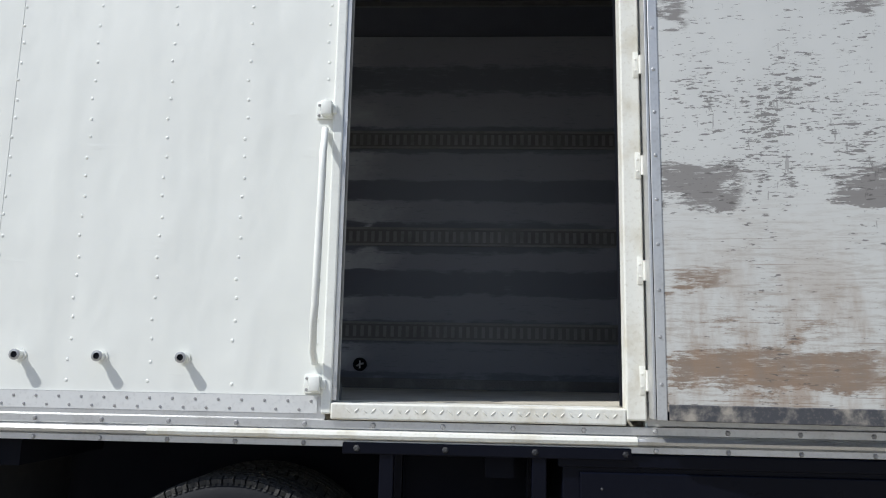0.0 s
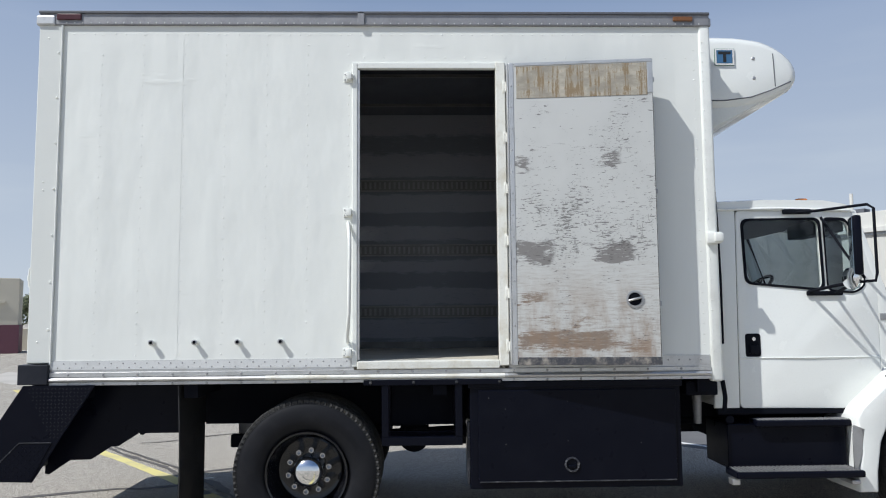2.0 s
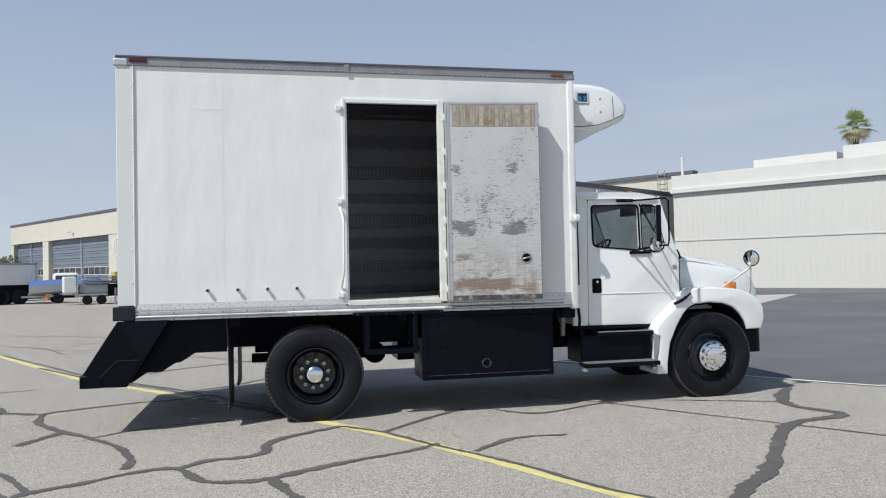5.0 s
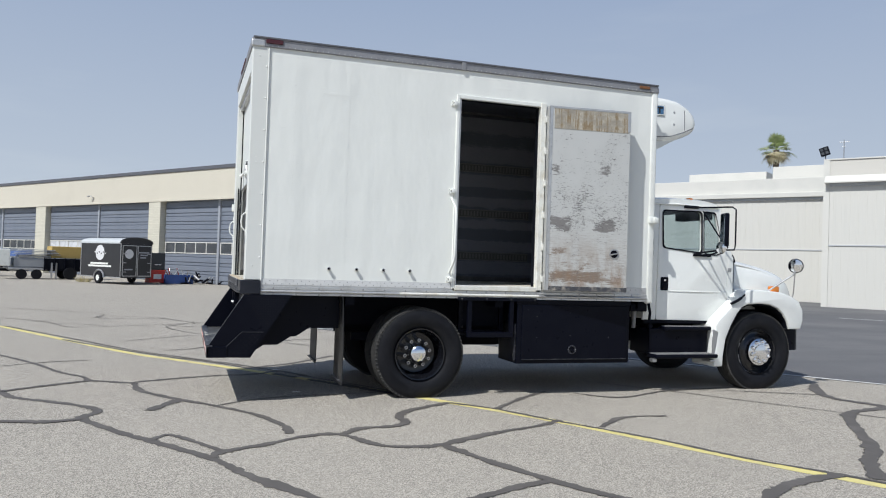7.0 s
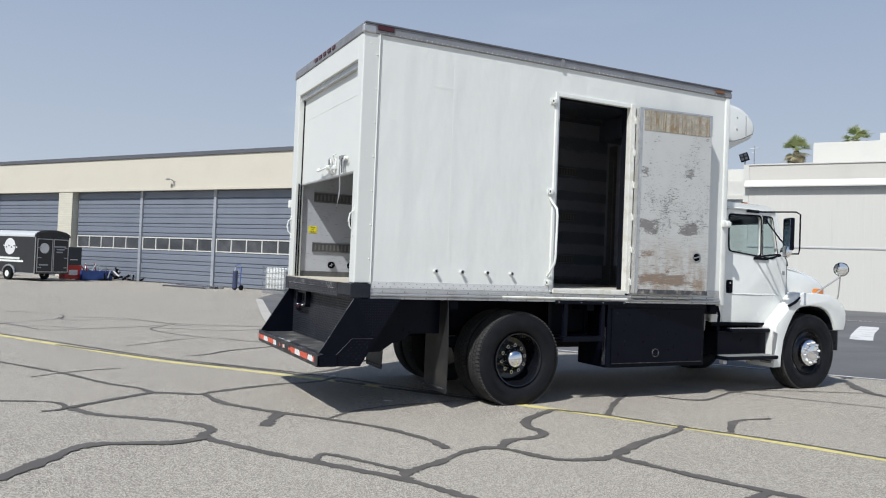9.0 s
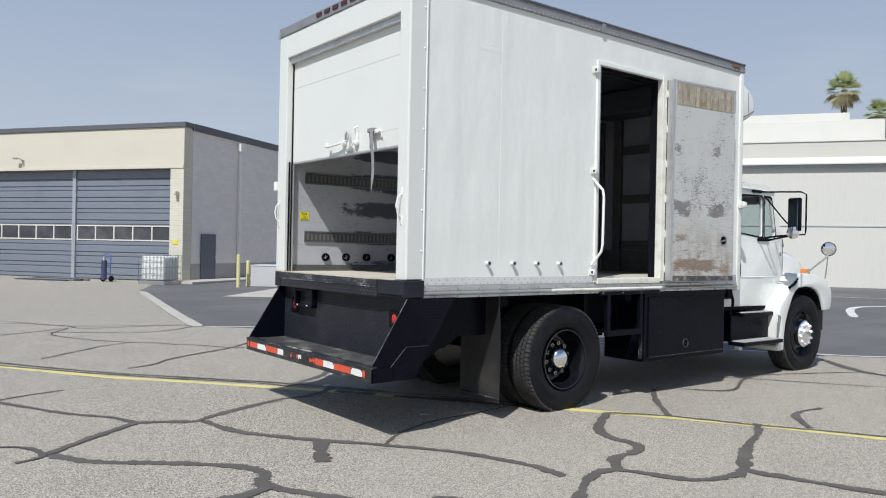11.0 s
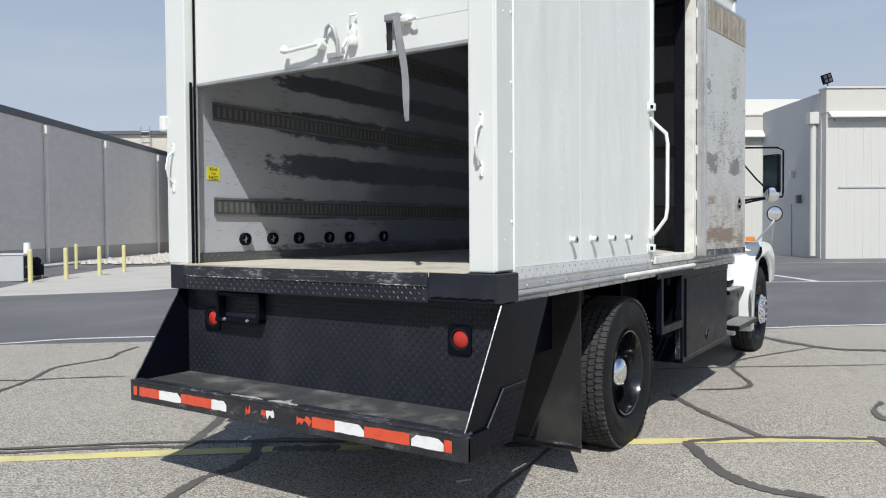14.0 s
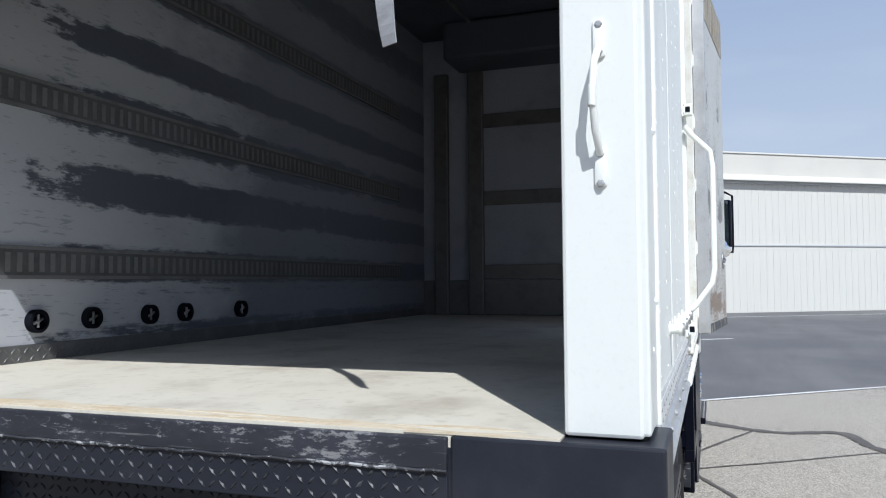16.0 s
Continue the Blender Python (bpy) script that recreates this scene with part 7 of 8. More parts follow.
mir.matrix_basis = Matrix.Translation((7.288, -0.005, 1.675)) @ Vector((0.86, 0.50, 0.08)).to_track_quat("Z", "Y").to_matrix().to_4x4()
mg = part("mirror_face", lathe(bmesh.new(), [(0.0, -0.022), (0.05, -0.017), (0.091, -0.004), (0.0, 0.004)], (0, 0, 0), "z", 30), M["mirror"], hm, "", True)
mg.matrix_basis = mir.matrix_basis.copy()
rb = part("mirror_rim", lathe(bmesh.new(), [(0.090, -0.008), (0.099, -0.008), (0.099, 0.006), (0.090, 0.006)], (0, 0, 0), "z", 30, True), M["black_matt"], hm)
rb.matrix_basis = mir.matrix_basis.copy()
# door mirror on a tubular frame
for s, ym, yf in ((-1, -0.20, CY0), (1, W + 0.20, CY1)):
    bm = tube(bmesh.new(), [(5.70, yf + s * 0.01, 2.40), (5.83, yf + s * 0.08, 2.40), (6.02, ym + s * 0.045, 2.395), (6.03, ym + s * 0.105, 2.36), (6.03, ym + s * 0.105, 1.90), (6.02, ym + s * 0.10, 1.845), (5.95, ym, 1.84)], 0.0105)
    tube(bm, [(6.00, yf + s * 0.005, 1.765), (5.96, ym * 0.5 + yf * 0.5, 1.80), (5.95, ym, 1.84)], 0.012)
    tube(bm, [(5.80, yf + s * 0.005, 1.785), (5.88, ym * 0.5 + yf * 0.5, 1.82), (5.95, ym, 1.84)], 0.012)
    tube(bm, [(5.92, yf + s * 0.01, 2.36), (5.97, ym * 0.6 + yf * 0.4, 2.05), (6.0, ym, 1.87)], 0.010)
    bx(bm, 5.78, 6.06, min(yf, yf + s * 0.02), max(yf, yf + s * 0.02), 1.755, 1.79, 0.006)
    bx(bm, 5.62, 5.84, min(yf - s * 0.0, yf + s * 0.03), max(yf, yf + s * 0.03), 2.385, 2.425, 0.01)
    dm = part("door_mirror", bm, M["black_matt"], truck, "tall black door mirror on a tubular frame", True)
    hd2 = part("mirror_shell", box(-0.035, 0.025, -0.100, 0.095, -0.215, 0.215, 0.018), M["black"], dm, "", True)
    hd2.matrix_basis = pose(5.955, ym, 2.10, 0, 0, 22 * s)
    fc = part("mirror_face", box(-0.039, -0.0355, -0.088, 0.083, -0.20, 0.20), M["tinted_mirror"], dm)
    fc.matrix_basis = hd2.matrix_basis.copy()
    cvx = part("spot_mirror", lathe(bmesh.new(), [(0.0, -0.02), (0.04, -0.015), (0.078, 0.0), (0.07, 0.02), (0.0, 0.035)], (0, 0, 0), "z", 26), M["mirror"], dm, "round convex spot mirror", True)
    cvx.matrix_basis = Matrix.Translation((5.89, ym + s * 0.01, 1.865)) @ Vector((0.95, 0.25 * -s, 0.05)).to_track_quat("Z", "Y").to_matrix().to_4x4()
# steps and battery box
for y0, y1 in ((-0.045, 0.60), (W - 0.60, W + 0.045)):
    near = y0 < 1
    bb = part("battery_box", box(5.10, 6.00, y0 + 0.20, y1, 0.47, 0.80, 0.01), M["black"], truck, "black battery box under the cab")
    bm = bmesh.new()
    for z, ya, yb, xa, xb in ((0.83, 0.10, 0.24, 5.30, 6.07), (0.485, -0.045, 0.18, 5.08, 6.02)):
        y_a, y_b = (ya, yb) if near else (W - yb, W - ya)
        stp = part("cab_step", box(xa, xb, y_a, y_b, z - 0.05, z, 0.012), M["black"], truck, "black punched cab step")
        sb = bmesh.new()
        rows_n = int((y_b - y_a) / 0.03)
        studs(sb, [(xa + 0.03 + 0.032 * i, y_a + 0.02 + 0.03 * j, z) for i in range(int((xb - xa - 0.04) / 0.032)) for j in range(rows_n)], 0.010, (0, 0, 1), 0.006)
        part("grip_stud", sb, M["slot"], stp, kind="stuff")
    br = plate("step_bracket", [(5.985, 0.80), (6.06, 0.77), (6.03, 0.60), (5.99, 0.46), (5.97, 0.46), (5.97, 0.80)], [], y0 + 0.06 if near else y1 - 0.068, y0 + 0.068 if near else y1 - 0.06, M["steel"], truck)
    bm.free()
part("step_hanger", box(5.95, 6.10, 0.02, 0.20, 0.375, 0.405, 0.006), M["steel"], truck)
part("step_foot", box(5.06, 5.12, 0.0, 0.08, 0.385, 0.43, 0.008), M["steel"], truck)
part("rear_lamp_bracket", cyl(bmesh.new(), (5.13, 0.19, 0.83), (5.13, 0.17, 0.83), 0.030, None, 16), M["black_matt"], truck)

# ---- things round the lot ----
def bollard(x, y, h=1.05):
    b = thing("bollard", "pale yellow steel bollard beside the grey wall", "bollard", pose(x, y, 0), "bollards by the wall")
    part("post", cyl(bmesh.new(), (0, 0, 0), (0, 0, h), 0.068, None, 16), M["bollard"], b, "", True)
    part("cap", lathe(bmesh.new(), [(0.068, h), (0.056, h + 0.03), (0.0, h + 0.045)], (0, 0, 0), "z", 16), M["bollard"], b, "", True)


M["bollard"] = surface("faded_yellow_paint", (0.66, 0.60, 0.28), (0.48, 0.43, 0.22), 0.6, 0, 3, 40, 0.5, 0.1)
for x, y in ((7.7, 21.7), (8.25, 22.1), (8.85, 20.5), (10.35, 21.2), (14.2, 27.0), (12.0, 22.0), (13.6, 23.0)):
    bollard(x, y, 1.18 if x < 8 else 0.95)

gen = thing("utility_cabinet", "grey metal equipment cabinet lying beside the bollards", "cabinet", pose(8.2, 21.75, 0, 0, 0, -38))
part("cabinet_shell", box(0.0, 1.0, 0.0, 1.45, 0.02, 0.80, 0.015), plain("light_grey_enamel", (0.50, 0.50, 0.50), 0.5), gen)
part("open_side", box(1.001, 1.01, 0.06, 1.38, 0.10, 0.76), M["black_matt"], gen)
part("shelf", box(1.005, 1.03, 0.1, 1.3, 0.42, 0.45), plain("green_shelf", (0.10, 0.16, 0.09), 0.6), gen)
part("lid", box(-0.02, 1.02, -0.02, 1.47, 0.80, 0.83, 0.008), plain("pale_grey_lid", (0.58, 0.58, 0.57), 0.5), gen)
pump = thing("pump_unit", "small dark pump with a white tank on legs", "pump", pose(10.0, 22.6, 0))
part("frame", box(-0.3, 0.3, -0.25, 0.25, 0.1, 0.45, 0.02), M["black_matt"], pump)
part("tank", cyl(bmesh.new(), (-0.1, 0, 0.45), (-0.1, 0, 1.15), 0.13, 0.10, 14), M["white_trim"], pump, "", True)
part("motor", cyl(bmesh.new(), (0.1, -0.2, 0.55), (0.1, 0.25, 0.55), 0.14, None, 14), M["black"], pump, "", True)
for x in (-0.25, 0.25):
    part("leg", box(x - 0.03, x + 0.03, -0.2, 0.2, 0, 0.1), M["steel"], pump)

rnd = random.Random(21)
verts, faces = [], []
for k in range(700):
    u, v = rnd.uniform(-16.0, -12.5), rnd.uniform(30, 44)
    c = LOT @ Vector((u, v, 0.05))
    r = rnd.uniform(0.08, 0.26)
    base = len(verts)
    for dx, dy, dz in ((1, 0, 0), (0, 1, 0), (-1, 0, 0), (0, -1, 0), (0, 0, 1), (0, 0, -0.5)):
        verts.append((c.x + dx * r * rnd.uniform(.6, 1.1), c.y + dy * r * rnd.uniform(.6, 1.1), c.z + dz * r * rnd.uniform(.5, 1.0)))
    for f in ((0, 1, 4), (1, 2, 4), (2, 3, 4), (3, 0, 4), (1, 0, 5), (2, 1, 5), (3, 2, 5), (0, 3, 5)):
        faces.append(tuple(base + i for i in f))
gm = bpy.data.meshes.new("rocks")
gm.from_pydata(verts, [], faces)
gm.materials.append(surface("pale_rock", (0.52, 0.48, 0.42), (0.36, 0.33, 0.28), 0.9, 0, 2, 20, 0.6, 0.3))
tagged(new("rocks", gm), "bed of pale landscaping rocks along the wall", "rocks", kind="stuff")

ibc = thing("water_tank", "white plastic tank in a wire cage on a pallet", "tank", LOT @ pose(-17.35, 18.55, 0))
part("bladder", box(-0.53, 0.53, -0.45, 0.45, 0.16, 1.08, 0.08, 3), surface("milky_plastic", (0.70, 0.71, 0.68), (0.58, 0.60, 0.57), 0.35, 0, 3, 30, 0.4, 0.05), ibc, "", True)
part("pallet", box(-0.6, 0.6, -0.5, 0.5, 0.0, 0.14, 0.01), M["steel"], ibc)
bm = bmesh.new()
for k in range(8):
    x = -0.58 + k * 1.16 / 7
    for y in (-0.5, 0.5):
        cyl(bm, (x, y, 0.14), (x, y, 1.12), 0.011, None, 6)
for k in range(7):
    y = -0.5 + k / 6
    for x in (-0.58, 0.58):
        cyl(bm, (x, y, 0.14), (x, y, 1.12), 0.011, None, 6)
for z in (0.2, 0.42, 0.66, 0.9, 1.12):
    tube(bm, [(-0.58, -0.5, z), (0.58, -0.5, z), (0.58, 0.5, z), (-0.58, 0.5, z), (-0.58, -0.5, z)], 0.011, 6)
part("cage", bm, M["steel"], ibc, "galvanised wire cage")

cart = thing("hand_truck", "blue hand truck with a gas bottle by the door", "hand truck", LOT @ pose(-20.05, 18.7, 0))
bm = tube(bmesh.new(), [(-0.18, 0, 0.1), (-0.18, 0.05, 1.05), (0.0, 0.06, 1.15), (0.18, 0.05, 1.05), (0.18, 0, 0.1)], 0.02)
for z in (0.35, 0.65, 0.95):
    cyl(bm, (-0.18, 0.02, z), (0.18, 0.02, z), 0.015, None, 8)
part("rails", bm, plain("blue_paint", (0.06, 0.12, 0.36), 0.5), cart)
part("gas_bottle", cyl(bmesh.new(), (0, -0.12, 0.08), (0, -0.12, 0.85), 0.11, None, 14), plain("navy_bottle", (0.05, 0.06, 0.12), 0.4), cart, "", True)
part("bottle_neck", cyl(bmesh.new(), (0, -0.12, 0.85), (0, -0.12, 1.02), 0.07, 0.03, 12), M["steel"], cart, "", True)
for x in (-0.2, 0.2):
    part("wheel", cyl(bmesh.new(), (x - 0.03, 0.06, 0.12), (x + 0.03, 0.06, 0.12), 0.12, None, 16), M["rubber"], cart, "", True)

ramp = thing("ramp_pile", "loose steel ramps and boards lying before the doors", "ramps", LOT @ pose(-22.6, 18.5, 0))
for k in range(4):
    p = part("ramp", box(-1.4 + 0.2 * k, 1.2 + 0.15 * k, -0.5 + 0.22 * k, -0.34 + 0.22 * k, 0.0, 0.05 + 0.02 * k, 0.01), M["steel"] if k % 2 else plain("dark_board", (0.06, 0.06, 0.08), 0.7), ramp)

trailer = thing("enclosed_trailer", "black enclosed cargo trailer with a white roof and round white emblem", "trailer", pose(-3.6, 31.85, 0, 0, 0, 37) @ Matrix.Scale(0.9, 4))
M["trailer_roof"] = surface("chalky_grey_roof", (0.52, 0.54, 0.54), (0.40, 0.41, 0.41), 0.6, 0, 1.0, 40, 0.5, 0.1)
M["emblem"] = surface("white_vinyl", (0.72, 0.72, 0.72), (0.5, 0.5, 0.5), 0.4, 0, 3.0, 40, 0.4, 0.0)
M["trailer_black"] = surface("black_trailer_sheet", (0.03, 0.03, 0.032), (0.05, 0.05, 0.05), 0.4, 0, 1.0, 40, 0.3, 0.05)
part("body", box(0, 1.9, 0, 3.9, 0.38, 2.24, 0.02), M["trailer_black"], trailer)
ARCH_TOP = [(-0.02, 2.241)] + [(0.95 - 0.97 * math.cos(a), 2.30 + 0.26 * math.sin(a)) for a in np.linspace(0, math.pi, 13)] + [(1.92, 2.241)]
part("roof", extrude_poly(bmesh.new(), ARCH_TOP, 0.06, 3.92), M["trailer_roof"], trailer, "pale grey bowed trailer roof", True)
part("roof_hoop", tube(bmesh.new(), [(x, 0.03, z + 0.01) for x, z in ARCH_TOP], 0.045, 8), M["trailer_black"], trailer, "black rear hoop of the roof", True)
part("roof_end", extrude_poly(bmesh.new(), ARCH_TOP, 0.02, 0.055), M["trailer_black"], trailer)
for z in (0.36, 2.22):
    part("edge_trim", box(-0.012, 0.0, 0.0, 3.9, z, z + 0.05), M["alu"], trailer)
for y in (0.0, 3.85):
    part("edge_trim", box(-0.014, -0.001, y, y + 0.05, 0.41, 2.22), M["alu"], trailer)
for x0, x1 in ((0.06, 0.93), (0.97, 1.84)):
    d = part("rear_door", box(x0, x1, -0.03, -0.002, 0.46, 2.16, 0.01), M["trailer_black"], trailer, "black barn door with a pale frame")
    bm = bmesh.new()
    for a, b, c, e in ((x0, x0 + 0.04, 0.46, 2.16), (x1 - 0.04, x1, 0.46, 2.16), (x0, x1, 0.46, 0.50), (x0, x1, 2.12, 2.16)):
        bx(bm, a, b, -0.04, -0.03, c, e)
    part("door_trim", bm, M["alu"], d)
    bm = bmesh.new()
    for z in (0.7, 1.2, 1.7):
        bx(bm, x0 + (0.0 if x0 < 0.5 else 0.62), x0 + (0.24 if x0 < 0.5 else 0.86), -0.06, -0.04, z - 0.02, z + 0.02)
    part("hinge_strap", bm, M["steel"], d)
part("emblem", cyl(bmesh.new(), (0.46, -0.042, 1.68), (0.46, -0.046, 1.68), 0.26, None, 24), M["emblem"], trailer)
part("emblem", cyl(bmesh.new(), (-0.004, 2.0, 1.72), (-0.010, 2.0, 1.72), 0.42, None, 28), M["emblem"], trailer, "round white emblem")
for k in range(6):
    part("emblem_square", box(-0.0125, -0.0105, 1.42 + k * 0.2, 1.52 + k * 0.2, 1.64 + 0.07 * (k % 2), 1.71 + 0.07 * (k % 2)), M["emblem" if k in (0, 5) else "trailer_black"], trailer)
for x0, x1, z in ((1.05, 1.70, 1.74), (1.15, 1.60, 1.60), (1.15, 1.50, 1.46), (0.20, 0.70, 0.80)):
    part("lettering_bar", box(x0, x1, -0.036, -0.031, z, z + 0.07), M["post"], trailer)
bm = bmesh.new()
for z, y0, y1 in ((1.12, 1.2, 2.9), (0.98, 0.9, 3.1)):
    bx(bm, -0.012, -0.004, y0, y1, z - 0.05, z + 0.05)
part("lettering_bar", bm, M["white_trim"], trailer)
w1 = part("wheel", lathe(bmesh.new(), [(0.17, -0.09), (0.30, -0.09), (0.33, -0.05), (0.33, 0.05), (0.30, 0.09), (0.17, 0.09)], (0, 0, 0), "x", 24, True), M["rubber"], trailer, "", True)
w1.location = (-0.06, 1.95, 0.33)
part("rim", cyl(bmesh.new(), (-0.075, 0, 0), (0.05, 0, 0), 0.175, None, 18), M["white_trim"], w1)
part("mudguard", tube(bmesh.new(), [(-0.06, 1.95 + 0.47 * math.cos(a), 0.36 + 0.40 * math.sin(a)) for a in np.linspace(0, math.pi, 9)], 0.05), M["steel"], trailer)
w2 = again(w1, pose(1.96, 1.95, 0.33))

util = thing("utility_trailer", "open black utility trailer carrying a yellow crate", "trailer", pose(-6.9, 38.6, 0, 0, 0, 20))
part("bed", box(-1.3, 1.3, -0.8, 0.8, 0.45, 0.55, 0.02), M["black_matt"], util)
part("crate", box(-0.9, 1.2, -0.6, 0.6, 1.15, 1.80, 0.03), plain("ochre_crate", (0.42, 0.30, 0.09), 0.7), util, "ochre crate")
part("side_panel", box(-1.3, 1.3, -0.82, -0.78, 0.55, 1.12, 0.01), M["black_matt"], util)
part("side_panel", box(-1.3, 1.3, 0.78, 0.82, 0.55, 1.12, 0.01), M["black_matt"], util)
for k in range(6):
    part("stake", box(-1.3 + k * 0.51, -1.25 + k * 0.51, -0.86, -0.82, 0.45, 1.18), M["black"], util)
for y in (-0.9, 0.9):
    part("wheel", cyl(bmesh.new(), (0, y - 0.1, 0.33), (0, y + 0.1, 0.33), 0.33, None, 20), M["rubber"], util, "", True)

eq = thing("equipment_trailer", "grey equipment trailer with folded metal frames", "trailer", pose(-8.6, 38.0, 0, 0, 0, 20) @ Matrix.Scale(0.9, 4))
part("deck", box(-1.3, 1.3, -0.9, 0.9, 0.55, 0.68, 0.02), M["steel"], eq)
part("load", box(-1.0, 0.9, -0.7, 0.7, 0.7, 1.25, 0.06), plain("dull_grey_load", (0.30, 0.31, 0.32), 0.6), eq)
part("load_top", box(-0.7, 1.2, -0.5, 0.6, 1.28, 1.42, 0.03), M["steel"], eq)
for x in (-0.6, 0.2):
    part("wheel", cyl(bmesh.new(), (x, -0.92, 0.29), (x, -0.74, 0.29), 0.29, None, 20), M["rubber"], eq, "", True)
part("winch_box", box(-1.9, -1.2, -0.8, 0.2, 0.75, 1.75, 0.05), M["white_trim"], eq, "white box on the drawbar")
part("drawbar", box(-2.4, -1.2, -0.1, 0.1, 0.45, 0.6, 0.01), M["black_matt"], eq)
for k in range(4):
    part("folded_frame", box(-0.9 + 0.1 * k, 1.5 - 0.1 * k, -0.75, 0.6, 1.45 + 0.09 * k, 1.49 + 0.09 * k, 0.01), M["alu"] if k % 2 else M["steel"], eq)
part("jack_leg", box(0.95, 1.05, -0.95, -0.85, 0.0, 1.0, 0.01), M["steel"], eq)
part("jack_leg", box(1.2, 1.3, -0.95, -0.85, 0.0, 1.0, 0.01), M["steel"], eq)

boat = thing("covered_boat", "boat under a blue and white cover on a trailer", "boat", pose(-11.1, 41.5, 0, 0, 0, 20) @ Matrix.Scale(0.9, 4))
hull = []
for k in range(9):
    t = k / 8
    wd = 0.95 * (1 - t ** 3)
    hull.append([(-2.2 + 4.4 * t, -wd, 1.15 + 0.2 * t), (-2.2 + 4.4 * t, -wd * 0.8, 0.75), (-2.2 + 4.4 * t, 0, 0.55 + 0.2 * t), (-2.2 + 4.4 * t, wd * 0.8, 0.75), (-2.2 + 4.4 * t, wd, 1.15 + 0.2 * t)])
bm = quads(hull)
bmesh.ops.solidify(bm, geom=bm.faces[:], thickness=0.03)
part("hull", bm, plain("white_hull", (0.62, 0.64, 0.66), 0.3), boat, "", True)
cover = [[(p[0], p[1] * 1.02, p[2] + (0.35 * (1 - abs(j - 2) / 2) if j else 0.0)) for j, p in enumerate([(r[0][0], r[0][1] * (1 - i / 2), r[0][2]) for i in range(5)])] for r in hull]
part("cover", quads(cover), plain("blue_cover", (0.10, 0.16, 0.34), 0.8), boat, "blue boat cover", True)
part("trailer_beam", box(-2.6, 2.9, -0.07, 0.07, 0.40, 0.52, 0.01), M["steel"], boat)
part("trailer_beam", box(-2.3, 2.2, -0.8, -0.7, 0.45, 0.55, 0.01), M["steel"], boat)
part("wheel", cyl(bmesh.new(), (-0.5, -1.1, 0.32), (-0.5, -0.92, 0.32), 0.32, None, 20), M["rubber"], boat, "", True)
part("wheel", cyl(bmesh.new(), (-0.5, 0.92, 0.32), (-0.5, 1.1, 0.32), 0.32, None, 20), M["rubber"], boat, "", True)
pick = thing("pickup_truck", "white pickup truck parked behind the trailers", "car", pose(-14.4, 53.5, 0, 0, 0, 18))
part("body", box(-2.4, 2.4, -0.95, 0.95, 0.55, 1.15, 0.12, 3), M["white_gloss"], pick, "", True)
part("cabin", box(-0.6, 1.1, -0.85, 0.85, 1.15, 1.85, 0.2, 3), M["white_gloss"], pick, "", True)
part("windows", box(-0.5, 1.0, -0.87, 0.87, 1.3, 1.7, 0.1, 2), M["pane"], pick, "", True)
for x in (-1.5, 1.5):
    for y in (-0.95, 0.95):
        part("wheel", cyl(bmesh.new(), (x, y - 0.1, 0.38), (x, y + 0.1, 0.38), 0.38, None, 20), M["rubber"], pick, "", True)
cone = thing("traffic_cone", "orange traffic cone standing on the lot", "cone", pose(-13.6, 47.0, 0))
part("cone_body", cyl(bmesh.new(), (0, 0, 0.03), (0, 0, 0.7), 0.16, 0.03, 16), plain("orange_plastic", (0.75, 0.16, 0.03), 0.5), cone, "", True)
part("cone_base", box(-0.2, 0.2, -0.2, 0.2, 0, 0.03, 0.01), plain("orange_base", (0.65, 0.14, 0.03), 0.6), cone)

chest = thing("tool_chest", "tall black and red tool chest by the trailer", "tool chest", pose(-2.12, 34.75, 0, 0, 0, 25))
part("lower_chest", box(-0.42, 0.42, -0.28, 0.28, 0.05, 0.72, 0.02), plain("red_enamel", (0.50, 0.03, 0.02), 0.35), chest, "red lower chest")
part("upper_chest", box(-0.40, 0.40, -0.27, 0.27, 0.73, 1.62, 0.02), plain("charcoal_enamel", (0.03, 0.035, 0.04), 0.4), chest, "charcoal upper chest")
part("lettering_bar", box(-0.15, 0.2, -0.274, -0.271, 0.98, 1.02), M["tape_white"], chest)
part("decal", box(-0.2, 0.22, -0.284, -0.281, 0.25, 0.50), M["tape_white"], chest)
bins = thing("blue_bin", "low blue bin full of scrap parts", "bin", pose(-1.05, 35.1, 0, 0, 0, 20))
bm = bmesh.new()
for a in ((-0.75, 0.75, -0.45, -0.42), (-0.75, 0.75, 0.42, 0.45), (-0.75, -0.72, -0.45, 0.45), (0.72, 0.75, -0.45, 0.45)):
    bx(bm, a[0], a[1], a[2], a[3], 0, 0.48)
bx(bm, -0.75, 0.75, -0.45, 0.45, 0, 0.05)
part("bin_shell", bm, plain("blue_plastic", (0.03, 0.07, 0.24), 0.5), bins)
rnd = random.Random(5)
for k in range(9):
    a = rnd.uniform(0, 6.28)
    x, y = rnd.uniform(-0.5, 0.5), rnd.uniform(-0.3, 0.3)
    part("scrap_rod", cyl(bmesh.new(), (x, y, 0.2), (x + 0.35 * math.cos(a), y + 0.3 * math.sin(a), 0.45 + rnd.uniform(0.1, 0.4)), 0.025, None, 8), M["steel"] if k % 3 else M["red_lens"], bins)
heap = thing("parts_heap", "heap of dark machine parts on the ground", "scrap heap", pose(0.0, 34.9, 0))
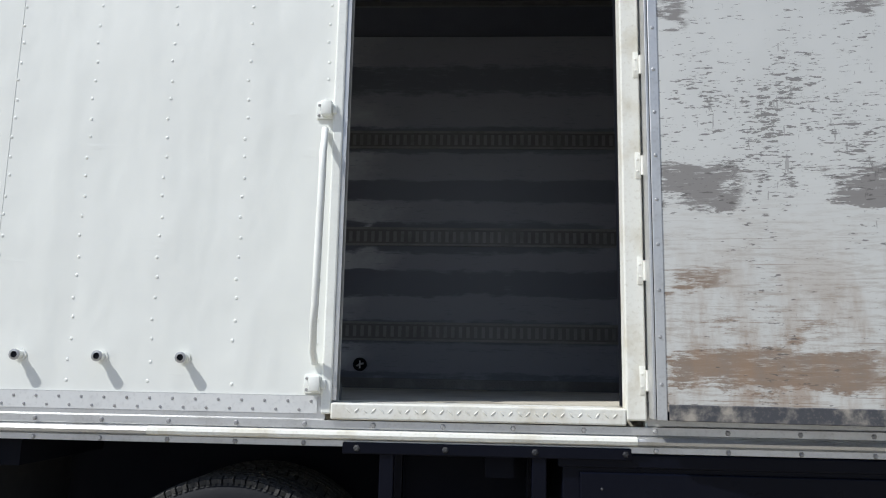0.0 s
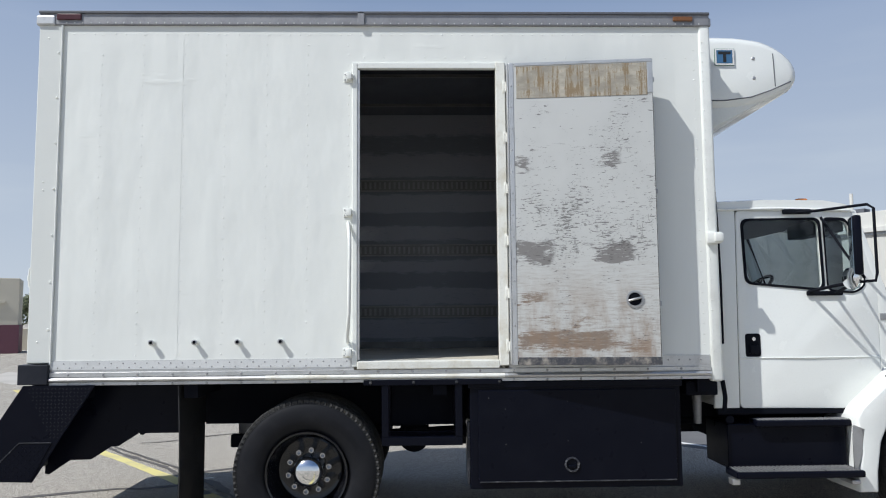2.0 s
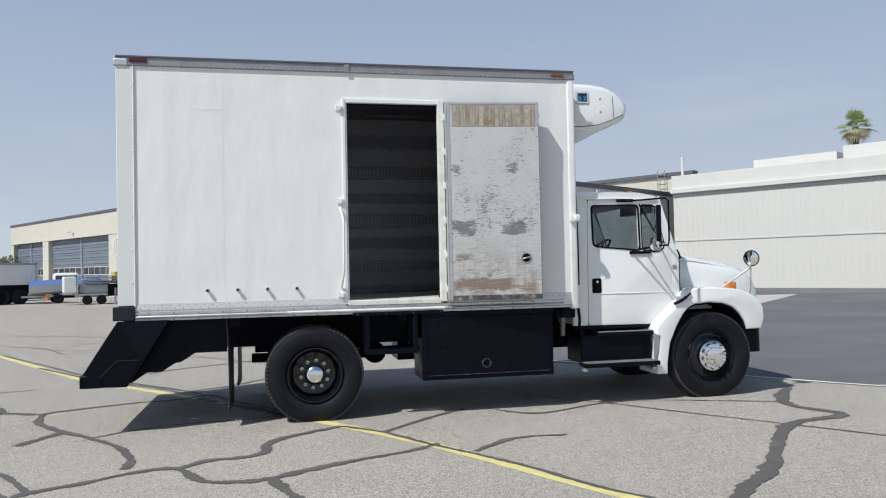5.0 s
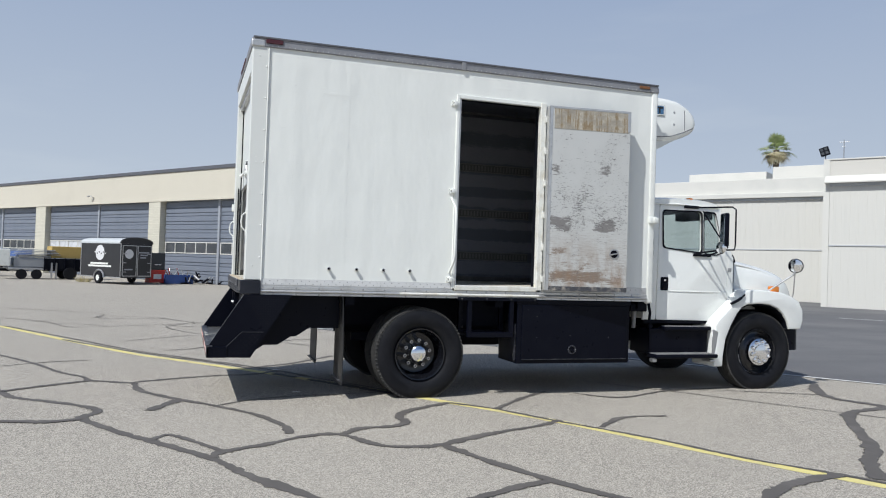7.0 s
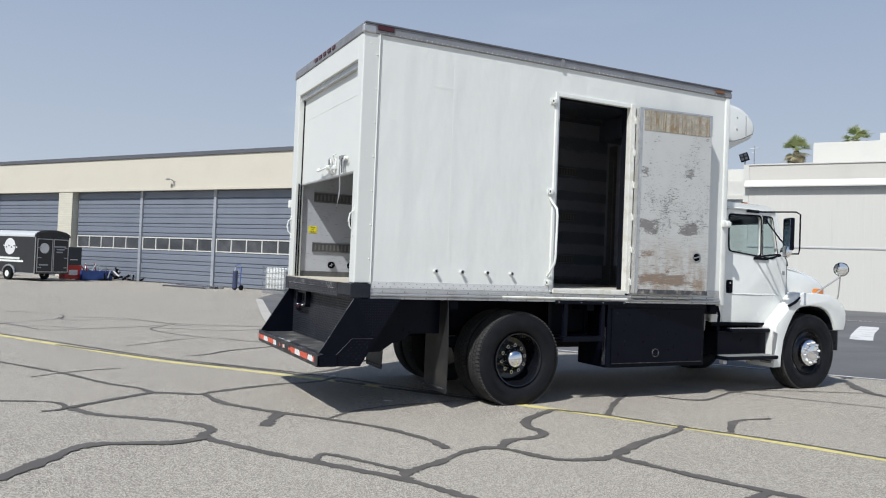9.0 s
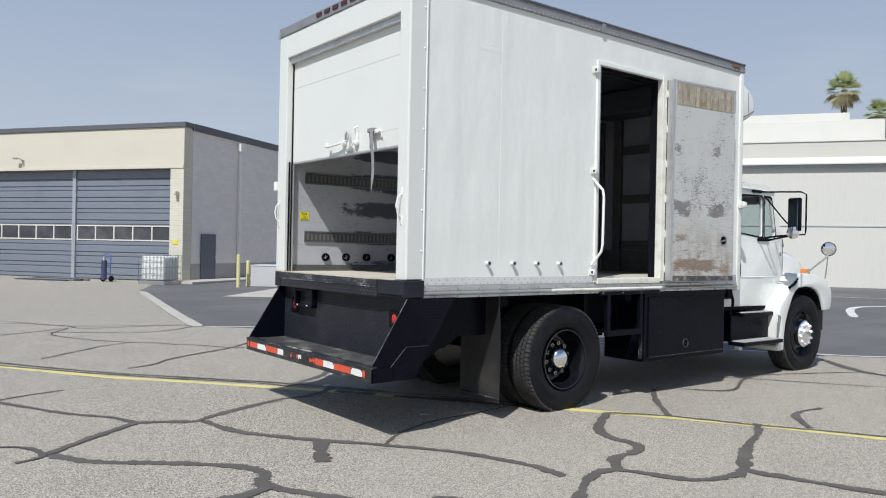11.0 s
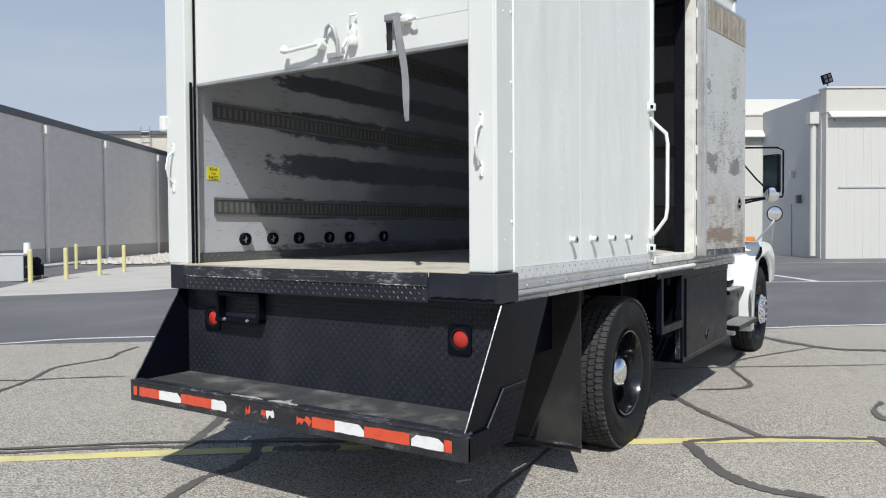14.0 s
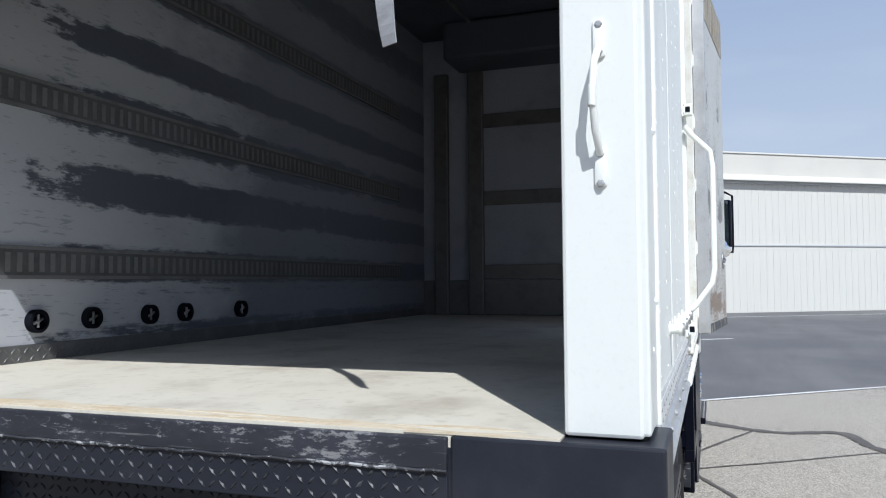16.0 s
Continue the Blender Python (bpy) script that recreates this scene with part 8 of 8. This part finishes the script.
for k in range(26):
    a, b_ = rnd.uniform(0, 6.28), rnd.uniform(-0.15, 0.35)
    x, y = rnd.gauss(0, 0.45), rnd.gauss(0, 0.25)
    z = max(0.05, 0.35 - abs(x) * 0.4) * rnd.uniform(0.3, 1.0)
    part("machine_part", cyl(bmesh.new(), (x, y, max(z, 0.04)), (x + 0.4 * math.cos(a), y + 0.3 * math.sin(a), max(z + b_, 0.04)), rnd.uniform(0.02, 0.06), None, 8), M["black_matt"] if k % 3 else M["steel"], heap)

# ---- far left: beige wall, fence, parked box bodies, trees ----
low = thing("boundary_wall", "low beige stucco boundary wall", "wall", pose(-17.9, 39.5, 0, 0, 0, 17))
part("wall_run", box(-12, -0.05, 0, 0.16, 0, 1.22, 0.02), M["cream_wall"], low)
fence = thing("tube_fence", "grey tubular fence beside the beige wall", "fence", pose(-17.85, 39.6, 0, 0, 0, 32))
for k in range(4):
    part("fence_post", cyl(bmesh.new(), (0.1 + k * 0.85, 0, 0), (0.1 + k * 0.85, 0, 1.35), 0.036, None, 10), M["fascia"], fence, "", True)
for z in (0.3, 0.8, 1.3):
    part("fence_rail", cyl(bmesh.new(), (0.1, 0, z), (2.65, 0, z), 0.024, None, 8), M["fascia"], fence, "", True)


def box_body(x, y, rz, w, length, z0, z1, label):
    b = thing("trailer_body", label, "trailer", pose(x, y, 0, 0, 0, rz), "parked box bodies")
    part("shell", box(0, length, 0, w, z0, z1, 0.03), M["white_trim"], b)
    part("roof_lip", box(-0.03, length + 0.03, -0.03, w + 0.03, z1, z1 + 0.06, 0.01), M["roof_rail"], b)
    for xx in (0.03, length - 0.18):
        part("corner_strip", box(xx, xx + 0.15, -0.02, 0.0, z0, z1), M["alu"], b)
    # frame widened to a black block that stands for the shade underneath
    part("frame_and_shade", box(0.1, length - 0.1, 0.03, w - 0.03, 0.30, z0), M["black_matt"], b)
    for xx in (0.9, length - 1.0, length - 2.0) if length > 2.5 else ():
        for yy in (0.0, w - 0.25):
            part("wheel", cyl(bmesh.new(), (xx, yy, 0.45), (xx, yy + 0.25, 0.45), 0.45, None, 18), M["rubber"], b, "", True)
    return b


gb = box_body(-15.15, 39.7, 34, 2.3, 3.1, 1.15, 2.35, "white low box trailer on black wheels")
part("neck_box", box(-1.0, 0.35, 0.2, 2.0, 0.62, 1.10, 0.05), M["white_trim"], gb, "low white box on the drawbar")
box_body(-21.25, 44.6, 20, 2.4, 0.62, 0.9, 2.47, "white box body parked behind the fence")
box_body(-20.55, 44.9, 20, 2.4, 6.2, 0.9, 2.50, "white box body parked behind the fence")
shop = thing("shop_building", "beige building above a maroon base far off", "building", pose(-17.9, 34.3, 0, 0, 0, 24))
part("upper_wall", box(-14, 0, 0, 3.0, 1.45, 3.85, 0.02), M["cream_wall"], shop)
part("base_wall", box(-14, 0.05, -0.03, 3.0, 0, 1.45, 0.01), plain("maroon_paint", (0.13, 0.05, 0.07), 0.6), shop, "maroon painted base")
part("ledge", box(-14, -0.6, -0.08, 0, 2.55, 2.68, 0.01), M["cream_wall"], shop)
part("shop_window", box(-3.4, -2.5, -0.03, 0.0, 1.5, 2.1), M["pane"], shop)

weed = thing("weed_tuft", "dry straw-coloured weed tuft beside a trailer", "weed", pose(-5.6, 35.0, 0))
rnd = random.Random(12)
bm = bmesh.new()
for k in range(60):
    a, r = rnd.uniform(0, 6.28), rnd.uniform(0.02, 0.35)
    x, y, h = r * math.cos(a), r * math.sin(a), rnd.uniform(0.12, 0.42)
    bm.faces.new([bm.verts.new(p) for p in ((x - 0.012, y, 0), (x + 0.012, y, 0), (x * 1.7 + 0.003, y * 1.7, h))])
part("blades", bm, surface("dry_grass", (0.45, 0.38, 0.18), (0.30, 0.26, 0.12), 0.9, 0, 5, 40, 0.6, 0.0), weed, kind="stuff")

# trees
M["leaf_green"] = foliage("olive_leaves", (0.26, 0.28, 0.18), (0.20, 0.22, 0.135), 1.2)
M["palm_green"] = foliage("palm_fronds", (0.33, 0.40, 0.17), (0.44, 0.47, 0.22), 1.0)
M["palm_dry"] = foliage("dry_fronds", (0.68, 0.62, 0.43), (0.50, 0.44, 0.27), 1.0)
M["bark"] = surface("grey_bark", (0.16, 0.13, 0.10), (0.09, 0.07, 0.055), 0.9, 0, 2, 25, 0.6, 0.4, 0.01)


def tree(x, y, h, w, seed):
    rnd = random.Random(seed)
    t = thing("tree", "leafy olive-green tree behind the parked trailers", "tree", pose(x, y, 0), "far trees")
    bm = cyl(bmesh.new(), (0, 0, 0), (0, 0, h * 0.5), 0.22, 0.12, 10)
    for k in range(7):
        a = k * 0.9 + rnd.uniform(0, .4)
        cyl(bm, (0, 0, h * (0.25 + 0.03 * k)), (w * 0.33 * math.cos(a), w * 0.33 * math.sin(a), h * (0.55 + 0.05 * k)), 0.07, 0.03, 6)
    part("trunk", bm, M["bark"], t, "", True)
    vs, fs = [], []
    blobs = [(rnd.uniform(-.36, .36) * w, rnd.uniform(-.36, .36) * w, h * rnd.uniform(.45, .92), rnd.uniform(.12, .24) * w) for _ in range(26)]
    for bxx, byy, bz, br in blobs:
        for _ in range(130):
            d = Vector((rnd.gauss(0, 1), rnd.gauss(0, 1), rnd.gauss(0, .8))).normalized() * br * rnd.uniform(.55, 1.05)
            c = Vector((bxx, byy, bz)) + d
            s = rnd.uniform(.10, .24)
            a1 = Vector((rnd.gauss(0, 1), rnd.gauss(0, 1), rnd.gauss(0, 1))).normalized()
            a2 = a1.cross(Vector((rnd.gauss(0, 1), rnd.gauss(0, 1), rnd.gauss(0, 1)))).normalized()
            i = len(vs)
            vs += [c + a1 * s, c + a2 * s * .5, c - a1 * s, c - a2 * s * .5]
            fs.append((i, i + 1, i + 2, i + 3))
    me = bpy.data.meshes.new("crown")
    me.from_pydata([tuple(v) for v in vs], [], fs)
    me.materials.append(M["leaf_green"])
    c = new("crown", me)
    c.parent = t


tree(-31.7, 64.5, 3.95, 3.6, 1)
tree(-36.5, 66.0, 3.9, 4.4, 2)
tree(-24.3, 68.5, 3.15, 4.2, 3)
tree(-28.5, 67.2, 3.0, 2.1, 4)


def palm(x, y, h, seed, size=2.3):
    size *= 0.92
    rnd = random.Random(seed)
    t = thing("palm_tree", "tall fan palm with dry fronds under a green crown", "palm", pose(x, y, 0), "fan palms behind the hangar")
    bm = tube(bmesh.new(), [(0, 0, 0), (0.1, 0, h * 0.4), (0.05, 0.05, h * 0.8), (0, 0, h)], 0.26, 10)
    part("trunk", bm, M["bark"], t, "", True)
    for nm, count, mat, lo, hi, sz in (("green_crown", 30, "palm_green", -0.30, 1.45, size * 0.95), ("dry_skirt", 34, "palm_dry", -1.50, -0.35, size * 0.85)):
        vs, fs = [], []
        for k in range(count):
            az = 2 * math.pi * k / count * 3.0 + rnd.uniform(-.3, .3)
            el = rnd.uniform(lo, hi)
            out = Vector((math.cos(az) * math.cos(el), math.sin(az) * math.cos(el), math.sin(el)))
            side = out.cross(Vector((0, 0, 1)))
            side = side.normalized() if side.length > .1 else Vector((1, 0, 0))
            up = side.cross(out)
            L = sz * rnd.uniform(.75, 1.05)
            stem = Vector((0, 0, h)) + out * L * 0.45
            for j in range(11):
                f = -1.25 + 0.25 * j
                d = (out * math.cos(f) + side * math.sin(f) + up * 0.12).normalized()
                ln = L * 0.66 * (1 - 0.20 * abs(f)) * rnd.uniform(0.85, 1.1)
                tip = stem + d * ln + Vector((0, 0, -0.22 * ln))
                mid = stem + d * ln * .55
                wv = d.cross(up).normalized() * 0.068 * size / 2.3
                i = len(vs)
                vs += [stem, mid + wv, tip, mid - wv]
                fs.append((i, i + 1, i + 2, i + 3))
            i = len(vs)
            wv = side * 0.03
            vs += [Vector((0, 0, h)) - wv, Vector((0, 0, h)) + wv, stem + wv, stem - wv]
            fs.append((i, i + 1, i + 2, i + 3))
        me = bpy.data.meshes.new(nm)
        me.from_pydata([tuple(v) for v in vs], [], fs)
        me.materials.append(M[mat])
        c = new(nm, me)
        c.parent = t


palm(49.2, 46.8, 12.75, 1, 1.95)
palm(64.6, 46.6, 14.6, 2, 2.15)
palm(67.8, 42.2, 15.5, 3, 2.0)
palm(68.0, 27.5, 16.8, 4, 2.35)
palm(69.4, 25.0, 14.5, 5, 1.9)
palm(71.0, 20.44, 17.1, 6, 2.15)
palm(70.6, 21.44, 16.9, 7, 2.05)
